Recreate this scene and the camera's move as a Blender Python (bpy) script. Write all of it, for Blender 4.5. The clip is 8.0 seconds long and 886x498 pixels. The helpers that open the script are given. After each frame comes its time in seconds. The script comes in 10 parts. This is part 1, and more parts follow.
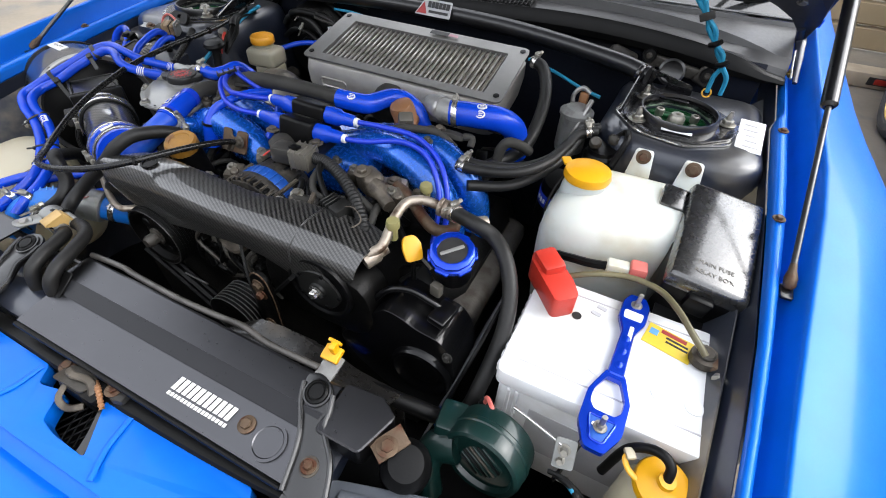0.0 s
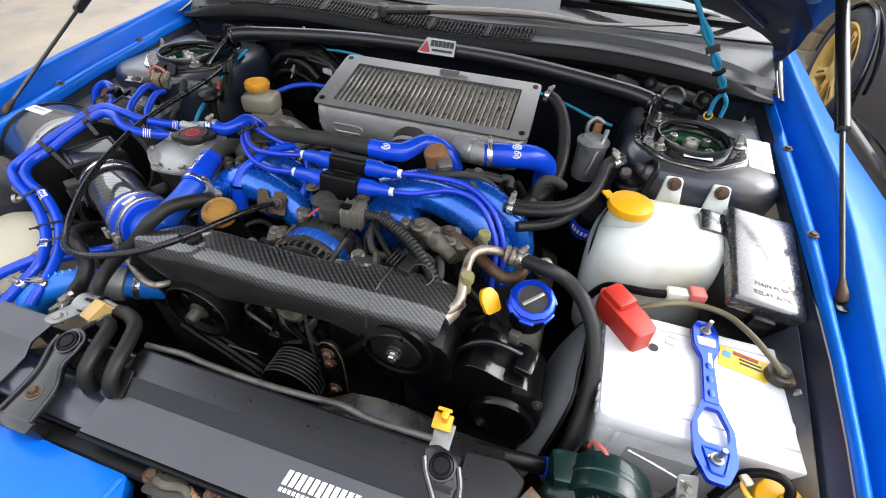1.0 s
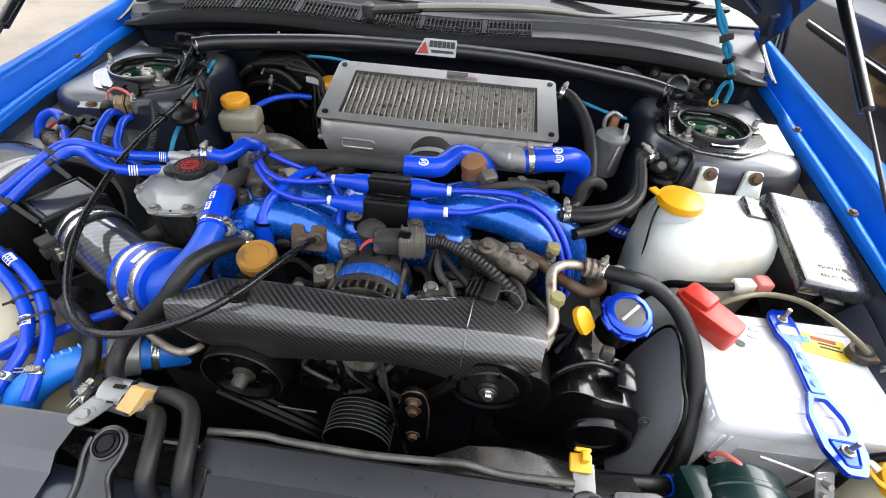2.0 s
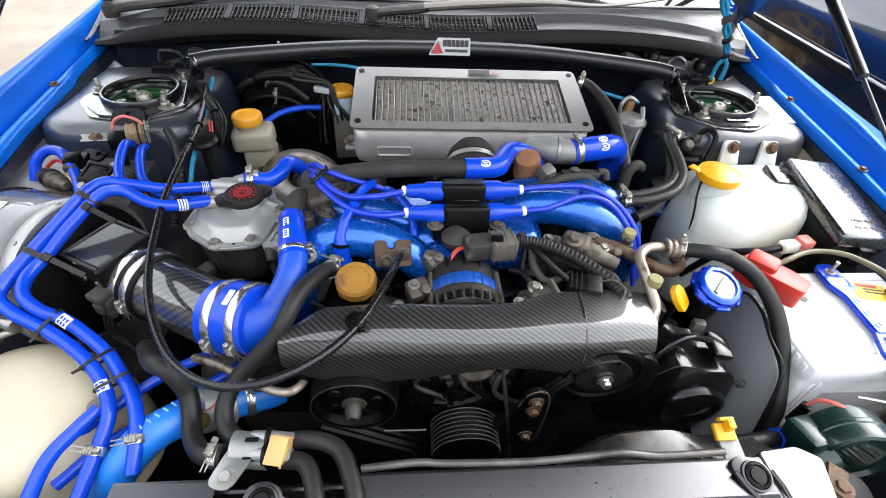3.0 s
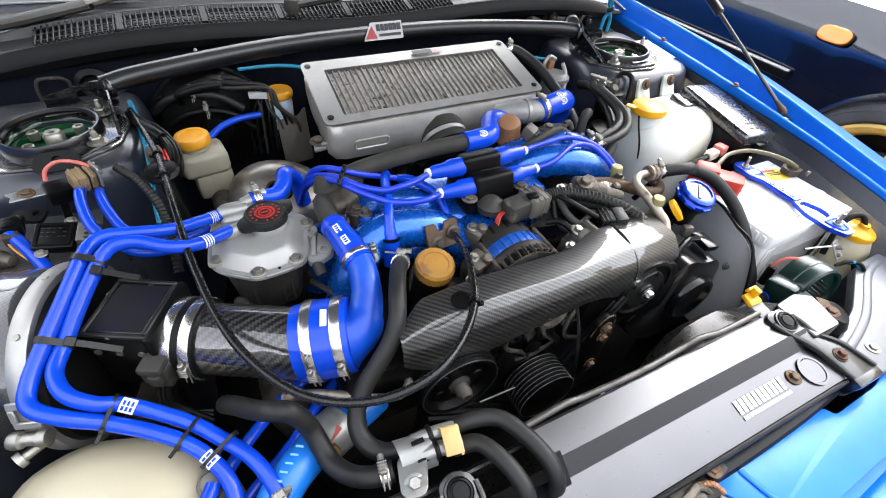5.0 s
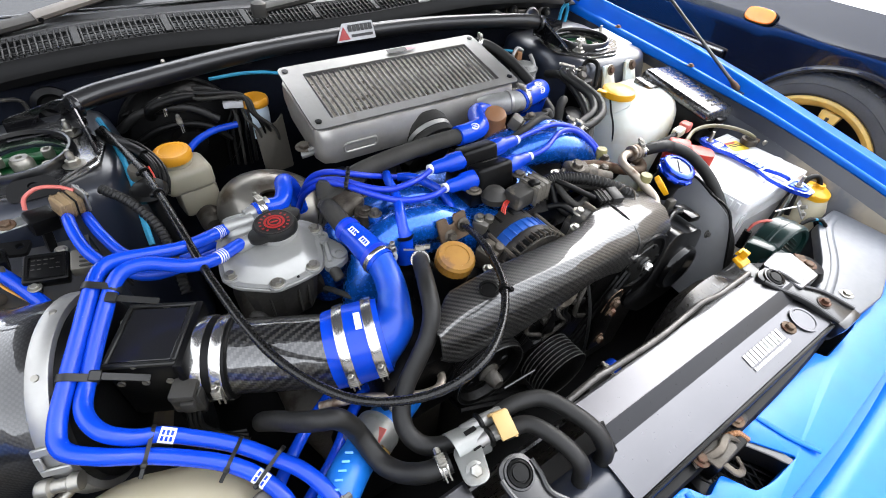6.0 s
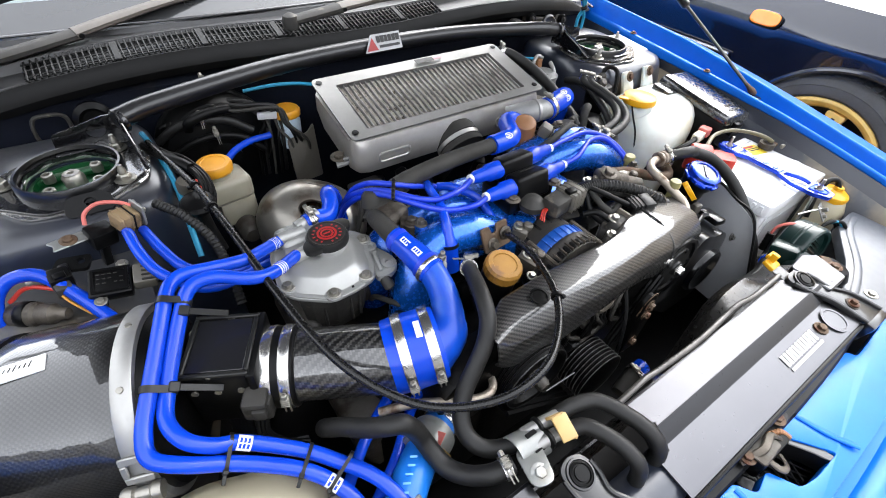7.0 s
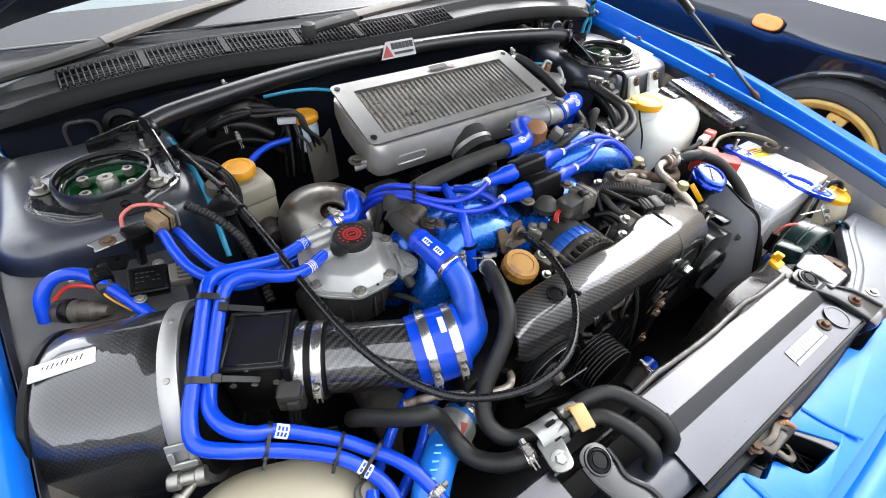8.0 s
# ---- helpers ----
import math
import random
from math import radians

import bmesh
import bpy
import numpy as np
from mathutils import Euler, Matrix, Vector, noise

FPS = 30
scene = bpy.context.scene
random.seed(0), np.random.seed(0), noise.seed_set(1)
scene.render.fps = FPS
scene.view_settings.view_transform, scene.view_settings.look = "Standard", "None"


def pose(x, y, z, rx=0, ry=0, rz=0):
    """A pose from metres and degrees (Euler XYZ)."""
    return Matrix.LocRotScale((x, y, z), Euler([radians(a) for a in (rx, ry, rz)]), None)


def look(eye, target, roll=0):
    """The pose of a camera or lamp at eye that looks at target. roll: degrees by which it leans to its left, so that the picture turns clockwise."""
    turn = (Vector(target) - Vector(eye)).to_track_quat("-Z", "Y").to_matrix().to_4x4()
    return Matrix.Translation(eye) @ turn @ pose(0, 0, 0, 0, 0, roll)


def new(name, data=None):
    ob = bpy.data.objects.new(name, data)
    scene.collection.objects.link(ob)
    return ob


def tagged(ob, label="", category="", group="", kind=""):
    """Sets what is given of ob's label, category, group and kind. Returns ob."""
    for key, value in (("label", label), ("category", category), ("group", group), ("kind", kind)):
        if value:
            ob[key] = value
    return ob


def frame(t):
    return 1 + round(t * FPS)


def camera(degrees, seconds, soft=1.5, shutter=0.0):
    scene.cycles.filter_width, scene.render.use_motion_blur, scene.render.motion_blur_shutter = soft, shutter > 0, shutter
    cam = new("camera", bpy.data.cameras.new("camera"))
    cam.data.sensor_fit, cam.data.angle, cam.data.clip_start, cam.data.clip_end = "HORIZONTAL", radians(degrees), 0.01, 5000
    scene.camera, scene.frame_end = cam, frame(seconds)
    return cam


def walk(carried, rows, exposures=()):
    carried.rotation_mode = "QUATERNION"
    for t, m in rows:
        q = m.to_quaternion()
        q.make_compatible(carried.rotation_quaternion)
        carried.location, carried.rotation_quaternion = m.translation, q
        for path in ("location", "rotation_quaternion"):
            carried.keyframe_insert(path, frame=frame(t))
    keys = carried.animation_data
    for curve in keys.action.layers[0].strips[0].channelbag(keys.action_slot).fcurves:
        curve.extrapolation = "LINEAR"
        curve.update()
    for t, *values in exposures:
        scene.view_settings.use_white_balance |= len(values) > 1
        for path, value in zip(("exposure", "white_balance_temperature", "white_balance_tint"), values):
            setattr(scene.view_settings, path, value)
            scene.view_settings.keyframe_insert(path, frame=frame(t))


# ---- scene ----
cam = camera(88.3, 8.0, soft=1.0)
PATH = [
    (0, (0.491, -0.81, 1.195), (-0.118, 0.513, -0.175), 2.8),
    (0.5, (0.408, -0.82, 1.228), (-0.102, 0.553, -0.134), 2.9),
    (1, (0.325, -0.838, 1.233), (-0.086, 0.593, -0.102), 2.8),
    (1.2, (0.294, -0.84, 1.23), (-0.055, 0.603, -0.111), 3.0),
    (2.3, (0.068, -0.804, 1.218), (0.02, 0.676, -0.127), 3.8),
    (2.5, (0.03, -0.803, 1.217), (0.027, 0.676, -0.13), 3.6),
    (3, (-0.067, -0.808, 1.217), (0.081, 0.661, -0.132), 3.6),
    (3.5, (-0.135, -0.799, 1.208), (0.156, 0.647, -0.143), 3.5),
    (4, (-0.201, -0.808, 1.202), (0.233, 0.601, -0.149), 3.5),
    (4.2, (-0.217, -0.804, 1.207), (0.277, 0.579, -0.15), 3.7),
    (5.3, (-0.335, -0.76, 1.202), (0.434, 0.497, -0.15), 4.0),
    (5.5, (-0.347, -0.754, 1.201), (0.457, 0.484, -0.149), 3.8),
    (6, (-0.378, -0.741, 1.198), (0.502, 0.445, -0.151), 3.8),
    (6.5, (-0.417, -0.72, 1.203), (0.474, 0.458, -0.145), 3.7),
    (7, (-0.435, -0.709, 1.215), (0.459, 0.468, -0.133), 3.5),
    (7.5, (-0.451, -0.704, 1.222), (0.446, 0.474, -0.122), 3.5),
    (8, (-0.468, -0.712, 1.23), (0.425, 0.471, -0.112), 3.3),
]
walk(cam, [(t, look(eye, target, roll)) for t, eye, target, roll in PATH], [(0.0, 0.33), (1.2, 0.47), (2.5, 0.70), (4.0, 0.85), (8.0, 0.82)])

# ---- world and light: bright overcast day ----
world = bpy.data.worlds.new("world")
scene.world = world
world.use_nodes = True
wn = world.node_tree.nodes
sky = wn.new("ShaderNodeTexSky")
sky.sky_type, sky.sun_disc = "NISHITA", False
sky.sun_elevation, sky.sun_rotation = radians(44), radians(64)
sky.air_density, sky.dust_density, sky.ozone_density = 1.0, 1.2, 1.0
desat = wn.new("ShaderNodeHueSaturation")
desat.inputs["Saturation"].default_value = 0.18
world.node_tree.links.new(sky.outputs[0], desat.inputs["Color"])
world.node_tree.links.new(desat.outputs[0], wn["Background"].inputs[0])
wn["Background"].inputs[1].default_value = 0.84
sun = new("sun", bpy.data.lights.new("sun", "SUN"))
sun.data.energy, sun.data.angle, sun.data.color = 0.52, radians(80), (1.0, 0.985, 0.96)
sun.matrix_world = look((1.7, 0.83, 2.65), (0, 0, 0.8))


# ---- materials ----
def node_mat(name):
    m = bpy.data.materials.new(name)
    m.use_nodes = True
    return m, m.node_tree.nodes, m.node_tree.links, m.node_tree.nodes["Principled BSDF"]


def surf(name, color, rough=0.5, metal=0.0, coat=0.0, vary=0.25, scale=60.0, bump=0.1, wear=None, wear_at=0.62, wear_scale=14.0, sss=0.0, coat_rough=0.05, spec=0.5, coat_ior=1.5, dust_skylight=None):
    """A surface with grain and stains: fine noise on colour, roughness and relief, large noise for dirt or wear."""
    m, n, l, b = node_mat(name)
    co = n.new("ShaderNodeTexCoord")
    fine = n.new("ShaderNodeTexNoise")
    fine.inputs["Scale"].default_value, fine.inputs["Detail"].default_value = scale * 6, 4
    big = n.new("ShaderNodeTexNoise")
    big.inputs["Scale"].default_value, big.inputs["Detail"].default_value = scale * 0.4, 5
    l.new(co.outputs["Object"], fine.inputs["Vector"])
    l.new(co.outputs["Object"], big.inputs["Vector"])
    ramp = n.new("ShaderNodeValToRGB")
    ramp.color_ramp.elements[0].position, ramp.color_ramp.elements[1].position = 0.3, 0.72
    lo, hi = 1 - vary, 1 + vary * 0.6
    ramp.color_ramp.elements[0].color = (color[0] * lo, color[1] * lo, color[2] * lo, 1)
    ramp.color_ramp.elements[1].color = (min(1, color[0] * hi), min(1, color[1] * hi), min(1, color[2] * hi), 1)
    l.new(big.outputs["Fac"], ramp.inputs[0])
    out = ramp.outputs[0]
    mr = n.new("ShaderNodeMapRange")
    mr.inputs["To Min"].default_value, mr.inputs["To Max"].default_value = max(0.02, rough * 0.75), min(1, rough * 1.3)
    l.new(fine.outputs["Fac"], mr.inputs["Value"])
    l.new(mr.outputs[0], b.inputs["Roughness"])
    if wear:
        spots = n.new("ShaderNodeTexNoise")
        spots.inputs["Scale"].default_value, spots.inputs["Detail"].default_value = wear_scale, 8
        l.new(co.outputs["Object"], spots.inputs["Vector"])
        cut = n.new("ShaderNodeMapRange")
        cut.inputs["From Min"].default_value, cut.inputs["From Max"].default_value = wear_at - 0.06, wear_at + 0.06
        l.new(spots.outputs["Fac"], cut.inputs["Value"])
        mix = n.new("ShaderNodeMixRGB")
        mix.inputs[2].default_value = (*wear, 1)
        l.new(cut.outputs[0], mix.inputs[0])
        l.new(out, mix.inputs[1])
        out = mix.outputs[0]
    if dust_skylight:
        # settled dust and sky light on what faces up, both mixed into the colour
        geo = n.new("ShaderNodeNewGeometry")
        nz = n.new("ShaderNodeSeparateXYZ")
        l.new(geo.outputs["Normal"], nz.inputs[0])
        up = n.new("ShaderNodeMapRange")
        up.inputs["From Min"].default_value, up.inputs["From Max"].default_value = 0.55, 1.0
        up.inputs["To Max"].default_value = 0.55
        l.new(nz.outputs[2], up.inputs["Value"])
        pat = n.new("ShaderNodeMath")
        pat.operation = "MULTIPLY"
        l.new(up.outputs[0], pat.inputs[0])
        patch = n.new("ShaderNodeTexNoise")
        patch.inputs["Scale"].default_value, patch.inputs["Detail"].default_value = 11, 7
        l.new(co.outputs["Object"], patch.inputs["Vector"])
        wide = n.new("ShaderNodeMapRange")
        wide.inputs["From Min"].default_value, wide.inputs["From Max"].default_value = 0.32, 0.62
        l.new(patch.outputs["Fac"], wide.inputs["Value"])
        l.new(wide.outputs[0], pat.inputs[1])
        lay = n.new("ShaderNodeMixRGB")
        lay.inputs[2].default_value = (*dust_skylight, 1)
        l.new(pat.outputs[0], lay.inputs[0])
        l.new(out, lay.inputs[1])
        out = lay.outputs[0]
    l.new(out, b.inputs["Base Color"])
    if bump:
        bp = n.new("ShaderNodeBump")
        bp.inputs["Strength"].default_value, bp.inputs["Distance"].default_value = bump, 0.001
        l.new(fine.outputs["Fac"], bp.inputs["Height"])
        l.new(bp.outputs[0], b.inputs["Normal"])
    b.inputs["Metallic"].default_value = metal
    b.inputs["Coat Weight"].default_value, b.inputs["Coat Roughness"].default_value = coat, coat_rough
    b.inputs["Specular IOR Level"].default_value = spec
    b.inputs["Coat IOR"].default_value = coat_ior
    if sss:
        b.inputs["Subsurface Weight"].default_value = sss
        b.inputs["Subsurface Radius"].default_value = (0.03, 0.025, 0.02)
        b.inputs["Subsurface Scale"].default_value = 1.6 if sss > 0.5 else 0.5
    return m


def carbon(name, tow=0.002, twill=4, light=0.05, lacquer=2.1):
    """Woven carbon under clear lacquer, laid out in the mesh's metre-sized UV map; twill 4 gives a 2/2 twill, 2 a plain weave."""
    m, n, l, b = node_mat(name)
    uv = n.new("ShaderNodeUVMap")
    sep = n.new("ShaderNodeSeparateXYZ")
    l.new(uv.outputs[0], sep.inputs[0])

    def calc(op, a, c=None, v=None):
        k = n.new("ShaderNodeMath")
        k.operation = op
        l.new(a, k.inputs[0])
        if c is not None:
            l.new(c, k.inputs[1])
        elif v is not None:
            k.inputs[1].default_value = v
        return k.outputs[0]

    u, v = calc("DIVIDE", sep.outputs[0], v=tow), calc("DIVIDE", sep.outputs[1], v=tow)
    iu, iv = calc("FLOOR", u), calc("FLOOR", v)
    step = calc("FLOORED_MODULO", calc("ADD", iu, iv), v=float(twill))
    over = calc("LESS_THAN", step, v=twill / 2)
    # each tow is rounded across its width
    fu, fv = calc("FRACT", u), calc("FRACT", v)
    ru = calc("SINE", calc("MULTIPLY", fu, v=math.pi))
    rv = calc("SINE", calc("MULTIPLY", fv, v=math.pi))
    mix = n.new("ShaderNodeMix")
    mix.data_type = "RGBA"
    mix.inputs["A"].default_value, mix.inputs["B"].default_value = (0.0025, 0.0025, 0.0026, 1), (light, light * 0.97, light * 0.92, 1)
    shade = calc("MULTIPLY", over, calc("ADD", calc("MULTIPLY", rv, v=0.5), v=0.5))
    l.new(shade, mix.inputs["Factor"])
    l.new(mix.outputs["Result"], b.inputs["Base Color"])
    bp = n.new("ShaderNodeBump")
    bp.inputs["Strength"].default_value, bp.inputs["Distance"].default_value = 0.25, 0.0004
    l.new(calc("ADD", calc("MULTIPLY", ru, calc("SUBTRACT", over, v=1.0)), calc("MULTIPLY", rv, over)), bp.inputs["Height"])
    l.new(bp.outputs[0], b.inputs["Normal"])
    wob = n.new("ShaderNodeTexNoise")
    wob.inputs["Scale"].default_value = 5.0
    soft = n.new("ShaderNodeBump")
    soft.inputs["Strength"].default_value, soft.inputs["Distance"].default_value = 0.28, 0.003
    l.new(wob.outputs["Fac"], soft.inputs["Height"])
    l.new(soft.outputs[0], b.inputs["Coat Normal"])
    b.inputs["Roughness"].default_value = 0.35
    b.inputs["Metallic"].default_value = 0.15
    b.inputs["Coat Weight"].default_value, b.inputs["Coat Roughness"].default_value = 1.0, 0.03
    b.inputs["Coat IOR"].default_value = lacquer
    return m


def uv_round(ob, p0, axis, r):
    """UVs in metres round an axis."""
    a = V(axis).normalized()
    e = a.cross(V((0, 0, 1))).normalized()
    f = a.cross(e)
    me = ob.data
    uv = me.uv_layers.new(name="weave")
    for poly in me.polygons:
        c = poly.center - V(p0)
        base = math.atan2(c.dot(f), c.dot(e))
        for k in poly.loop_indices:
            q = me.vertices[me.loops[k].vertex_index].co - V(p0)
            g = math.atan2(q.dot(f), q.dot(e))
            g = base + (g - base + math.pi) % (2 * math.pi) - math.pi
            uv.data[k].uv = (g * r, q.dot(a))


def uv_sheet(ob):
    """UVs in metres for a sheet that folds down towards -y."""
    me = ob.data
    uv = me.uv_layers.new(name="weave")
    for lp in me.loops:
        q = me.vertices[lp.vertex_index].co
        uv.data[lp.index].uv = (q.x, q.y + q.z)


BLUE_PAINT = surf("blue_car_paint", (0.0008, 0.112, 0.55), 0.36, 0.15, coat=0.16, vary=0.08, bump=0.02, coat_rough=0.04, coat_ior=1.4, spec=0.2)
BAY_PAINT = surf("bay_paint", (0.011, 0.015, 0.027), 0.34, 0.1, coat=0.5, vary=0.3, scale=20, bump=0.05, wear=(0.05, 0.045, 0.038), wear_at=0.67, wear_scale=7, coat_rough=0.20, dust_skylight=(0.05, 0.048, 0.045))
HOOD_PAINT = surf("bonnet_inner_paint", (0.004, 0.007, 0.020), 0.4, 0.0, coat=0.4, vary=0.3, scale=20, bump=0.05, coat_rough=0.12)
# paler copy of the bay paint, its sky reflection put into the base colour
LIT_SLATE = surf("sky_lit_bay_paint", (0.055, 0.062, 0.075), 0.42, 0.0, coat=0.15, vary=0.3, scale=15, bump=0.05, coat_rough=0.2)
EDGE = surf("scuffed_edge_trim", (0.075, 0.07, 0.064), 0.32, 0.3, vary=0.4, scale=40, bump=0.2, wear=(0.03, 0.027, 0.024))
DUSTY_WING = surf("dusty_inner_wing", (0.024, 0.028, 0.038), 0.38, 0.0, coat=0.5, vary=0.35, scale=14, bump=0.08, wear=(0.14, 0.115, 0.078), wear_at=0.55, wear_scale=7, coat_rough=0.18, dust_skylight=(0.10, 0.092, 0.08))
FRIT = surf("dark_glass_enamel", (0.028, 0.029, 0.030), 0.16, vary=0.15, scale=20, bump=0.0, coat=0.5, coat_rough=0.05)
VENT = surf("matte_vent_plastic", (0.007, 0.007, 0.007), 0.55, vary=0.3, scale=40, bump=0.1, spec=0.25)
ALT_CAST = surf("sooty_alternator_casting", (0.030, 0.027, 0.024), 0.55, 0.4, vary=0.5, scale=50, bump=0.5, wear=(0.075, 0.066, 0.055), wear_at=0.62, wear_scale=30)
FLANGE = surf("dulled_flange_aluminium", (0.21, 0.206, 0.197), 0.42, 0.6, vary=0.18, scale=25, bump=0.05, wear=(0.13, 0.12, 0.105), wear_at=0.66)
# bay paint made darker: the shade under the cowl is in this colour
BULKHEAD = surf("shaded_bay_paint", (0.005, 0.0065, 0.012), 0.6, vary=0.35, scale=25, bump=0.15, wear=(0.012, 0.012, 0.013), wear_at=0.64, wear_scale=12, spec=0.12)
HOSE_BLUE = surf("blue_silicone", (0.0024, 0.044, 0.46), 0.24, 0.0, vary=0.2, scale=40, bump=0.05, spec=0.36)
ELBOW = surf("dusty_cobalt_silicone", (0.003, 0.055, 0.42), 0.36, vary=0.22, scale=30, bump=0.05, wear=(0.02, 0.085, 0.36), wear_at=0.66, wear_scale=18, spec=0.4)
WIRE_BLUE = surf("blue_wire_rubber", (0.00396, 0.0297, 0.436), 0.38, vary=0.1, bump=0.03)
MANIFOLD = surf("blue_anodised_casting", (0.0025, 0.085, 0.43), 0.26, 0.55, coat=0.5, vary=0.35, scale=35, bump=0.3, wear=(0.010, 0.05, 0.16), wear_at=0.66, wear_scale=55)
ANO_BLUE = surf("blue_anodised", (0.00198, 0.0396, 0.495), 0.22, 0.6, coat=0.3, vary=0.1, bump=0.02)
ALU = surf("aluminium_sheet", (0.29, 0.285, 0.275), 0.33, 0.65, vary=0.15, scale=25, bump=0.015)
ALU_CAST = surf("cast_aluminium", (0.238, 0.238, 0.231), 0.5, 0.35, vary=0.3, scale=50, bump=0.4, wear=(0.0792, 0.0726, 0.066), wear_at=0.66, wear_scale=25)
TANK_ALU = surf("zinc_plate_casting", (0.303, 0.303, 0.292), 0.42, 0.55, vary=0.14, scale=40, bump=0.15)
IC_CAST = surf("grained_tank_casting", (0.37, 0.355, 0.33), 0.40, 0.55, vary=0.2, scale=40, bump=0.22, wear=(0.16, 0.14, 0.115), wear_at=0.66, wear_scale=9)
CORE = surf("intercooler_fin", (0.47, 0.44, 0.385), 0.33, 0.75, vary=0.5, scale=150, bump=0.2, wear=(0.106, 0.0924, 0.0726), wear_at=0.6, wear_scale=60)
STATOR = surf("blue_stator_enamel", (0.006, 0.07, 0.34), 0.45, 0.2, vary=0.3, scale=60, bump=0.2)
PLATE = surf("gloss_black_plate", (0.005, 0.005, 0.006), 0.25, 0.0, vary=0.15, scale=30, bump=0.02, coat=0.8, coat_rough=0.06, coat_ior=1.5, spec=0.3)
STEP_REFLECTION = surf("dark_step_reflection", (0.012, 0.012, 0.014), 0.30, 0.6, vary=0.06, scale=30, bump=0.03)
HEAT_SHIELD = surf("tarnished_shield_steel", (0.26, 0.245, 0.215), 0.32, 0.8, vary=0.35, scale=22, bump=0.12, wear=(0.12, 0.10, 0.08), wear_at=0.58, wear_scale=18)
STEEL = surf("bright_steel", (0.558, 0.549, 0.531), 0.22, 0.95, vary=0.15, scale=60, bump=0.04)
RINGSTEEL = surf("brushed_ring_steel", (0.36, 0.355, 0.34), 0.46, 0.8, vary=0.18, scale=30, bump=0.08)
DARK_CHROME = surf("dull_chrome_rod", (0.09, 0.09, 0.09), 0.3, 0.8, vary=0.2, bump=0.05)
BOLT = surf("zinc_bolt", (0.297, 0.284, 0.251), 0.38, 0.85, vary=0.3, scale=120, bump=0.2)
ZINC = surf("dull_zinc_plate", (0.27, 0.275, 0.265), 0.38, 0.65, vary=0.25, scale=45, bump=0.12, wear=(0.20, 0.19, 0.17), wear_at=0.64, wear_scale=40)
RUSTY = surf("rusted_steel", (0.095, 0.062, 0.038), 0.62, 0.5, vary=0.5, scale=60, bump=0.5, wear=(0.066, 0.0231, 0.0099), wear_at=0.55, wear_scale=45)
PIPE = surf("aged_pipe", (0.33, 0.285, 0.235), 0.48, 0.7, vary=0.4, scale=50, bump=0.2, wear=(0.0924, 0.0594, 0.0396), wear_at=0.6, wear_scale=40)
GUNMETAL = surf("gunmetal_panel", (0.090, 0.090, 0.096), 0.30, 1.0, vary=0.06, scale=30, bump=0.05)
BLACK_STEEL = surf("black_painted_steel", (0.00528, 0.00528, 0.00594), 0.3, 0.0, coat=0.35, vary=0.3, scale=40, bump=0.08, coat_rough=0.12)
RUBBER = surf("black_rubber", (0.0032, 0.0032, 0.0032), 0.40, vary=0.35, scale=50, bump=0.15, spec=0.15)
HOSE_BLACK = surf("matte_black_hose", (0.009, 0.0088, 0.0085), 0.48, vary=0.4, scale=40, bump=0.14, spec=0.3)
CABLE_SKIN = surf("glossy_cable_sheath", (0.005, 0.005, 0.005), 0.26, vary=0.2, scale=60, bump=0.03, spec=0.35)
RUBBER_GREY = surf("dusty_rubber", (0.033, 0.0317, 0.029), 0.6, vary=0.35, scale=50, bump=0.15, spec=0.16)
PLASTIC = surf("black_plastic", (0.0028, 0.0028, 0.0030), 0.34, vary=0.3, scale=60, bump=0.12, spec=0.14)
PLASTIC_GREY = surf("grey_plastic", (0.030, 0.0285, 0.026), 0.55, vary=0.35, scale=60, bump=0.15, wear=(0.106, 0.0924, 0.0726), wear_at=0.66, wear_scale=40, spec=0.22)
# oily metal with wear; its near-black base holds the deep bay's shade
ENGINE = surf("oily_shade_black_metal", (0.0018, 0.0017, 0.0016), 0.42, 0.0, vary=0.6, scale=40, bump=0.4, wear=(0.016, 0.013, 0.010), wear_at=0.66, wear_scale=35, spec=0.16)
ENGINE_GREY = surf("dull_engine_casting", (0.066, 0.0607, 0.0528), 0.55, 0.5, vary=0.5, scale=45, bump=0.5, wear=(0.033, 0.0264, 0.0198), wear_at=0.58, wear_scale=35)
BOTTLE = surf("milky_plastic", (0.56, 0.58, 0.54), 0.38, vary=0.08, scale=8, bump=0.03, sss=0.7, wear=(0.40, 0.36, 0.26), wear_at=0.6, wear_scale=7)
SKY_HOSE = surf("sky_blue_silicone", (0.006, 0.13, 0.50), 0.38, vary=0.15, scale=30, bump=0.05)
CREAM = surf("aged_milky_plastic", (0.39, 0.35, 0.25), 0.4, vary=0.12, scale=8, bump=0.04, sss=0.2)
OLIVE_LEAD = surf("olive_cable_sheath", (0.10, 0.085, 0.04), 0.4, vary=0.3, scale=40, bump=0.06)
OLIVE = surf("yellowed_cap_plastic", (0.22, 0.20, 0.08), 0.5, vary=0.2, bump=0.06)
RESERVOIR = surf("reservoir_plastic", (0.264, 0.244, 0.185), 0.4, vary=0.2, scale=18, bump=0.05, sss=0.15)
WHITE = surf("white_battery_plastic", (0.66, 0.67, 0.68), 0.38, vary=0.10, scale=14, bump=0.06, wear=(0.50, 0.50, 0.48), wear_at=0.62, wear_scale=9)
YELLOW = surf("yellow_plastic", (0.587, 0.290, 0.0030), 0.36, vary=0.1, scale=40, bump=0.05)
ORANGE = surf("orange_cap_plastic", (0.56, 0.25, 0.012), 0.4, vary=0.15, scale=40, bump=0.08)
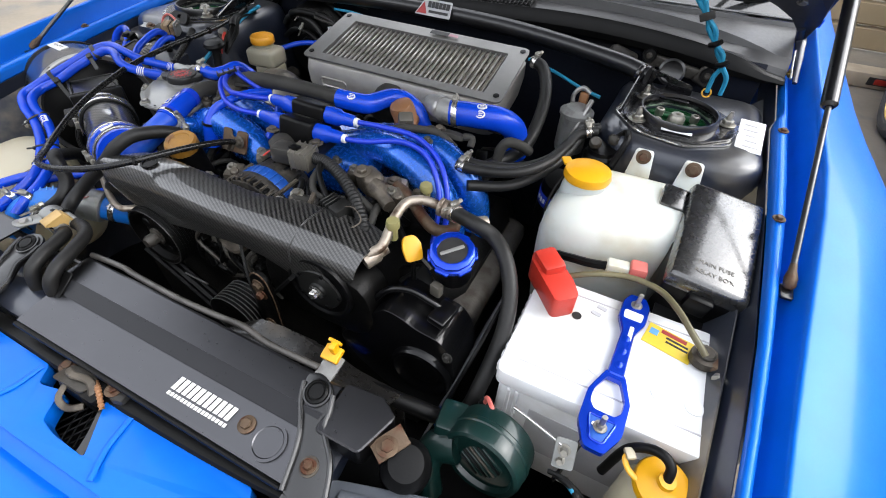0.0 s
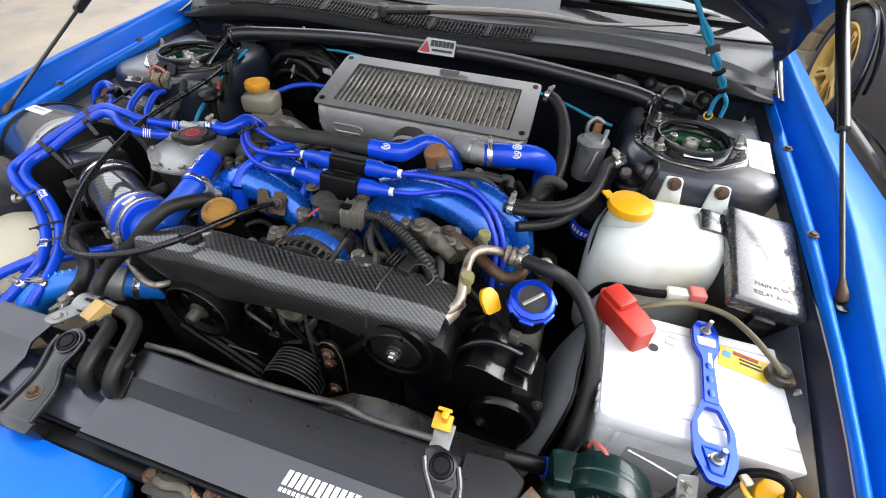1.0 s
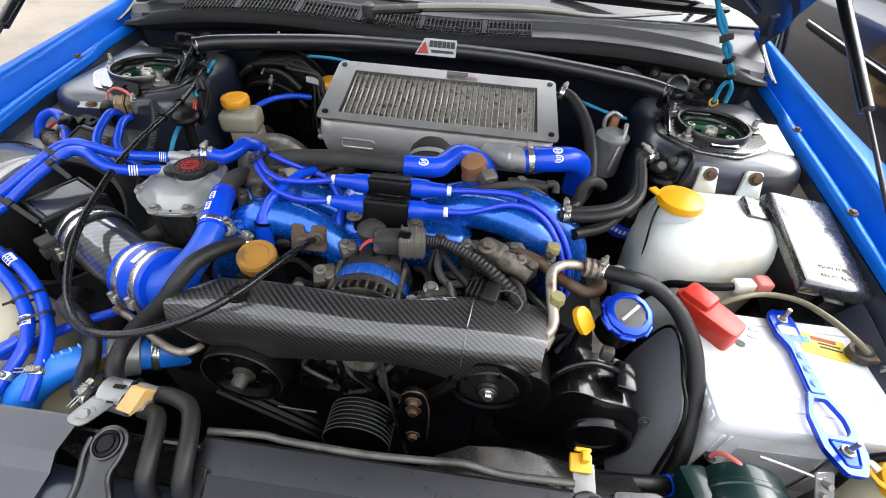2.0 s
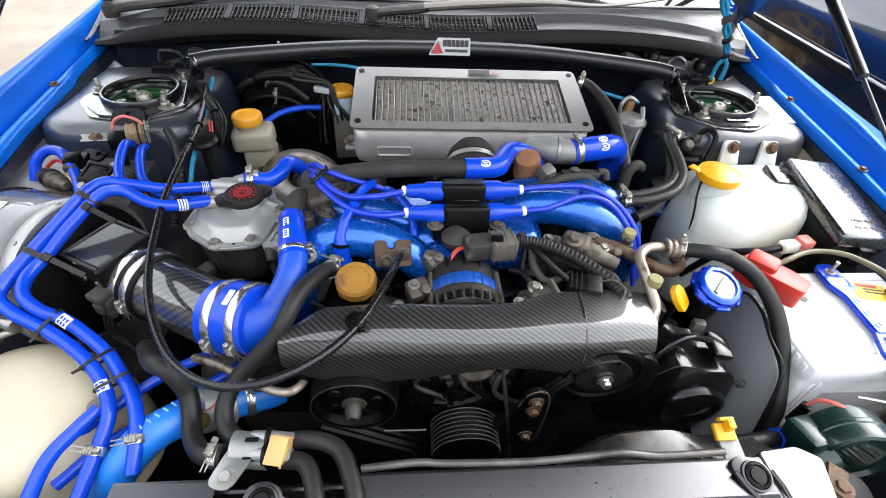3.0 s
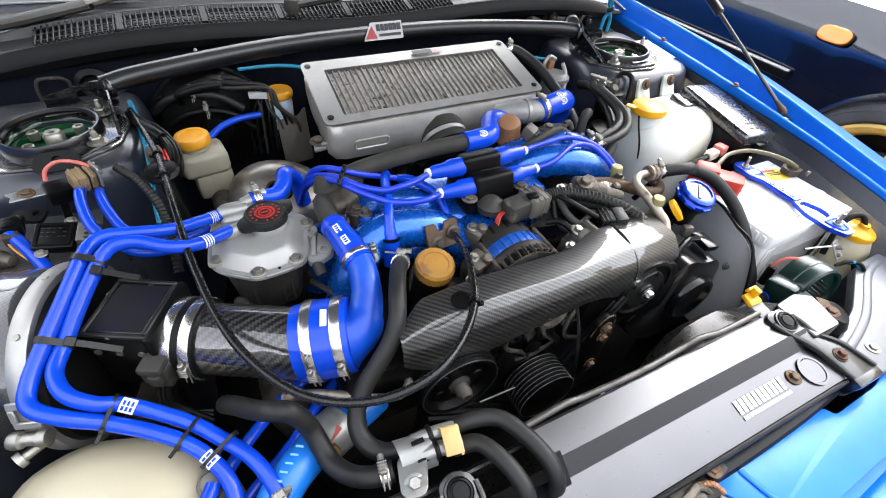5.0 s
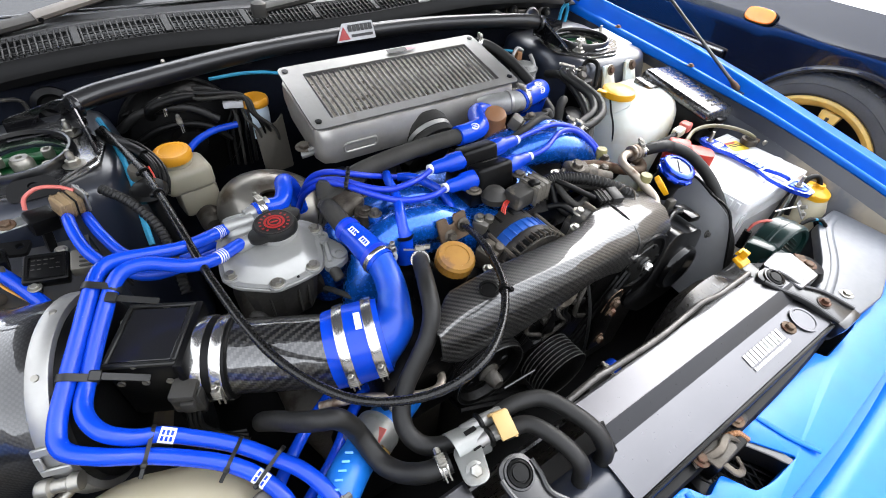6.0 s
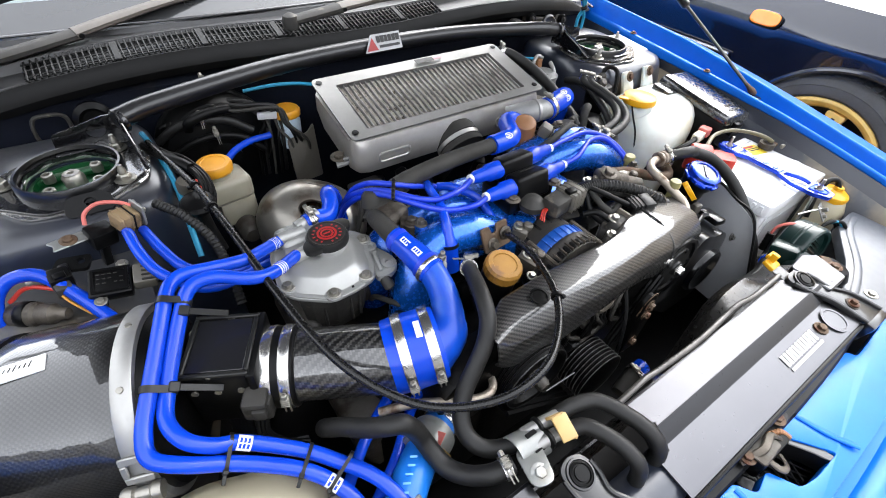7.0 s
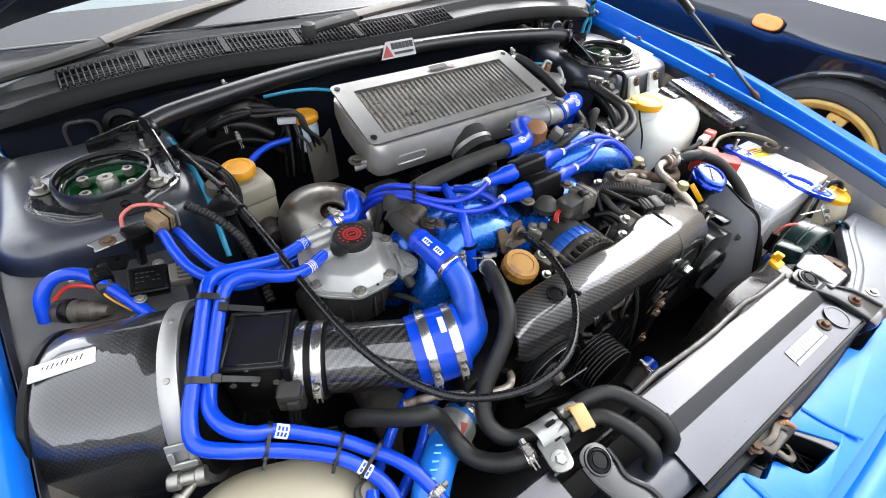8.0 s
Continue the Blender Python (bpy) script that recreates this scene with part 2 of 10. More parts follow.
GOLD_CAP = surf("gold_oil_cap", (0.26, 0.125, 0.014), 0.5, 0.1, vary=0.25, scale=60, bump=0.15, wear=(0.132, 0.0594, 0.0198), wear_at=0.64, wear_scale=50)
RED = surf("red_plastic", (0.409, 0.0231, 0.0119), 0.42, vary=0.15, scale=40, bump=0.08)
PALE_RED = surf("faded_red_plastic", (0.50, 0.12, 0.10), 0.45, vary=0.15, bump=0.06)
BROWN = surf("brown_plastic", (0.218, 0.099, 0.0396), 0.5, vary=0.25, scale=50, bump=0.15)
DULL_TAN = surf("heat_browned_plastic", (0.19, 0.13, 0.068), 0.5, vary=0.3, scale=50, bump=0.1, wear=(0.10, 0.07, 0.04), wear_at=0.62, wear_scale=60)
TAN = surf("tan_plastic", (0.409, 0.264, 0.0924), 0.45, vary=0.2, scale=50, bump=0.08)
CYAN = surf("cyan_cord", (0.0066, 0.211, 0.363), 0.6, vary=0.25, scale=120, bump=0.3)
GREEN = surf("green_anodised", (0.0066, 0.0792, 0.0231), 0.3, 0.5, vary=0.2, scale=40, bump=0.05)
LID = surf("glossy_black_plastic", (0.012, 0.012, 0.012), 0.26, vary=0.3, scale=20, bump=0.04, coat=0.8, coat_rough=0.16, coat_ior=1.8)
SHROUD = surf("sooty_shroud_plastic", (0.010, 0.0095, 0.009), 0.28, vary=0.3, scale=25, bump=0.05, wear=(0.035, 0.03, 0.024), wear_at=0.62, wear_scale=16, spec=0.5)
CONNECTOR = surf("grey_brown_connector", (0.075, 0.068, 0.056), 0.5, vary=0.25, scale=50, bump=0.1)
TIE = surf("black_nylon", (0.009, 0.009, 0.0085), 0.4, vary=0.3, scale=60, bump=0.1, spec=0.3)
GRIMY = surf("grimy_cast_metal", (0.085, 0.072, 0.056), 0.55, 0.35, vary=0.5, scale=55, bump=0.5, wear=(0.03, 0.023, 0.017), wear_at=0.57, wear_scale=45)
LABEL_GREY = surf("pale_grey_label", (0.40, 0.40, 0.41), 0.5, vary=0.1, bump=0.0)
STICKER = surf("yellow_sticker", (0.62, 0.45, 0.03), 0.45, vary=0.1, bump=0.0)
PINK = surf("faded_pink_print", (0.34, 0.17, 0.20), 0.5, vary=0.3, scale=150, bump=0.0)
INLAY = surf("dark_woven_inlay", (0.016, 0.015, 0.014), 0.4, vary=0.6, scale=110, bump=0.2, coat=0.6, coat_rough=0.12)
BRASS = surf("dull_brass", (0.30, 0.19, 0.06), 0.35, 0.8, vary=0.25, bump=0.1)
PALE_BLUE = surf("pale_blue_print", (0.10, 0.30, 0.62), 0.5, vary=0.1, bump=0.0)
SHIELD = surf("grey_shield_plastic", (0.12, 0.123, 0.128), 0.42, vary=0.12, scale=12, bump=0.04, wear=(0.10, 0.10, 0.098), wear_at=0.6, wear_scale=9)
PRESSED = surf("gloss_black_pressing", (0.0022, 0.0022, 0.0025), 0.3, vary=0.2, bump=0.02, coat=0.8, coat_rough=0.05, coat_ior=1.35, spec=0.12)
SATIN = surf("satin_black_tube", (0.006, 0.006, 0.007), 0.42, vary=0.2, scale=40, bump=0.05, spec=0.25, coat=0.6, coat_rough=0.07)
HORN_GREEN = surf("dark_green_enamel", (0.0025, 0.016, 0.014), 0.40, 0.0, spec=0.25, coat=0.5, vary=0.25, scale=30, bump=0.06, coat_rough=0.10)
PRINT_WHITE = surf("white_print", (0.62, 0.62, 0.61), 0.5, vary=0.06, bump=0.0)
PRINT_BLACK = surf("black_print", (0.006, 0.006, 0.006), 0.5, vary=0.1, bump=0.0)
PRINT_RED = surf("red_print", (0.28, 0.010, 0.010), 0.45, vary=0.1, bump=0.0)
NAVY = surf("navy_car_paint", (0.003, 0.005, 0.014), 0.22, 0.1, coat=1.0, vary=0.1, bump=0.01, coat_rough=0.04, coat_ior=1.45)
GOLD_RIM = surf("gold_wheel_paint", (0.74, 0.48, 0.12), 0.38, 0.25, coat=0.4, vary=0.12, bump=0.03)
TYRE = surf("tyre_rubber", (0.05, 0.05, 0.049), 0.7, vary=0.3, scale=30, bump=0.3)
AMBER = surf("amber_lens", (0.85, 0.20, 0.01), 0.15, vary=0.1, bump=0.0, coat=0.6)
CONCRETE = surf("light_concrete", (0.20, 0.172, 0.135), 0.85, vary=0.2, scale=6, bump=0.4, wear=(0.14, 0.13, 0.118), wear_at=0.6, wear_scale=3)
SIDING = surf("beige_siding", (0.36, 0.272, 0.16), 0.65, vary=0.15, scale=8, bump=0.15)
WIPER = surf("bleached_wiper_paint", (0.075, 0.064, 0.053), 0.5, vary=0.3, scale=30, bump=0.1)
COWL = surf("cowl_plastic", (0.034, 0.034, 0.035), 0.40, vary=0.25, scale=30, bump=0.1)
CARBON = carbon("carbon_twill_cover", 0.0020, 4, 0.050, 1.5)
CARBON_TUBE = carbon("carbon_twill_tube", 0.0028, 4, 0.04, 1.7)
CARBON_DOME = carbon("carbon_weave_canister", 0.0026, 2, 0.014, 1.6)

GLASS, gn, gl, gb = node_mat("windscreen_glass")
# pale base colour stands in for dust and the reflected sky
gb.inputs["Base Color"].default_value = (0.26, 0.31, 0.295, 1)
gb.inputs["Roughness"].default_value = 0.03
gb.inputs["Transmission Weight"].default_value = 0.35
gb.inputs["IOR"].default_value = 1.45


# ---- mesh builders ----
V = Vector


def catmull(pts, res=6):
    p = [V(q) for q in pts]
    p = [p[0] * 2 - p[1]] + p + [p[-1] * 2 - p[-2]]
    out = []
    for i in range(1, len(p) - 2):
        for k in range(res):
            t = k / res
            a, b, c, d = p[i - 1], p[i], p[i + 1], p[i + 2]
            out.append(0.5 * (2 * b + (c - a) * t + (2 * a - 5 * b + 4 * c - d) * t * t + (3 * b - a - 3 * c + d) * t ** 3))
    return out + [p[-2]]


def sweep(pts, r, seg=10, res=6, flat=1.0, up=(0, 0, 1), bm=None, ribs=0.0):
    """A round (or flattened) tube through the points; r is one radius or one for each point; ribs: corrugation depth."""
    bm = bm or bmesh.new()
    line = catmull(pts, res) if res > 1 else [V(q) for q in pts]
    if isinstance(r, (int, float)):
        rad = [r] * len(line)
    else:
        rad = [float(np.interp(i / max(1, res), range(len(pts)), r)) for i in range(len(line))]
    tan = [(line[min(i + 1, len(line) - 1)] - line[max(i - 1, 0)]).normalized() for i in range(len(line))]
    n = V(up) - tan[0] * V(up).dot(tan[0])
    if n.length < 1e-4:
        n = V((1, 0, 0)) - tan[0] * tan[0].x
    n.normalize()
    rings = []
    for i, (p, t) in enumerate(zip(line, tan)):
        n = (n - t * n.dot(t)).normalized()
        b = t.cross(n)
        rr = rad[i] * (1 - (ribs if i % 2 else 0))
        rings.append([bm.verts.new(p + (n * math.cos(a) * flat + b * math.sin(a)) * rr) for a in (2 * math.pi * k / seg for k in range(seg))])
    for a, b in zip(rings, rings[1:]):
        for k in range(seg):
            bm.faces.new((a[k], a[(k + 1) % seg], b[(k + 1) % seg], b[k]))
    bm.faces.new(rings[0][::-1])
    bm.faces.new(rings[-1])
    return bm


def frame_to(a, b, spin=0.0):
    """A matrix whose z runs from a to b, with its origin at a."""
    d = V(b) - V(a)
    return Matrix.Translation(a) @ d.to_track_quat("Z", "Y").to_matrix().to_4x4() @ Matrix.Rotation(radians(spin), 4, "Z")


def lathe(profile, m=None, seg=24, bm=None, knurl=0.0, caps=True):
    """A turned body from (radius, height) pairs round the matrix's z axis."""
    bm = bm or bmesh.new()
    m = m or Matrix()
    rings = []
    for r, z in profile:
        rings.append([bm.verts.new(m @ V(((r + (knurl if k % 2 and r > 0.004 else 0)) * math.cos(a), (r + (knurl if k % 2 and r > 0.004 else 0)) * math.sin(a), z))) for k, a in ((k, 2 * math.pi * k / seg) for k in range(seg))])
    for a, b in zip(rings, rings[1:]):
        for k in range(seg):
            bm.faces.new((a[k], a[(k + 1) % seg], b[(k + 1) % seg], b[k]))
    if caps and profile[0][0] > 1e-5:
        bm.faces.new(rings[0][::-1])
    if caps and profile[-1][0] > 1e-5:
        bm.faces.new(rings[-1])
    bmesh.ops.remove_doubles(bm, verts=[v for ring in (rings[0], rings[-1]) for v in ring], dist=1e-6)
    return bm


def hull_box(size, m=None, bevel=0.004, seg=2, taper=1.0, bm=None):
    """A box centred on the matrix's origin, rounded; taper scales its top."""
    b = bmesh.new()
    bmesh.ops.create_cube(b, size=1.0)
    for v in b.verts:
        k = taper if v.co.z > 0 else 1.0
        v.co = V((v.co.x * size[0] * k, v.co.y * size[1] * k, v.co.z * size[2]))
    if bevel:
        bmesh.ops.bevel(b, geom=b.edges[:], offset=bevel, segments=seg, affect="EDGES", profile=0.5)
    if m is not None:
        bmesh.ops.transform(b, matrix=m, verts=b.verts)
    return join(bm, b) if bm else b


def at(x, y, z, rx=0, ry=0, rz=0):
    return pose(x, y, z, rx, ry, rz)


def prism(poly, z0, z1, m=None, bevel=0.0, seg=2, bm=None):
    """A flat outline (x, y) given thickness from z0 to z1, with rounded rims."""
    b = bmesh.new()
    lo = [b.verts.new((x, y, z0)) for x, y in poly]
    hi = [b.verts.new((x, y, z1)) for x, y in poly]
    b.faces.new(lo[::-1])
    b.faces.new(hi)
    for k in range(len(poly)):
        j = (k + 1) % len(poly)
        b.faces.new((lo[k], lo[j], hi[j], hi[k]))
    bmesh.ops.recalc_face_normals(b, faces=b.faces[:])
    if bevel:
        bmesh.ops.bevel(b, geom=b.edges[:], offset=bevel, segments=seg, affect="EDGES", profile=0.5, clamp_overlap=True)
    if m is not None:
        bmesh.ops.transform(b, matrix=m, verts=b.verts)
    return join(bm, b) if bm else b


def loft(sections, closed=False, caps=True, bm=None):
    """Skins rows of points, one after another; closed: each row is a ring."""
    bm = bm or bmesh.new()
    rows = [[bm.verts.new(p) for p in s] for s in sections]
    n = len(rows[0])
    for a, b in zip(rows, rows[1:]):
        for k in range(n if closed else n - 1):
            bm.faces.new((a[k], a[(k + 1) % n], b[(k + 1) % n], b[k]))
    if closed and caps:
        bm.faces.new(rows[0][::-1])
        bm.faces.new(rows[-1])
    bmesh.ops.recalc_face_normals(bm, faces=bm.faces[:])
    return bm


def thicken(bm, d):
    """Gives a skin real thickness."""
    bmesh.ops.solidify(bm, geom=bm.faces[:], thickness=d)
    return bm


def holed(out, hole, th, m):
    """A flat plate of outline out with one hole, centred on its thickness."""
    bm = bmesh.new()
    loops = []
    for pts in (out, hole):
        vs = [bm.verts.new((x, y, -th / 2)) for x, y in pts]
        loops += [bm.edges.new((vs[k - 1], vs[k])) for k in range(len(vs))]
    bmesh.ops.triangle_fill(bm, use_beauty=True, edges=loops)
    ext = bmesh.ops.extrude_face_region(bm, geom=bm.faces[:])
    bmesh.ops.translate(bm, vec=(0, 0, th), verts=[g for g in ext["geom"] if isinstance(g, bmesh.types.BMVert)])
    bmesh.ops.recalc_face_normals(bm, faces=bm.faces[:])
    bmesh.ops.transform(bm, matrix=m, verts=bm.verts)
    return bm


def join(a, b):
    me = bpy.data.meshes.new("tmp")
    b.to_mesh(me)
    a.from_mesh(me)
    bpy.data.meshes.remove(me)
    b.free()
    return a


def rounded(poly, r, n=4):
    """Rounds the corners of a flat outline."""
    out = []
    for k, p in enumerate(poly):
        p, a, b = V(p), V(poly[k - 1]), V(poly[(k + 1) % len(poly)])
        da, db = (a - p), (b - p)
        rr = min(r, da.length * 0.45, db.length * 0.45)
        s, e = p + da.normalized() * rr, p + db.normalized() * rr
        for i in range(n + 1):
            t = i / n
            out.append(tuple(s * (1 - t) ** 2 + p * 2 * t * (1 - t) + e * t * t))
    return out


BASE = {}


def mesh_ob(name, bm, mat, smooth=True, sharp=38):
    bm.normal_update()
    if smooth:
        for f in bm.faces:
            f.smooth = True
        for e in bm.edges:
            if len(e.link_faces) == 2 and e.calc_face_angle(0) > radians(sharp):
                e.smooth = False
    me = bpy.data.meshes.new(name)
    bm.to_mesh(me)
    bm.free()
    me.materials.append(mat)
    return new(name, me)


def thing(name, label, category, base, group="", kind=""):
    """An Empty at the thing's base; its parts hang under it."""
    ob = new(name)
    ob.empty_display_size = 0.02
    ob.location = base
    BASE[ob] = Matrix.Translation(base)
    return tagged(ob, label, category, group, kind)


def part(name, bm, mat, parent, label="", smooth=True, sharp=38):
    ob = mesh_ob(name, bm, mat, smooth, sharp)
    ob.parent = parent
    ob.matrix_parent_inverse = BASE.get(parent, Matrix()).inverted()
    if label:
        tagged(ob, label)
    return ob


def bolt_bm(p, d=(0, 0, 1), r=0.006, h=0.005, washer=True, bm=None):
    m = frame_to(p, V(p) + V(d))
    bm = bm or bmesh.new()
    if washer:
        lathe([(r * 1.6, 0), (r * 1.6, 0.0012), (r * 1.5, 0.0016), (0, 0.0016)], m, 16, bm)
    lathe([(r, 0.001), (r, h * 0.85), (r * 0.85, h), (0, h)], m, 6, bm)
    return bm


def clamp_parts(parent, c, d, r, width=0.010, screw_dir=(0, 0, 1), name="hose_clamp"):
    """A worm-drive clamp: steel band and its screw housing."""
    c, d = V(c), V(d).normalized()
    m = frame_to(c - d * width / 2, c + d * width / 2)
    ob = part(name, lathe([(r - 0.001, 0), (r + 0.0012, 0), (r + 0.0016, width * 0.15), (r + 0.0016, width * 0.85), (r + 0.0012, width), (r - 0.001, width)], m, 32), STEEL, parent, "bright steel worm-drive clamp")
    s = V(screw_dir)
    s = (s - d * s.dot(d)).normalized()
    t = d.cross(s)
    p = c + s * (r + 0.005)
    m = Matrix.Translation(p - s * 0.0015) @ Matrix((t, d, s)).transposed().to_4x4()
    bm = hull_box((0.013, 0.0085, 0.0065), m, 0.0015, 1)
    for k in range(4):
        hull_box((0.0012, 0.0092, 0.0020), m @ Matrix.Translation((-0.0045 + 0.003 * k, 0, 0.003)), 0.0003, 1, bm=bm)
    lathe([(0.0034, 0), (0.0034, 0.0055), (0.0025, 0.0062), (0.0012, 0.0062), (0.0010, 0.0052), (0, 0.0052)], frame_to(p - t * 0.006, p - t * 0.02), 6, bm)
    for q in (-0.5, 0.5):
        hull_box((0.016, width * 0.16, 0.0010), Matrix.Translation(c + s * (r + 0.0014)) @ Matrix((t, d, s)).transposed().to_4x4() @ Matrix.Translation((0.012, q * width * 0.5, 0)), 0.0002, 1, bm=bm)
    part("screw", bm, BOLT, ob)
    return ob


def tie_parts(parent, c, d, r, name="cable_tie", mat=None, flat=1.0):
    """A narrow nylon tie with its head."""
    c, d = V(c), V(d).normalized()
    m = frame_to(c - d * 0.002, c + d * 0.002)
    bm = lathe([(r, 0), (r + 0.0012, 0), (r + 0.0012, 0.004), (r, 0.004)], m, 20)
    side = d.cross(V((0, 0, 1)))
    side = side.normalized() if side.length > 0.1 else V((1, 0, 0))
    hull_box((0.005, 0.005, 0.005), Matrix.Translation(c + side * (r + 0.002)), 0.001, 1, bm=bm)
    return part(name, bm, mat or PLASTIC, parent)


def label_bar(parent, c, normal, along, w, h, mat=None, name="printed_label", label="white printed label"):
    """A small raised printed patch."""
    n, a = V(normal).normalized(), V(along).normalized()
    a = (a - n * a.dot(n)).normalized()
    b = n.cross(a)
    m = Matrix.Translation(c) @ Matrix((a, b, n)).transposed().to_4x4()
    return part(name, hull_box((w, h, 0.0008), m, 0.0003, 1), mat or PRINT_WHITE, parent, label)


def ring_mark(parent, c, normal, along, r):
    """A round printed mark: pale oval outline with two bars."""
    n, a = V(normal).normalized(), V(along).normalized()
    a = (a - n * a.dot(n)).normalized()
    m = Matrix.Translation(c) @ Matrix((a, n.cross(a), n)).transposed().to_4x4() @ Matrix.Diagonal((1.25, 0.95, 1, 1))
    o = part("printed_mark", lathe([(r * 0.72, -0.0012), (r * 0.72, 0.0006), (r, 0.0002), (r, -0.0014)], m, 24, caps=False), PRINT_WHITE, parent, "white printed oval mark")
    for k in (-1, 1):
        part("mark_bar", hull_box((r * 0.9, r * 0.28, 0.001), m @ Matrix.Translation((0, k * r * 0.26, 0)), 0.0002, 1), PRINT_WHITE, o)
    return o


# ---- the place round the car ----
def ground_sheet():
    bm = bmesh.new()
    bmesh.ops.create_grid(bm, x_segments=24, y_segments=24, size=60)
    tagged(mesh_ob("ground", bm, CONCRETE), "pale worn concrete yard under the cars", "ground", kind="structure")


def house_wall():
    """Beige panelled shutter behind the cars."""
    bm = bmesh.new()
    for k in range(17):
        z = 0.02 + k * 0.165
        loft([[(x, 3.98, z), (x, 3.895, z), (x, 3.88, z + 0.012), (x, 3.88, z + 0.140), (x, 3.90, z + 0.150), (x, 3.98, z + 0.150)] for x in (0.6, 9.0)], True, True, bm)
    tagged(mesh_ob("wall_shutter", bm, SIDING), "beige panelled garage wall in daylight", "wall", kind="structure")


def reflection_walls():
    """Unseen walls added to darken reflections: away from the parked car, and in front."""
    bm = hull_box((0.3, 16, 3.0), at(-5.2, 0.5, 1.5), 0.02)
    tagged(mesh_ob("unseen_wall_front", hull_box((18, 0.3, 3.6), at(0, -6.5, 1.8), 0.02), surf("grey_unseen_wall", (0.24, 0.24, 0.245), 0.8, vary=0.2, scale=3, bump=0.3)), "unseen plain grey wall added to darken reflections from the front", "wall", kind="structure")
    tagged(mesh_ob("unseen_wall_side", bm, surf("dark_unseen_wall", (0.10, 0.095, 0.09), 0.8, vary=0.2, scale=3, bump=0.3)), "unseen dark wall added to darken reflections from the side", "wall", kind="structure")


def far_wall():
    tagged(mesh_ob("wall_beyond", hull_box((0.3, 16, 3.4), at(6.6, -2.0, 1.7), 0.02), SIDING), "plain beige wall beyond the parked car", "wall", kind="structure")


far_wall()
ground_sheet()
house_wall()
reflection_walls()

# ---- the blue car's body ----
car = thing("blue_car", "blue sports saloon with its bonnet open and engine bay bare", "car", (0, 0, 0))


def ledge_z(y):
    return 0.845 + 0.10 * y - 0.10 * max(0, -y - 0.35) ** 1.5


def ledge_x(y):
    return 0.690 - 0.06 * max(0, -y - 0.15)


FY = [0.85, 0.62, 0.45, 0.34, 0.28, 0.2, 0.1, 0.082, 0.055, 0.0, -0.1, -0.2, -0.3, -0.4, -0.5, -0.58, -0.66, -0.74]


def fender(side):
    """Front wing: bolted rail, smooth channel wall, narrow crown, then the rounded outer side."""
    rows, edge = [], []
    for y in FY:
        x, z = ledge_x(y), ledge_z(y)
        cut = 0.008 * min(1.0, max(0.0, (y - 0.055) / 0.025)) - (0.009 * min(1.0, max(0.0, (-0.12 - y) / 0.15)) if side < 0 else 0)
        prof = [(x - 0.010 + cut, z - 0.010), (x - 0.0095 + cut, z + 0.002), (x - 0.007 + cut, z + 0.007), (x - 0.003 + cut * 0.6, z + 0.009), (x + 0.004, z + 0.008), (x + 0.008, z + 0.004), (x + 0.0095, z - 0.004), (x + 0.011, z - 0.020), (x + 0.014, z - 0.030), (x + 0.018, z - 0.033), (x + 0.022, z - 0.028), (x + 0.030, z - 0.004), (x + 0.038, z + 0.024), (x + 0.0405, z + 0.032), (x + 0.0435, z + 0.0345), (x + 0.048, z + 0.0335)]
        g = float(np.interp(y, [-0.74, -0.5, -0.1, 0.0, 0.1, 0.2, 0.6], [0.95, 1.25, 1.30, 1.20, 1.08, 1.0, 0.85]))
        prof += [(x + 0.020 + a * g, z + b) for a, b in ((0.044, 0.026), (0.064, 0.014), (0.085, -0.001), (0.108, -0.023), (0.128, -0.054), (0.144, -0.10), (0.152, -0.18), (0.153, -0.30))]
        # the rail by the battery narrows towards the front
        f = float(np.interp(y, [-0.45, -0.30, -0.12], [0.56, 0.76, 1.0])) if side > 0 else 1.0
        prof = [(x + 0.02 + (a - x - 0.02) * f, z + (b - z) * f) for a, b in prof[:16]] + [(a - 0.014 * (1 - f), b - 0.020 * (1 - f)) for a, b in prof[16:]]
        edge.append([(side * (x - 0.0175), y, z - 0.050), (side * (prof[0][0] - 0.0015), y, prof[0][1] - 0.001)])
        rows.append([(side * a, y, b) for a, b in prof])
    part("flange_panel", thicken(loft(edge), 0.0012), BAY_PAINT, car, "dark painted panel under the wing flange")
    f = part("fender", thicken(loft(rows), 0.002), BLUE_PAINT, car, "glossy blue front wing with a folded inner flange", sharp=60)
    for y in (0.02, -0.2):
        bm = bolt_bm((side * (ledge_x(y) + 0.000), y, ledge_z(y) + 0.0085), (0, 0, 1), r=0.0050, h=0.005)
        part("flange_bolt", bm, RUSTY, f)
    return f


for s in (-1, 1):
    fender(s)


def inner_x(u, y, side):
    """Bay-side wall of the apron: u from the wing flange (0) down to the frame rail (1)."""
    shelf = 1 / (1 + math.exp(((-0.31 if side < 0 else -0.06) - y) * 30)) * (1 / (1 + math.exp((y - 0.16) * 40)))
    x0, z0 = ledge_x(y) - 0.015, ledge_z(y) - 0.030
    wide = 0.035 + 0.145 * shelf
    if u < 0.5:
        t = u / 0.5
        return x0 - wide * t, z0 - ((0.020 + 0.035 * (1 - shelf)) * t ** 1.2 + 0.04 * (1 - shelf) * t)
    t = (u - 0.5) / 0.5
    return x0 - wide - 0.035 * t, z0 - 0.020 - 0.075 * (1 - shelf) - 0.42 * t


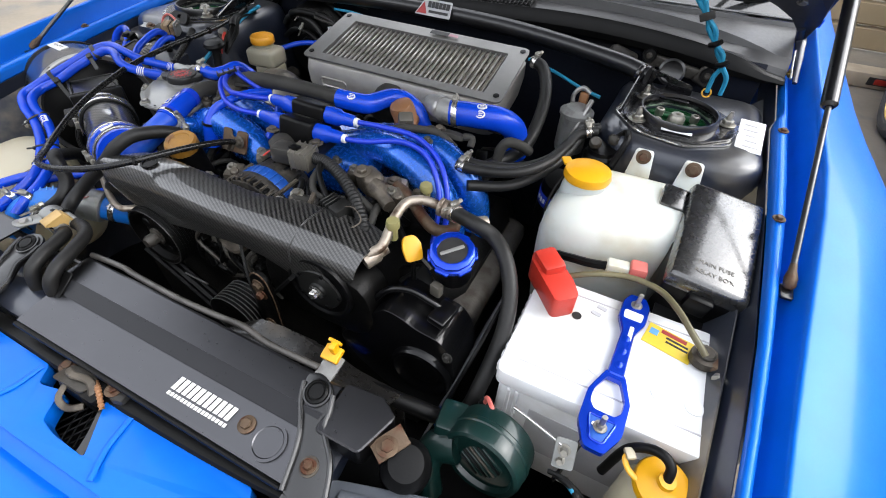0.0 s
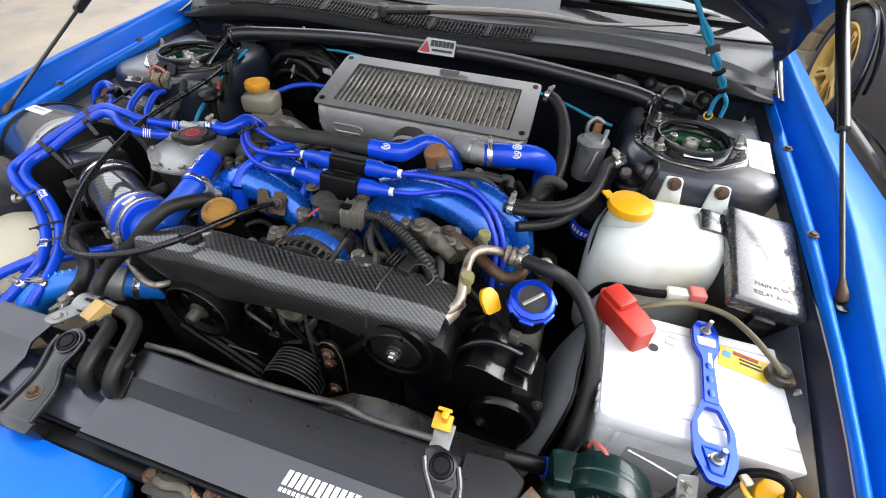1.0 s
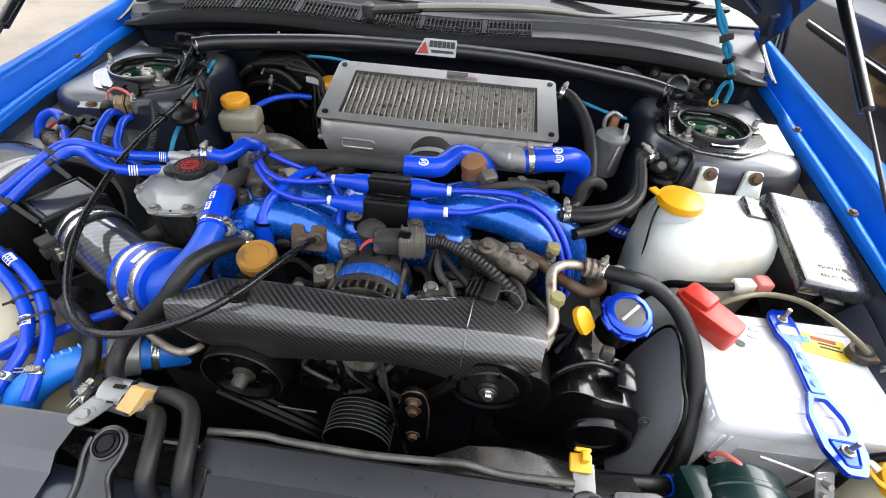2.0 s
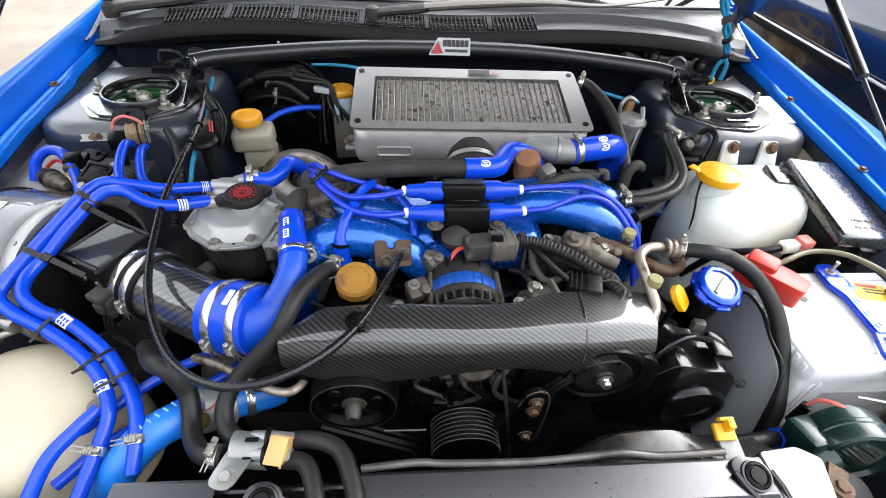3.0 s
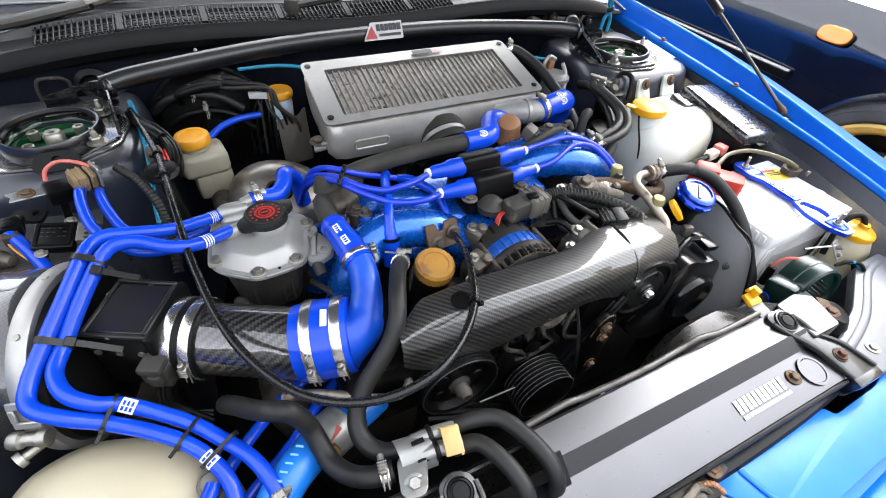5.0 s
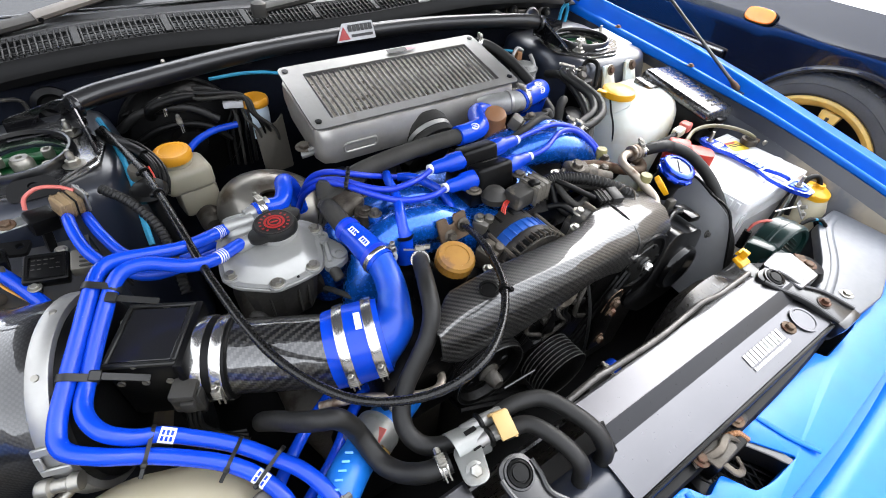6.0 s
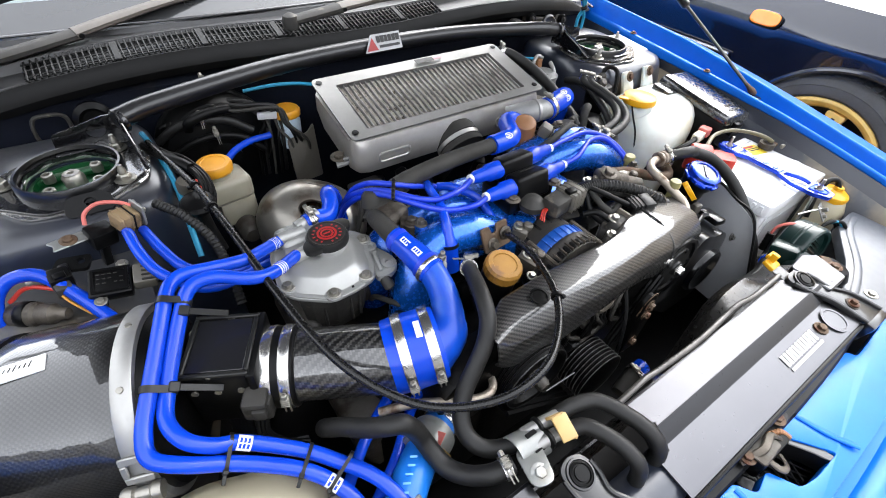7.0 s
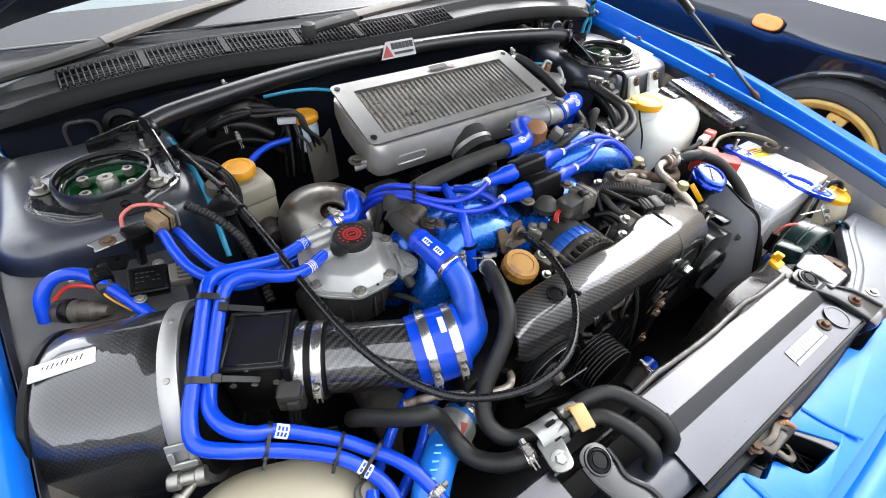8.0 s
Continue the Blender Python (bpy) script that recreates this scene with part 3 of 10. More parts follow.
def inner_panel(side):
    rows = []
    for k in range(36):
        y = 0.19 - k * 0.92 / 35
        rows.append([(side * a, y, b) for a, b in (inner_x(u, y, side) for u in np.linspace(0, 1, 13))])
    part("inner_panel", thicken(loft(rows), 0.002), DUSTY_WING, car, "dark painted inner wing panel with dusty overspray", sharp=50)


def tower(side):
    cx, cy = side * 0.535, 0.000
    c = Matrix.Translation((cx, cy, 0))
    # the tower's plan outline runs out to the wing flange
    plan = rounded([(-0.108, 0.165), (-0.116, -0.04), (-0.085, -0.098), (0.0, -0.116), (0.105, -0.112), (0.142, -0.085), (0.142, 0.165)], 0.04, 6)
    n = len(plan)

    def reach(g):
        """Distance from the tower's centre to its outline in the direction g."""
        best = 0.1
        for k in range(n):
            (x0, y0), (x1, y1) = plan[k - 1], plan[k]
            dx, dy, ux, uy = x1 - x0, y1 - y0, math.cos(g), math.sin(g)
            det = ux * -dy + dx * uy
            if abs(det) > 1e-9:
                q = (ux * y0 - uy * x0) / (uy * dx - ux * dy)
                r = (x0 + q * dx) * ux + (y0 + q * dy) * uy
                if -1e-6 <= q <= 1 + 1e-6 and r > 0:
                    best = r
        return best

    angles = [2 * math.pi * k / 72 for k in range(72)]
    far = [reach(g) for g in angles]
    secs = []
    for z, f in ((0.50, lambda r: r + 0.030), (0.70, lambda r: r + 0.016), (0.79, lambda r: r + 0.006), (0.815, lambda r: r), (0.828, lambda r: r - 0.004), (0.836, lambda r: r - 0.011), (0.8405, lambda r: r - 0.022), (0.8418, lambda r: r - 0.036), (0.8425, lambda r: 0.060), (0.841, lambda r: 0.0565), (0.70, lambda r: 0.055)):
        secs.append([(cx + side * f(r) * math.cos(g), cy + f(r) * math.sin(g), z) for g, r in zip(angles, far)])
    t = part("strut_tower", loft(secs, True, caps=False), BAY_PAINT, car, "dark painted suspension tower", sharp=60)

    def octagon(r, turn):
        return rounded([(r * math.cos(math.radians(turn + 45 * k)), r * math.sin(math.radians(turn + 45 * k)) * 0.92) for k in range(8)], 0.012, 3)

    def plate(name, r_out, turn, r_in, z, up, mat, label):
        b = bmesh.new()
        ring = octagon(r_out, turn)
        o = [b.verts.new((x, y, z)) for x, y in ring]
        n = len(o)
        ang = [math.atan2(y, x) for x, y in ring]
        i = [b.verts.new((r_in * math.cos(a), r_in * math.sin(a), z)) for a in ang]
        i2 = [b.verts.new((r_in * math.cos(a), r_in * math.sin(a), z + up)) for a in ang]
        for k in range(n):
            j = (k + 1) % n
            b.faces.new((o[k], o[j], i[j], i[k]))
            b.faces.new((i[k], i[j], i2[j], i2[k]))
        bmesh.ops.recalc_face_normals(b, faces=b.faces[:])
        bmesh.ops.solidify(b, geom=b.faces[:], thickness=0.0025)
        bmesh.ops.transform(b, matrix=c, verts=b.verts)
        return part(name, b, mat, t, label)

    plate("base_plate", 0.101, 12, 0.058, 0.8455, 0.002, STEEL, "bright plated top mount base")
    plate("tower_plate", 0.094, 22, 0.0575, 0.849, 0.003, PLATE, "gloss black octagonal strut brace foot plate")
    part("tower_collar", lathe([(0.0640, 0.849), (0.0635, 0.858), (0.0615, 0.862), (0.0585, 0.862), (0.0572, 0.857)], c, 48, caps=False), BLACK_STEEL, t, "black collar round the top mount")
    part("camber_plate", lathe([(0.055, 0.822), (0.055, 0.838), (0.048, 0.840), (0.046, 0.832), (0.02, 0.832), (0, 0.832)], c, 36), GREEN, t, "green anodised pillow-ball top mount")
    for s2 in (-1, 1):
        part("slot_rail", hull_box((0.088, 0.018, 0.006), c @ Matrix.Translation((0, s2 * 0.028, 0.836)), 0.002), GREEN, t)
    part("shock_nut", lathe([(0.0135, 0.832), (0.0135, 0.848), (0.011, 0.851), (0.0105, 0.853), (0.004, 0.853), (0.003, 0.848), (0, 0.848)], c, 8), BOLT, t, "zinc damper top nut")
    for a in (38, 142, 218, 322):
        a = math.radians(a)
        part("mount_bolt", lathe([(0.0075, 0.836), (0.0075, 0.847), (0.0065, 0.848), (0.0040, 0.848), (0.0036, 0.843), (0, 0.843)], c @ Matrix.Translation((0.036 * math.cos(a), 0.034 * math.sin(a), 0)), 14), BOLT, t)
    for a in (38, 172, 320):
        a = math.radians(a if side < 0 else 180 - a)
        p = V((cx + 0.076 * math.cos(a), cy + 0.074 * math.sin(a), 0.850))
        bm = bolt_bm(p, r=0.0085, h=0.009)
        lathe([(0.0048, 0.006), (0.0048, 0.016), (0.003, 0.019), (0.003, 0.022), (0, 0.022)], Matrix.Translation(p), 10, bm)
        part("tower_stud", bm, BOLT, t)
    hole = [(0.002 + 0.0062 * math.cos(a), 0.002 + 0.0052 * math.sin(a)) for a in np.linspace(0, 2 * math.pi, 17)[:-1]]
    m = at(cx + 0.012, cy - 0.083, 0.849, 48)
    if side < 0:
        part("plate_tab", holed(rounded([(-0.029, -0.013), (0.029, -0.013), (0.024, 0.013), (-0.022, 0.013)], 0.011, 4), hole, 0.007, m), PLASTIC, t, "black tab with a hole")
    else:
        part("plate_label", hull_box((0.046, 0.012, 0.001), at(cx + 0.004, cy - 0.060, 0.8525, 10, 0, 2), 0.0003, 1), WHITE, t, "small white label")



for s in (-1, 1):
    inner_panel(s)
    tower(s)
tag = part("tower_label", hull_box((0.038, 0.10, 0.0012), at(0.648, 0.000, 0.8445, 4, 0, -4), 0.0004, 1), WHITE, car, "white information label on the tower shoulder")
for k in range(5):
    part("print_bar", hull_box((0.022 - 0.004 * (k % 3), 0.004, 0.0004), at(0.648, -0.036 + 0.017 * k, 0.8454 + 0.0012 * (k - 2), 4, 0, -4), 0.0001, 1), LABEL_GREY, tag)


def seal_line(x):
    k = min(1, abs(x) / 0.67)
    return 0.172 - 0.012 * k ** 2 + 0.02 * k ** 6, 0.906 - 0.030 * k ** 8 + 0.012 * math.sin(abs(x) / 0.67 * math.pi) ** 2


def firewall():
    xs = np.linspace(-0.655, 0.655, 29)
    rows = [[(x, 0.185 + 0.02 * math.cos(x * 4), 0.35), (x, 0.195 + 0.02 * math.cos(x * 5), 0.6), (x, 0.185, 0.80), (x, 0.182, 0.875), (x, 0.20, 0.893)] for x in xs]
    part("firewall", thicken(loft(rows), 0.003), BULKHEAD, car, "bulkhead in bay paint darkened for shade")
    rows = []
    for x in np.linspace(-0.688, 0.688, 43):
        y, z = seal_line(x)
        h = 1 - 0.75 * min(1, max(0, abs(x) - 0.60) / 0.088)
        rows.append([(x, y + 0.030, z - 0.004 * h), (x, y + 0.012, z + 0.009 * h), (x, y + 0.002, z + 0.011 * h), (x, y - 0.004, z + 0.004 * h), (x, y - 0.008, z - 0.012 * h), (x, y - 0.004, z - 0.024 * h), (x, y + 0.004, z - 0.026 * h), (x, y + 0.02, z - 0.020 * h)])
    part("cowl_seal", loft(rows, True), RUBBER, car, "black rubber bulkhead weather strip", sharp=30)

    def base(x):
        """Where the glass meets the scuttle."""
        k = (x / 0.70) ** 2
        return 0.262 + 0.075 * k, 0.944 - 0.010 * k

    rows = []
    for x in np.linspace(-0.69, 0.69, 49):
        y, z = seal_line(x)
        b, zb = base(x)
        e = max(0, (abs(x) - 0.56) / 0.16)
        g = 0.010 * (1 - min(1, e * 2))
        rows.append([(x, y + 0.024, z - 0.002), (x, y + 0.030, z + 0.010 - g * 0.6), (x, y + 0.060 * (1 - e) + 0.034 * e, z + 0.020 - g), (x, y + 0.064 * (1 - e) + 0.04 * e, z + 0.025), (x, b - 0.010, zb - 0.006), (x, b - 0.006, zb + 0.001), (x, b + 0.004, zb + 0.002)])
    cowl = part("cowl_panel", thicken(loft(rows), 0.003), COWL, car, "black plastic scuttle panel", sharp=20)
    n = 0
    x = -0.548
    while x < 0.20:
        y, z = seal_line(x)
        if n % 15 == 14:
            part("vent_bridge", hull_box((0.011, 0.050, 0.007), at(x, y + 0.040, z + 0.0145, 14), 0.001, 1), VENT, cowl)
        else:
            part("vent_slat", hull_box((0.0028, 0.050, 0.006), at(x, y + 0.040, z + 0.0145, 14), 0.0008, 1), VENT, cowl)
        x += 0.0088
        n += 1
    # black sheet under the slats gives the vent its depth of shade
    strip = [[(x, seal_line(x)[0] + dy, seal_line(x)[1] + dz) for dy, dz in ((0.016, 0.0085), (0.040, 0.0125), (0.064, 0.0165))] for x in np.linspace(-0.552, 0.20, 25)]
    part("vent_shade_sheet", loft(strip), PLASTIC, cowl, "black sheet standing in for the shade below the vent slats")
    for dy, dz in ((0.024, 0.0120), (0.040, 0.0160), (0.056, 0.0200)):
        pts = [(x, seal_line(x)[0] + dy, seal_line(x)[1] + dz) for x in np.linspace(-0.552, 0.20, 25)]
        part("vent_rail", sweep(pts, 0.0015, 6, 2), VENT, cowl)
    # windscreen
    rows = []
    for x in np.linspace(-0.70, 0.70, 29):
        b, zb = base(x)
        rows.append([(x * (1 - 0.12 * t), b + 0.66 * t, zb + 0.40 * t) for t in (0, 0.06, 0.15, 0.3, 0.6, 1.0)])
    part("windscreen", thicken(loft(rows), 0.004), GLASS, car, "windscreen, the reflected sky put into its pale glass colour")
    rows = []
    for x in np.linspace(-0.70, 0.70, 29):
        b, zb = base(x)
        rows.append([(x * (1 - 0.12 * t), b + 0.66 * t - 0.002, zb + 0.40 * t + 0.005) for t in (0.004, 0.03, 0.06, 0.085)])
    part("glass_frit", loft(rows), FRIT, car, "dark enamel band along the bottom of the windscreen")
    part("glass_moulding", sweep([(x, base(x)[0] - 0.002, base(x)[1] + 0.006) for x in np.linspace(-0.70, 0.70, 17)], 0.0035, 8, 3, flat=0.6), DARK_CHROME, car, "thin windscreen moulding")
    part("dashboard", hull_box((1.30, 0.5, 0.05), at(0, 0.66, 0.925, 8), 0.02), PLASTIC_GREY, car, "grey dashboard top behind the windscreen")
    # wipers: pivot cap, hinged arm, blade
    arms = (([(-0.655, 0.215, 0.926), (-0.62, 0.226, 0.931), (-0.55, 0.242, 0.938), (-0.462, 0.263, 0.948)], [(-0.470, 0.261, 0.949), (-0.40, 0.280, 0.960), (-0.307, 0.302, 0.972), (-0.10, 0.345, 0.990)]),
            ([(-0.137, 0.193, 0.943), (-0.10, 0.198, 0.946), (-0.03, 0.204, 0.952)], [(-0.035, 0.204, 0.953), (0.10, 0.212, 0.962), (0.22, 0.216, 0.966), (0.34, 0.212, 0.965), (0.50, 0.26, 0.972)]))
    for head, tail in arms:
        w = part("wiper", sweep(head, [0.014, 0.016, 0.0165, 0.016][:len(head)], 10, 6, flat=0.55), PLASTIC_GREY, car, "weathered grey-brown wiper arm")
        part("arm_tail", sweep(tail, [0.0165, 0.016, 0.013, 0.007, 0.005][:len(tail)], 10, 6, flat=0.5), WIPER, w, "sun-bleached wiper arm")
        part("hinge_pin", lathe([(0.004, 0), (0.004, 0.034), (0, 0.034)], frame_to(V(head[-1]) + V((0.002, -0.017, 0)), V(head[-1]) + V((0.004, 0.017, 0))), 10), PLASTIC, w)
        p = V(head[0])
        part("pivot_cap", lathe([(0.014, -0.012), (0.0155, 0.0), (0.013, 0.010), (0.006, 0.014), (0, 0.0145)], Matrix.Translation(p), 18), PLASTIC_GREY, w)
        q = V(tail[-1])
        a, b = q + V((-0.26, 0.045, 0.006)), q + V((0.13, 0.10, -0.012))
        part("blade", sweep([a, q + V((0, 0.03, 0.004)), b], 0.007, 6, 5, flat=1.4), PLASTIC, w, "black wiper blade")
        part("blade_frame", sweep([a + V((0.06, -0.006, 0.012)), q + V((0, 0.018, 0.020)), b + V((-0.06, -0.006, 0.012))], 0.005, 6, 5, flat=0.8), PLASTIC, w)


firewall()


def hood():
    """The raised bonnet: outer skin, inner frame with ribs, hinges and gas stays."""
    u, n = V((0, -math.sqrt(0.5), math.sqrt(0.5))), V((0, -math.sqrt(0.5), -math.sqrt(0.5)))

    def at_hood(x, d, off=0.0):
        return V((x, 0.329, 0.896)) + u * d + n * off

    def rear(x):
        return 0.25 * max(0.0, 1 - (x / 0.707) ** 2) ** 0.45

    rows = []
    for x in list(np.linspace(-0.700, 0.700, 41)):
        k = 1 - (x / 0.707) ** 2
        d0, d1 = rear(x) + 0.012, 1.06 + 0.06 * k
        rows.append([tuple(at_hood(x, d0 + (d1 - d0) * t, -0.016 - 0.02 * k)) for t in np.linspace(0, 1, 9)])
    h = part("hood", thicken(loft(rows), 0.006), BLUE_PAINT, car, "raised blue bonnet with a dark underside")
    rows = []
    for x in [-0.707] + list(np.linspace(-0.702, 0.702, 41)) + [0.707]:
        k = max(0, 1 - (x / 0.707) ** 2)
        d0, d1 = rear(x), 1.06 + 0.06 * k
        rows.append([tuple(at_hood(x, d0 + (d1 - d0) * t, o)) for t, o in ((0, -0.012), (0.0, 0.002), (0.05, 0.006), (0.09, 0.006), (0.11, -0.004), (0.5, -0.004), (1.0, -0.004))])
    part("hood_frame", thicken(loft(rows), 0.003), HOOD_PAINT, h, "dark blue painted bonnet inner frame", sharp=30)
    for s in (-1, 1):
        part("frame_rib", sweep([tuple(at_hood(s * 0.45, 0.30, 0.004)), tuple(at_hood(s * 0.585, 0.185, 0.008)), tuple(at_hood(s * 0.625, 0.150, 0.008))], 0.007, 8, 6, flat=0.7), HOOD_PAINT, h)
        part("hinge", sweep([(s * 0.703, 0.176, 0.878), (s * 0.705, 0.215, 0.885), (s * 0.705, 0.26, 0.898), (s * 0.702, 0.30, 0.915), tuple(at_hood(s * 0.690, 0.07, 0.004))], [0.004, 0.005, 0.007, 0.010, 0.010], 10, 6, flat=0.6), HOOD_PAINT, h)
        part("hinge_edge", sweep([(s * 0.694, 0.176, 0.884), (s * 0.694, 0.215, 0.894), (s * 0.694, 0.255, 0.908)], 0.0018, 8, 5), ZINC, h, "bare edge of the hinge strap")
        for x, d in ((0.663, 0.145), (0.662, 0.235)):
            part("hinge_bolt", bolt_bm(at_hood(s * x, d, 0.007), n, 0.007, 0.005), BOLT, h)
        part("hinge_pivot", lathe([(0.007, 0), (0.007, 0.006), (0.004, 0.008), (0.004, 0.012), (0, 0.012)], at(s * 0.698, 0.225, 0.872), 14), BRASS, h, "brassy hinge pivot bolt")
        a, b = V((s * 0.700, -0.312, 0.820)), V((s * 0.688, 0.125, 1.068))
        d = (b - a).normalized()
        st = part("gas_stay", lathe([(0.0, 0), (0.0035, 0), (0.0035, (b - a).length * 0.52), (0, (b - a).length * 0.52)], frame_to(a, b), 12), DARK_CHROME, car, "gas bonnet stay with a black cylinder")
        part("cylinder", lathe([(0.006, 0), (0.0095, 0.004), (0.0095, (b - a).length * 0.5), (0.006, (b - a).length * 0.51)], frame_to(a + d * (b - a).length * 0.5, b), 16), BLACK_STEEL, st)
        part("ball_socket", lathe([(0.003, -0.004), (0.0065, 0), (0.007, 0.010), (0.0045, 0.020), (0.0038, 0.028)], frame_to(a, b), 14), RUSTY, st)
        part("stay_bracket", prism(rounded([(-0.007, -0.013), (0.007, -0.013), (0.008, 0.010), (-0.006, 0.012)], 0.004, 3), 0, 0.004, at(s * 0.699, -0.316, 0.812), 0.001), BLACK_STEEL, st, "small black stay bracket")


hood()


def front_panel():
    """Radiator support beam, latch area and the blue nose panel."""
    bm = sweep([(-0.60, -0.60, 0.69), (-0.45, -0.665, 0.708), (-0.25, -0.69, 0.716), (0, -0.695, 0.716), (0.25, -0.69, 0.716), (0.33, -0.684, 0.712)], 0.028, 10, 6, flat=0.6)
    part("radiator_support", bm, BAY_PAINT, car, "dark painted radiator crossmember")
    slam = part("slam_panel", prism(rounded([(0.325, -0.697), (0.455, -0.657), (0.56, -0.602), (0.63, -0.600), (0.63, -0.70), (0.45, -0.745), (0.31, -0.738)], 0.010, 3), 0.690, 0.713, None, 0.004, 3), LIT_SLATE, car, "bay-painted panel over the headlamp with sky sheen in its colour")
    part("panel_ridge", sweep([(0.345, -0.706, 0.713), (0.455, -0.675, 0.7135), (0.555, -0.624, 0.713), (0.61, -0.612, 0.712)], 0.006, 10, 6, flat=0.5), LIT_SLATE, slam)
    part("panel_bolt", bolt_bm((0.405, -0.712, 0.713), r=0.0060), BOLT, slam)
    rows = []
    for x in np.linspace(-0.62, 0.62, 33):
        k = (x / 0.62) ** 2
        y0, z0 = -0.816 + 0.05 * k, 0.706 - 0.02 * k
        rows.append([(x, y0 + 0.008, z0 - 0.006), (x, y0, z0 - 0.014), (x, y0 - 0.010, z0 - 0.015), (x, y0 - 0.018, z0 - 0.006), (x, y0 - 0.030, z0 - 0.004), (x, -0.90 + 0.1 * k, z0 - 0.016), (x, -0.95 + 0.1 * k, z0 - 0.05), (x, -0.96 + 0.1 * k, z0 - 0.2)])
    nose = part("nose_panel", thicken(loft(rows), 0.003), BLUE_PAINT, car, "glossy blue bumper top panel", sharp=40)
    # grille top plate: its back edge is stepped and cut out for the latch
    plan = [(-0.60, -0.700), (-0.35, -0.733), (-0.14, -0.742), (-0.046, -0.743), (-0.033, -0.764), (-0.002, -0.757), (0.014, -0.788), (0.040, -0.793), (0.090, -0.794), (0.052, -0.742), (0.090, -0.740), (0.262, -0.737), (0.268, -0.750), (0.36, -0.747), (0.60, -0.700), (0.60, -0.778), (0.45, -0.795), (0.30, -0.805), (0.15, -0.811), (0.0, -0.813), (-0.15, -0.811), (-0.30, -0.805), (-0.45, -0.795), (-0.60, -0.778)]
    bm = prism(rounded(plan, 0.006, 3), 0.684, 0.707, bevel=0.003, seg=2)
    for v in bm.verts:
        v.co.z -= 0.02 * (v.co.x / 0.62) ** 2
    part("grille_top", bm, BLUE_PAINT, nose, "glossy blue grille top plate with a cut-out", sharp=30)
    part("swage", sweep([(-0.066, -0.806, 0.7075), (-0.052, -0.780, 0.7082), (-0.050, -0.748, 0.7075)], 0.0035, 10, 6, flat=0.5), BLUE_PAINT, nose)
    part("swage", sweep([(0.118, -0.806, 0.7075), (0.104, -0.778, 0.7082), (0.096, -0.744, 0.7075)], 0.0035, 10, 6, flat=0.5), BLUE_PAINT, nose)
    part("latch_bracket", prism(rounded([(0.000, -0.800), (0.095, -0.805), (0.085, -0.735), (0.005, -0.735)], 0.008), 0.640, 0.648, bevel=0.002), BLACK_STEEL, nose, "black latch support plate")
    part("catch_strip", prism(rounded([(0.046, -0.742), (0.056, -0.738), (0.082, -0.778), (0.086, -0.796), (0.076, -0.797), (0.068, -0.778)], 0.003, 2), 0.676, 0.704, bevel=0.001, seg=1), BLACK_STEEL, nose, "black steel strip with a bare edge")
    for k in range(7):
        for q in (-1, 1):
            part("mesh_wire", sweep([(0.008 + 0.010 * k - 0.014 * q, -0.735, 0.672), (0.008 + 0.010 * k + 0.014 * q, -0.792, 0.672)], 0.0012, 6, 1), PLASTIC, nose)
    part("panel_seal", sweep([(-0.30, -0.728, 0.700), (0.0, -0.734, 0.706), (0.2, -0.731, 0.706), (0.36, -0.720, 0.700)], 0.010, 8, 5, flat=0.5), RUBBER, car, "black rubber seal behind the nose panel")
    part("grille_void", hull_box((1.1, 0.22, 0.03), at(0, -0.80, 0.60), 0.004), PLASTIC, car, "black plastic grille backing")
    # bonnet latch
    latch = part("hood_latch", hull_box((0.060, 0.026, 0.030), at(0.022, -0.742, 0.702), 0.004), ENGINE, car, "grimy steel bonnet latch")
    part("latch_lever", sweep([(-0.022, -0.735, 0.712), (0.006, -0.742, 0.724), (0.030, -0.738, 0.722), (0.046, -0.750, 0.712)], 0.0045, 8, 5, flat=0.6), GRIMY, latch)
    part("latch_plate", prism(rounded([(-0.026, -0.010), (0.018, -0.014), (0.024, 0.004), (0.004, 0.014), (-0.022, 0.010)], 0.004, 2), 0, 0.003, at(0.012, -0.741, 0.717, -8, 6, 8), 0.0008, 1), ENGINE_GREY, latch)
    part("latch_hook", sweep([(0.004, -0.752, 0.716), (0.010, -0.766, 0.712), (0.024, -0.768, 0.706), (0.034, -0.758, 0.702)], 0.004, 8, 5, flat=0.6), GRIMY, latch)
    part("latch_spring", sweep([(0.032, -0.735, 0.716), (0.048, -0.742, 0.718), (0.060, -0.752, 0.708)], 0.0035, 8, 9, ribs=0.3), BROWN, latch, "rusty spring")
    part("release_lug", hull_box((0.018, 0.014, 0.014), at(0.070, -0.734, 0.712, 0, 0, 12), 0.004), PLASTIC_GREY, latch)
    for p in ((-0.014, -0.736, 0.718), (0.060, -0.732, 0.719)):
        part("latch_bolt", bolt_bm(p, r=0.006), RUSTY, latch)


front_panel()
# unseen oversized tray, added to stop ground light leaking into the bay
part("underbay", hull_box((1.56, 1.14, 0.02), at(0, -0.26, 0.36), 0), PLASTIC, car, "black undertray widened to block light from below the engine")


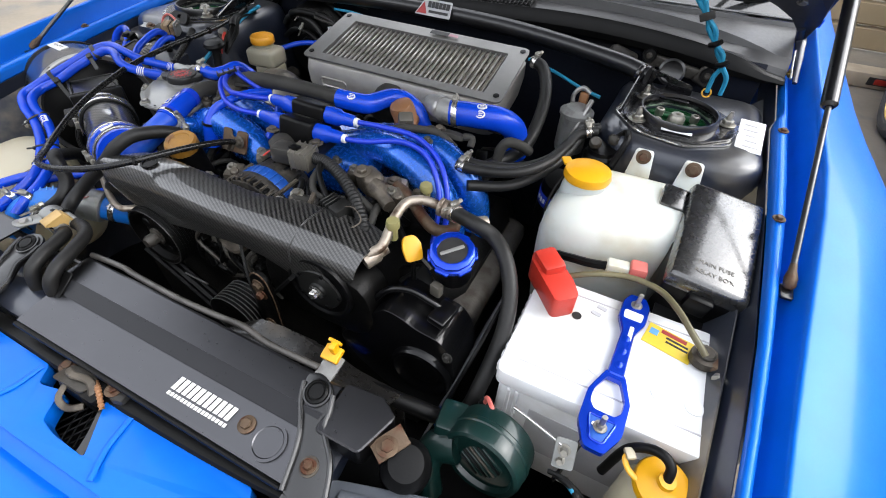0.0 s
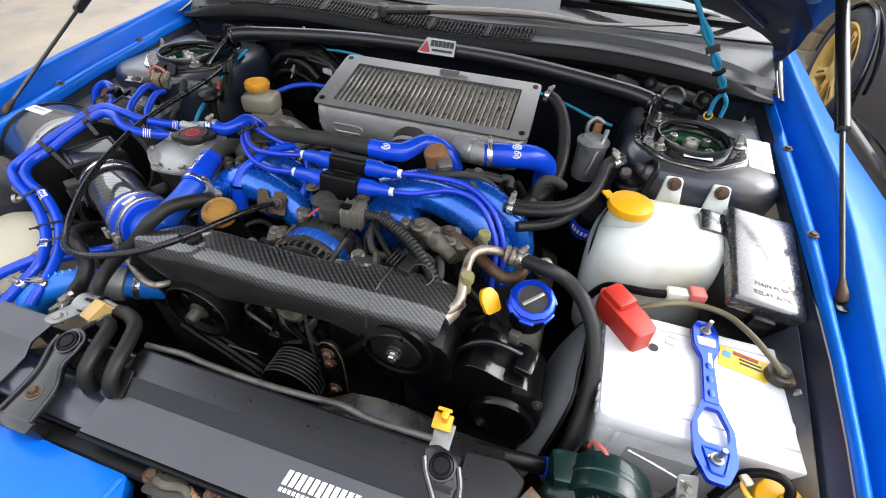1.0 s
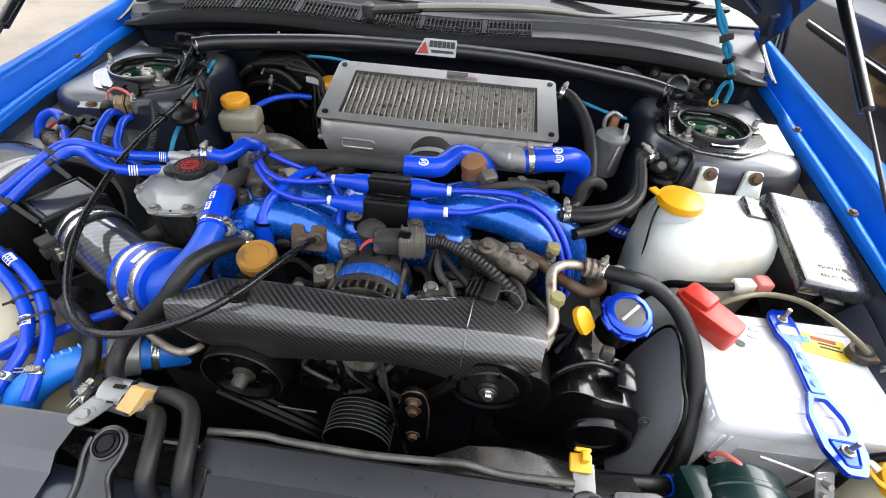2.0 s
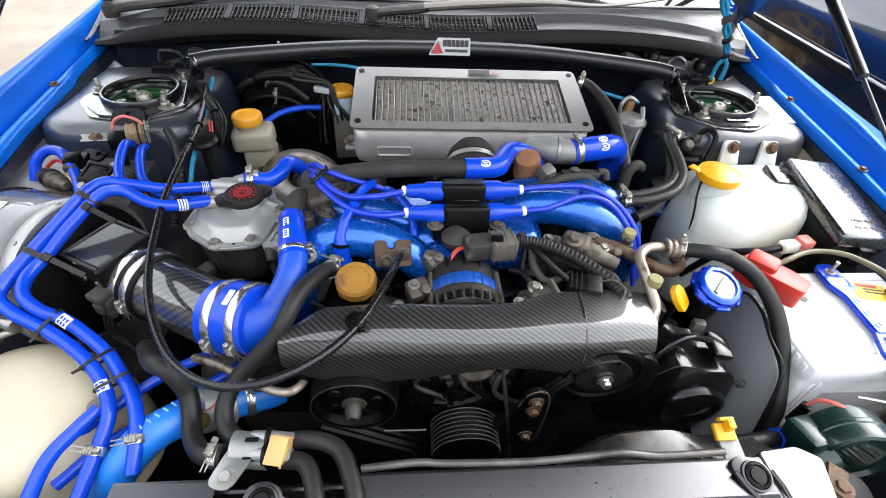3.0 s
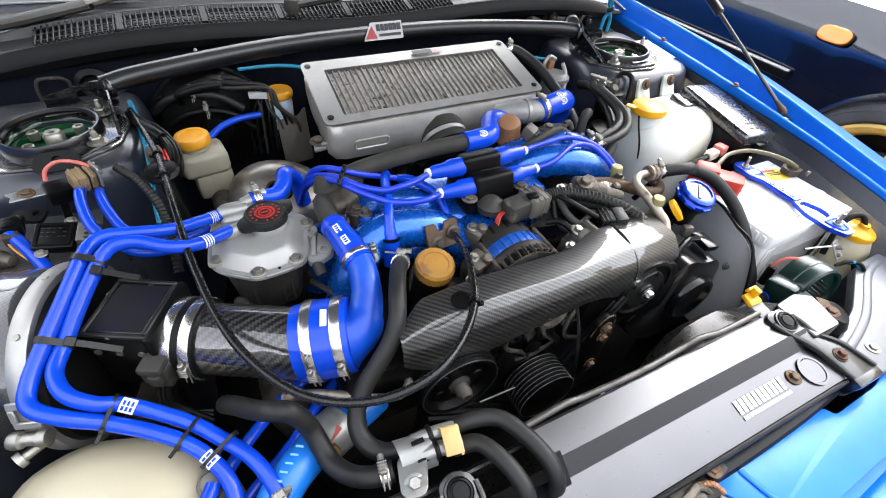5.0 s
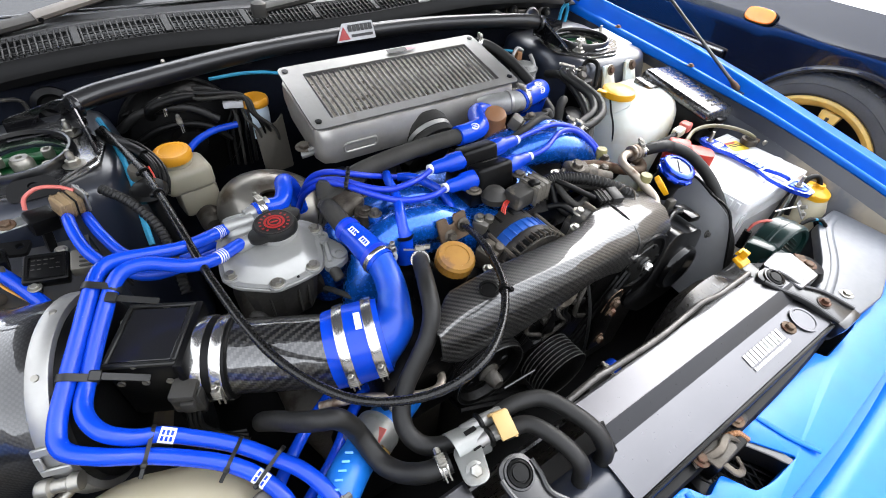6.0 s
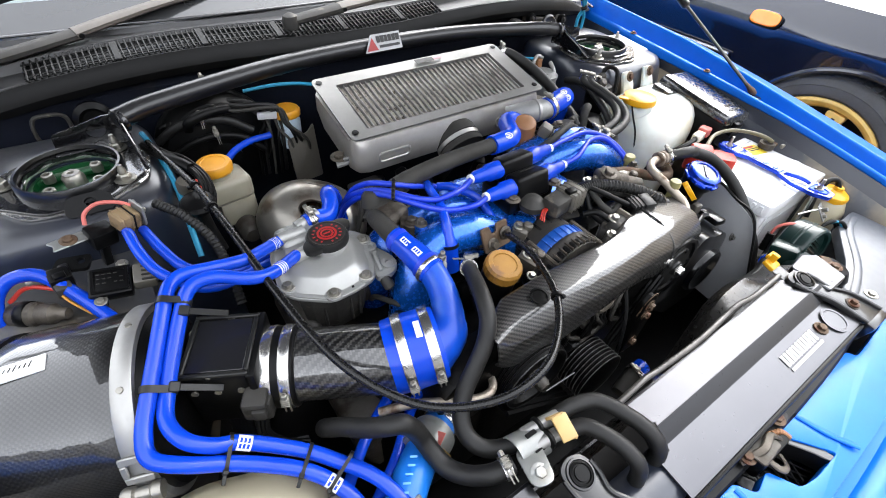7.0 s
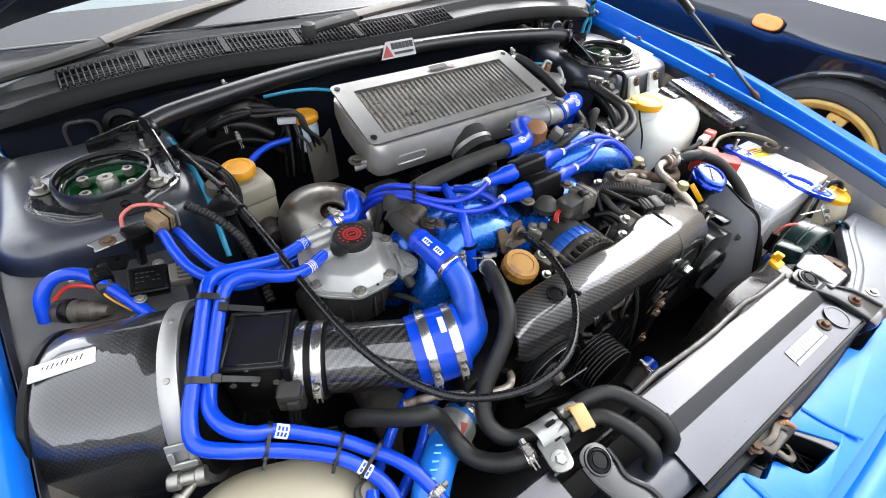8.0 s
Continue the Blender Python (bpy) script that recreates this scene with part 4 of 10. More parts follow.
# ---- large things in the bay ----
def strut_bar():
    t = thing("strut_brace", "black tubular strut brace between the suspension towers", "strut brace", (0, 0.1, 0.86))
    part("bar", sweep([(-0.462, 0.062, 0.884), (-0.40, 0.085, 0.888), (-0.2, 0.128, 0.893), (0, 0.138, 0.895), (0.2, 0.130, 0.893), (0.40, 0.09, 0.886), (0.468, 0.066, 0.880)], 0.0155, 16, 8), SATIN, t)
    for s in (-1, 1):
        # upright end plate with a round hole, folded at the tube end into a sloping gusset
        out = rounded([(-0.050, 0.000), (0.044, 0.000), (0.044, 0.022), (0.034, 0.038), (0.020, 0.039), (-0.048, 0.024)], 0.004, 3)
        hole = [(0.006 + 0.0125 * math.cos(a), 0.0185 + 0.0105 * math.sin(a)) for a in np.linspace(0, 2 * math.pi, 21)[:-1]]
        m = Matrix.Translation((s * 0.497, 0.078, 0.849)) @ Matrix.Diagonal((-s, 1, 1, 1)) @ Matrix.Rotation(radians(90), 4, "X")
        part("foot_plate", holed(out, hole, 0.003, m), PLATE, t, "gloss black end plate with a round hole")
        part("foot_flange", prism(rounded([(-0.052, -0.030), (0.046, -0.026), (0.046, 0.002), (-0.050, 0.002)], 0.006, 3), 0, 0.003, Matrix.Translation((s * 0.497, 0.078, 0.8525)) @ Matrix.Diagonal((-s, 1, 1, 1)), 0.001, 1), PLATE, t)
        b = prism(rounded([(0.080, 0.000), (-0.040, 0.000), (-0.046, 0.006), (0.068, 0.040), (0.080, 0.037)], 0.004, 2), -0.0015, 0.0015, bevel=0.0008, seg=1)
        m = Matrix.Translation((s * 0.452, 0.0, 0.850)) @ Matrix.Rotation(radians(-s * 6), 4, "Z") @ Matrix.Rotation(radians(90), 4, "Z") @ Matrix.Rotation(radians(90), 4, "X")
        bmesh.ops.transform(b, matrix=m, verts=b.verts)
        part("gusset", b, PLATE, t)
        part("gusset_rim", sweep([m @ V((-0.044, 0.006, 0)), m @ V((0.012, 0.0245, 0)), m @ V((0.068, 0.0405, 0))], 0.0028, 8, 4), PLATE, t)
        part("end_weld", lathe([(0.0155, -0.004), (0.0175, -0.002), (0.0175, 0.003), (0.0155, 0.005)], frame_to((s * 0.456, 0.062, 0.881), (s * 0.40, 0.085, 0.888)), 20), PLATE, t)
    s = thing("maker_plate", "small silver and red sign plate on the strut brace", "sign plate", (0.013, 0.125, 0.88))
    m = Matrix.Translation((0.013, 0.120, 0.905)) @ Matrix.Rotation(radians(62), 4, "X")
    b = prism(rounded([(-0.040, -0.016), (0.042, -0.016), (0.042, 0.016), (-0.022, 0.016)], 0.002), 0, 0.0015, m, 0.0005, 1)
    part("plate", b, LABEL_GREY, s)
    part("red_mark", prism([(-0.036, -0.013), (-0.012, -0.013), (-0.021, 0.010)], 0.0022, 0.003, m), PRINT_RED, s)
    for x0, x1 in ((-0.012, -0.0045), (-0.0035, 0.004), (0.005, 0.0125), (0.0135, 0.021), (0.022, 0.0295), (0.0305, 0.0385)):
        part("letter_bar", prism([(x0, 0.000), (x1, 0.000), (x1, 0.012), (x0, 0.012)], 0.0022, 0.0028, m), PRINT_BLACK, s)
    part("small_bar", prism([(-0.008, -0.010), (0.037, -0.010), (0.037, -0.005), (-0.008, -0.005)], 0.0022, 0.0028, m), PRINT_BLACK, s)


strut_bar()


def intercooler():
    t = thing("intercooler", "silver top-mount intercooler with a dusty finned core", "intercooler", (0.045, -0.02, 0.76))
    tilt = math.atan2(0.884 - 0.846, 0.156)
    m = Matrix.Translation((0.044, -0.018, 0.8645)) @ Matrix.Rotation(tilt, 4, "X")
    # flange ring round the core
    b = bmesh.new()
    out = rounded([(-0.21, -0.085), (0.213, -0.085), (0.208, 0.083), (-0.208, 0.083)], 0.012, 3)
    ins = rounded([(-0.174, -0.066), (0.176, -0.066), (0.174, 0.056), (-0.172, 0.056)], 0.003, 3)
    o = [b.verts.new((x, y, 0)) for x, y in out]
    i = [b.verts.new((x, y, 0)) for x, y in ins]
    i2 = [b.verts.new((x, y, -0.012)) for x, y in ins]
    n = len(o)
    for k in range(n):
        j = (k + 1) % n
        b.faces.new((o[k], o[j], i[j], i[k]))
        b.faces.new((i[k], i[j], i2[j], i2[k]))
    bmesh.ops.recalc_face_normals(b, faces=b.faces[:])
    bmesh.ops.solidify(b, geom=b.faces[:], thickness=0.003)
    bmesh.ops.transform(b, matrix=m, verts=b.verts)
    part("top_flange", b, FLANGE, t, "brushed aluminium flange")
    for x, y in ((-0.197, 0.07), (0.197, 0.07), (-0.197, -0.068), (0.2, -0.068)):
        hole = lathe([(0.0055, 0), (0.0055, 0.001), (0.0035, 0.0012), (0, 0.0012)], m @ Matrix.Translation((x, y, 0.0005)), 14)
        part("flange_hole", hole, PLASTIC, t)
    # core: tubes front to back with zigzag fins between
    n = 33
    for k in range(n):
        x = -0.168 + 0.338 * k / (n - 1)
        core = hull_box((0.0022, 0.122, 0.006), m @ Matrix.Translation((x, -0.005, -0.006)), 0.001, 1)
        part("core_tube", core, ALU, t)
    rnd = random.Random(3)
    for k in range(n - 1):
        fin = bmesh.new()
        x0 = -0.168 + 0.338 * k / (n - 1) + 0.0018
        x1 = -0.168 + 0.338 * (k + 1) / (n - 1) - 0.0018
        prev = None
        for q in range(57):
            y = -0.064 + 0.119 * q / 56
            zz = -0.0062 - rnd.random() * 0.0016
            xa = x0 + rnd.random() * 0.0008
            a, c = fin.verts.new(m @ V((xa, y, zz - (0.004 if q % 2 else 0)))), fin.verts.new(m @ V((x1, y, zz - (0 if q % 2 else 0.004))))
            if prev:
                fin.faces.new((prev[0], prev[1], c, a))
            prev = (a, c)
        part("core_fin", fin, CORE, t, smooth=False)
    part("core_floor", prism([(-0.173, -0.065), (0.175, -0.065), (0.173, 0.055), (-0.171, 0.055)], -0.016, -0.012, m), PLASTIC, t)
    # end tank along the front, sides
    prof = [(-0.070, -0.018), (-0.080, -0.006), (-0.086, -0.007), (-0.096, -0.022), (-0.100, -0.050), (-0.096, -0.070), (-0.080, -0.080), (0.04, -0.075), (0.075, -0.05), (0.08, -0.018)]
    rows = []
    for x, k in ((-0.205, 0.86), (-0.198, 0.96), (-0.18, 1.0), (-0.1, 1.0), (0.1, 1.0), (0.18, 1.0), (0.198, 0.96), (0.205, 0.86)):
        rows.append([tuple(m @ V((x, y * k, (z + 0.035) * k - 0.035 if z < -0.004 else z))) for y, z in prof])
    part("tank_body", loft(rows, True), IC_CAST, t, "grained aluminium end tank", sharp=45)
    for x in (-0.136, 0.12):
        o = rounded([(-0.030, -0.0085), (0.030, -0.0085), (0.030, 0.0085), (-0.030, 0.0085)], 0.008, 4)
        pts = [m @ V((x + a, -0.0975 - 0.10 * (0.010 - b), -0.040 + b)) for a, b in o + o[:1]]
        part("pressed_rib", sweep(pts, 0.0022, 8, 2), IC_CAST, t)
    # throttle outlet in the middle, turned forward and down
    a = m @ V((0.0, -0.09, -0.052))
    d = (m.to_3x3() @ V((0, -1, -0.28))).normalized()
    part("outlet_boot", lathe([(0.040, -0.01), (0.043, 0.0), (0.043, 0.010), (0.040, 0.012), (0.040, 0.022), (0.044, 0.024), (0.044, 0.034), (0.03, 0.036)], frame_to(a, a + d), 32), RUBBER_GREY, t, "dusty rubber throttle boot")
    part("boot_band", lathe([(0.0425, 0.012), (0.0432, 0.0125), (0.0432, 0.020), (0.0425, 0.0205)], frame_to(a, a + d), 36, caps=False), RINGSTEEL, t, "steel boot band")
    part("mount_arm", sweep([(-0.176, -0.044, 0.781), (-0.160, -0.050, 0.784), (-0.140, -0.060, 0.795), (-0.127, -0.070, 0.815), (-0.122, -0.078, 0.84)], [0.019, 0.0165, 0.013, 0.013, 0.015], 14, 6, flat=0.45), ALU_CAST, t, "cast mounting arm")
    part("arm_web", sweep([(-0.168, -0.060, 0.790), (-0.148, -0.070, 0.800), (-0.133, -0.082, 0.82)], 0.0035, 8, 6), ALU_CAST, t)
    part("arm_bolt", bolt_bm((-0.171, -0.046, 0.789), (0, -0.1, 1), r=0.0095, h=0.008), GRIMY, t, "grimy mounting bolt")
    bm = hull_box((0.03, 0.05, 0.012), m @ Matrix.Translation((0.212, -0.075, -0.05)), 0.004)
    lathe([(0.014, 0), (0.015, 0.008), (0.009, 0.01), (0.009, 0.016), (0, 0.016)], m @ Matrix.Translation((0.218, -0.08, -0.044)), 16, bm)
    part("mount_lug", bm, GRIMY, t, "cast mounting lug with a bolt")
    b = m @ Matrix.Translation((0.03, 0.0695, 0.0035))
    part("warning_label", prism([(-0.028, -0.006), (0.012, -0.006), (0.012, 0.006), (-0.028, 0.006)], 0, 0.0006, b), PRINT_BLACK, t, "small black caution label")
    part("pink_label", prism([(0.013, -0.004), (0.032, -0.004), (0.032, 0.003), (0.013, 0.003)], 0, 0.0006, b), PINK, t)
    # blow-off elbow on the cold end
    part("outlet_pipe", sweep([(0.140, -0.128, 0.826), (0.158, -0.146, 0.836), (0.178, -0.162, 0.841), (0.203, -0.166, 0.841)], [0.017, 0.0185, 0.0195, 0.0190], 20, 6), ALU_CAST, t, "rough cast outlet stub")
    part("outlet_collar", lathe([(0.0195, -0.003), (0.0215, -0.002), (0.0215, 0.003), (0.0195, 0.004)], frame_to((0.176, -0.161, 0.841), (0.200, -0.166, 0.841)), 24), ALU, t)


intercooler()


def battery():
    t = thing("battery", "white car battery with a red terminal cover", "battery", (0.55, -0.45, 0.55))
    body = rounded([(0.437, -0.520), (0.665, -0.520), (0.665, -0.360), (0.437, -0.360)], 0.008, 3)
    part("case", prism(body, 0.545, 0.722, bevel=0.003), WHITE, t, "white plastic battery case")
    part("lid", prism(rounded([(0.432, -0.525), (0.670, -0.525), (0.670, -0.355), (0.432, -0.355)], 0.010, 3), 0.722, 0.748, bevel=0.005), WHITE, t, "white battery lid")
    for x in (0.452, 0.462, 0.640, 0.650):
        part("corner_rib", hull_box((0.005, 0.004, 0.15), at(x, -0.5205, 0.64), 0.001, 1), WHITE, t)
    part("side_label", hull_box((0.14, 0.001, 0.09), at(0.55, -0.5206, 0.645), 0.0003, 1), LABEL_GREY, t, "grey printed battery label")
    for k in range(9):
        for x in (0.432, 0.670):
            part("lid_ridge", hull_box((0.004, 0.008, 0.014), at(x, -0.51 + k * 0.014, 0.736), 0.001, 1), WHITE, t)
    for y in (-0.500, -0.372):
        part("lid_groove", hull_box((0.20, 0.0022, 0.0012), at(0.551, y, 0.7481), 0.0004, 1), LABEL_GREY, t)
    for k in range(6):
        part("cell_plug", lathe([(0.010, 0), (0.010, 0.001), (0.0088, 0.0013), (0, 0.0013)], at(0.463 + 0.035 * k, -0.470, 0.748), 20), WHITE, t)
    part("vent_spot", lathe([(0.006, 0), (0.006, 0.0008), (0, 0.0008)], at(0.494, -0.407, 0.7485), 20), PRINT_BLACK, t, "black charge window")
    for k, (x, y, w, h, c) in enumerate(((0.603, -0.395, 0.056, 0.034, STICKER), (0.608, -0.384, 0.030, 0.006, PRINT_RED), (0.612, -0.392, 0.026, 0.003, PRINT_BLACK), (0.612, -0.398, 0.026, 0.003, PRINT_BLACK), (0.585, -0.386, 0.010, 0.010, PALE_BLUE), (0.515, -0.392, 0.012, 0.006, LABEL_GREY), (0.52, -0.380, 0.012, 0.006, LABEL_GREY))):
        part("warning_sticker", hull_box((w, h, 0.0008), at(x, y, 0.7486 + 0.0005 * min(k, 1), 0, 0, -12), 0.0003, 1), c, t, "printed warning sticker")
    pos = part("red_cover", prism(rounded([(0.466, -0.426), (0.490, -0.405), (0.476, -0.380), (0.440, -0.342), (0.415, -0.352), (0.416, -0.368)], 0.008), 0.746, 0.780, bevel=0.006), RED, t, "faded red rubber terminal cover")
    part("cover_top", hull_box((0.040, 0.030, 0.018), at(0.440, -0.366, 0.782, 6, 0, -48), 0.006), RED, pos)
    neg = part("negative_terminal", lathe([(0.011, 0.748), (0.010, 0.766), (0.008, 0.768), (0, 0.768)], at(0.640, -0.405, 0), 18), ENGINE_GREY, t, "lead battery post")
    part("terminal_clamp", lathe([(0.010, 0.750), (0.0155, 0.751), (0.0155, 0.762), (0.010, 0.763)], at(0.640, -0.405, 0), 20), GRIMY, neg, "corroded clamp ring")
    part("clamp_jaw", hull_box((0.026, 0.018, 0.012), at(0.660, -0.414, 0.757, 0, 0, -25), 0.003), RUSTY, neg, "rusty clamp jaw")
    part("clamp_bolt", lathe([(0.0035, -0.018), (0.0035, 0.014), (0.0060, 0.014), (0.0060, 0.020), (0, 0.021)], at(0.662, -0.415, 0.760, 90, 0, -25), 10), BOLT, neg)
    part("ground_lead", sweep([(0.638, -0.412, 0.768), (0.620, -0.398, 0.778), (0.600, -0.372, 0.782), (0.575, -0.346, 0.780), (0.535, -0.338, 0.776), (0.495, -0.350, 0.772), (0.468, -0.358, 0.762)], 0.0040, 10, 6), OLIVE_LEAD, t, "olive-grey battery lead")


battery()


def battery_clamp():
    t = thing("battery_clamp", "blue anodised battery hold-down bar across the battery", "battery clamp", (0.55, -0.44, 0.75))
    m = Matrix.Translation((0.554, -0.452, 0.752)) @ Matrix.Rotation(radians(-2), 4, "Z") @ Matrix.Diagonal((0.82, 1, 1, 1))
    b = bmesh.new()
    # outline made of a ring round the window and a solid bar
    ring_o = rounded([(-0.012, -0.119), (0.012, -0.119), (0.027, -0.094), (0.027, -0.055), (0.012, -0.022), (-0.012, -0.022), (-0.027, -0.055), (-0.027, -0.094)], 0.004, 2)
    ring_i = rounded([(-0.013, -0.076), (0.013, -0.076), (0.020, -0.068), (0.020, -0.053), (0.009, -0.031), (-0.009, -0.031), (-0.020, -0.053), (-0.020, -0.068)], 0.003, 2)
    o0, o1 = [b.verts.new((x, y, 0)) for x, y in ring_o], [b.verts.new((x, y, 0.007)) for x, y in ring_o]
    i0, i1 = [b.verts.new((x, y, 0)) for x, y in ring_i], [b.verts.new((x, y, 0.007)) for x, y in ring_i]
    n = len(o0)
    for k in range(n):
        j = (k + 1) % n
        b.faces.new((o0[k], o0[j], o1[j], o1[k]))
        b.faces.new((i0[k], i1[k], i1[j], i0[j]))
        b.faces.new((o1[k], o1[j], i1[j], i1[k]))
        b.faces.new((o0[k], i0[k], i0[j], o0[j]))
    bmesh.ops.recalc_face_normals(b, faces=b.faces[:])
    bmesh.ops.transform(b, matrix=m, verts=b.verts)
    bar = part("window_end", b, ANO_BLUE, t)
    # flat inset in darker blue: the recess and its shade are only colour
    o = rounded([(-0.017, -0.083), (0.017, -0.083), (0.008, -0.110), (-0.008, -0.110)], 0.004, 3)
    part("foot_recess_shade", prism(o, 0.0070, 0.0074, m), STATOR, t, "darker inset that gives the shade of a recess round the nut")
    part("recess_rim", sweep([m @ V((x, y, 0.0074)) for x, y in o + o[:1]], 0.0013, 8, 2), ANO_BLUE, t)
    part("bar", prism(rounded([(-0.011, -0.026), (0.011, -0.026), (0.009, 0.04), (0.020, 0.062), (0.020, 0.09), (0.012, 0.104), (-0.012, 0.104), (-0.020, 0.09), (-0.020, 0.062), (-0.009, 0.04)], 0.004, 2), 0, 0.0085, m, 0.0015, 1), ANO_BLUE, t)
    part("end_recess", prism(rounded([(-0.013, 0.060), (0.013, 0.060), (0.014, 0.074), (-0.014, 0.074)], 0.003, 2), 0.0086, 0.0092, m), WHITE, t, "window showing the white battery")
    for y in (-0.012, 0.008, 0.028):
        dots = lathe([(0.0045, 0), (0.0050, 0.0006), (0.003, 0.0010), (0, 0.0011)], m @ Matrix.Translation((0, y, 0.0085)), 16)
        part("lightening_dimple", dots, ANO_BLUE, t)
    part("maker_mark", hull_box((0.006, 0.022, 0.0006), m @ Matrix.Translation((0.003, 0.038, 0.0088)), 0.0002, 1), PRINT_WHITE, t)
    for y in (-0.094, 0.086):
        bm = bolt_bm(m @ V((0, y, 0.0085)), r=0.0044, h=0.006)
        lathe([(0.0028, 0.005), (0.0028, 0.020), (0, 0.020)], Matrix.Translation(m @ V((0, y, 0.0085))), 10, bm)
        part("hold_down_nut", bm, BOLT, t)
    part("hook_rod", sweep([(0.545, -0.545, 0.76), (0.54, -0.55, 0.70), (0.535, -0.545, 0.60)], 0.003, 8, 4), STEEL, t)


battery_clamp()


def washer_bottle():
    t = thing("washer_bottle", "milky white washer fluid bottle with a yellow cap", "fluid bottle", (0.52, -0.19, 0.58))
    secs = []
    for z, k, dx in ((0.575, 0.84, 0), (0.59, 0.93, 0), (0.65, 0.985, 0.006), (0.71, 1.01, 0.018), (0.742, 1.01, 0.026), (0.764, 0.985, 0.030), (0.781, 0.93, 0.032), (0.793, 0.84, 0.031), (0.801, 0.72, 0.028), (0.806, 0.56, 0.022), (0.808, 0.34, 0.014)):
        o = rounded([(0.396, -0.265), (0.446, -0.298), (0.520, -0.288), (0.588, -0.255), (0.612, -0.205), (0.604, -0.130), (0.560, -0.112), (0.43, -0.120), (0.398, -0.165)], 0.045, 5)
        secs.append([(0.508 + (x - 0.508) * k + dx * max(0, (x - 0.46) / 0.14), -0.19 + (y + 0.19) * k, z) for x, y in o])
    part("bottle", loft(secs, True), BOTTLE, t, "translucent milky bottle", sharp=60)
    part("filler_neck", lathe([(0.036, 0.775), (0.033, 0.80), (0.029, 0.815), (0.029, 0.822)], at(0.440, -0.203, 0), 24), BOTTLE, t)
    cap = part("cap", lathe([(0.034, 0.817), (0.035, 0.821), (0.033, 0.829), (0.020, 0.834), (0, 0.8345)], at(0.440, -0.203, 0), 28), YELLOW, t, "yellow flip cap")
    part("cap_tab", hull_box((0.014, 0.020, 0.004), at(0.405, -0.190, 0.827, 0, 0, 30), 0.0015), YELLOW, cap)
    for x in (0.506, 0.578):
        e = part("mounting_ear", prism(rounded([(-0.021, -0.05), (0.021, -0.05), (0.013, 0.015), (-0.013, 0.015)], 0.005), -0.004, 0.004, Matrix.Translation((x, -0.118, 0.822)) @ Matrix.Rotation(radians(68), 4, "X"), 0.002), BOTTLE, t)
        part("ear_bolt", bolt_bm((x, -0.124, 0.829), (0, -0.93, 0.37), 0.007, 0.006), RUSTY, e)
    for k, (w, z) in enumerate(((0.018, 0.632), (0.024, 0.618))):
        part("moulded_mark", hull_box((w, 0.0012, 0.006), at(0.455, -0.276 + 0.002, z, 0, 0, -16), 0.0004, 1), TAN, t)
    # pump lead and plug at its foot
    part("pump_plug", hull_box((0.030, 0.018, 0.018), at(0.522, -0.314, 0.765, 0, 0, 8), 0.004), BOTTLE, t, "white pump connector")
    part("pump_socket", hull_box((0.022, 0.022, 0.020), at(0.547, -0.311, 0.769, 0, 0, 8), 0.004), PALE_RED, t, "pale red connector shell")
    part("pump_lead", sweep([(0.510, -0.316, 0.764), (0.485, -0.318, 0.760), (0.455, -0.312, 0.752), (0.43, -0.295, 0.73), (0.41, -0.27, 0.66)], 0.006, 8, 5), RUBBER, t)
    part("vent_tube", sweep([(0.412, -0.205, 0.822), (0.402, -0.225, 0.80), (0.398, -0.245, 0.77), (0.402, -0.26, 0.70)], 0.0018, 6, 5), PLASTIC, t)


washer_bottle()


def text_part(s, size, m, mat, parent, name="lettering"):
    c = bpy.data.curves.new(name, "FONT")
    c.body, c.size, c.extrude, c.resolution_u = s, size, 0.0002, 2
    c.align_x = "CENTER"
    tmp = bpy.data.objects.new("tmp", c)
    scene.collection.objects.link(tmp)
    dg = bpy.context.evaluated_depsgraph_get()
    me = bpy.data.meshes.new_from_object(tmp.evaluated_get(dg))
    bpy.data.objects.remove(tmp)
    me.transform(m)
    me.materials.clear()
    me.materials.append(mat)
    ob = new(name, me)
    ob.parent = parent
    ob.matrix_parent_inverse = BASE.get(parent, Matrix()).inverted()
    return ob


def fuse_box():
    t = thing("fuse_box", "black main fuse box with a glossy black lid", "fuse box", (0.62, -0.24, 0.70))
    m = Matrix.Translation((0.627, -0.245, 0.803)) @ Matrix.Rotation(radians(-2), 4, "Z") @ Matrix.Rotation(radians(9), 4, "X") @ Matrix.Rotation(radians(6), 4, "Y")
    part("body", hull_box((0.095, 0.185, 0.070), m @ Matrix.Translation((0, 0, -0.045)), 0.006), PLASTIC, t)
    lid = part("lid", hull_box((0.100, 0.190, 0.022), m @ Matrix.Translation((0, 0, 0.0)), 0.006, 2, 0.93), LID, t, "glossy black fuse box lid")
    part("lid_step", hull_box((0.040, 0.045, 0.016), m @ Matrix.Translation((-0.062, 0.060, -0.012)), 0.004), LID, lid)
    text_part("MAIN FUSE", 0.009, m @ Matrix.Translation((0.002, -0.058, 0.0114)), ENGINE_GREY, lid)
    text_part("RELAY BOX", 0.009, m @ Matrix.Translation((0.002, -0.073, 0.0114)), ENGINE_GREY, lid)
    part("latch", hull_box((0.03, 0.012, 0.03), m @ Matrix.Translation((0.0, -0.097, -0.02)), 0.003), PLASTIC, t)
    part("bracket", hull_box((0.075, 0.05, 0.004), m @ Matrix.Translation((0.0, -0.115, -0.055)), 0.0015), BLACK_STEEL, t, "black steel bracket")
    part("bracket_bolt", bolt_bm(m @ V((0, -0.118, -0.052)), r=0.006), BOLT, t)


fuse_box()


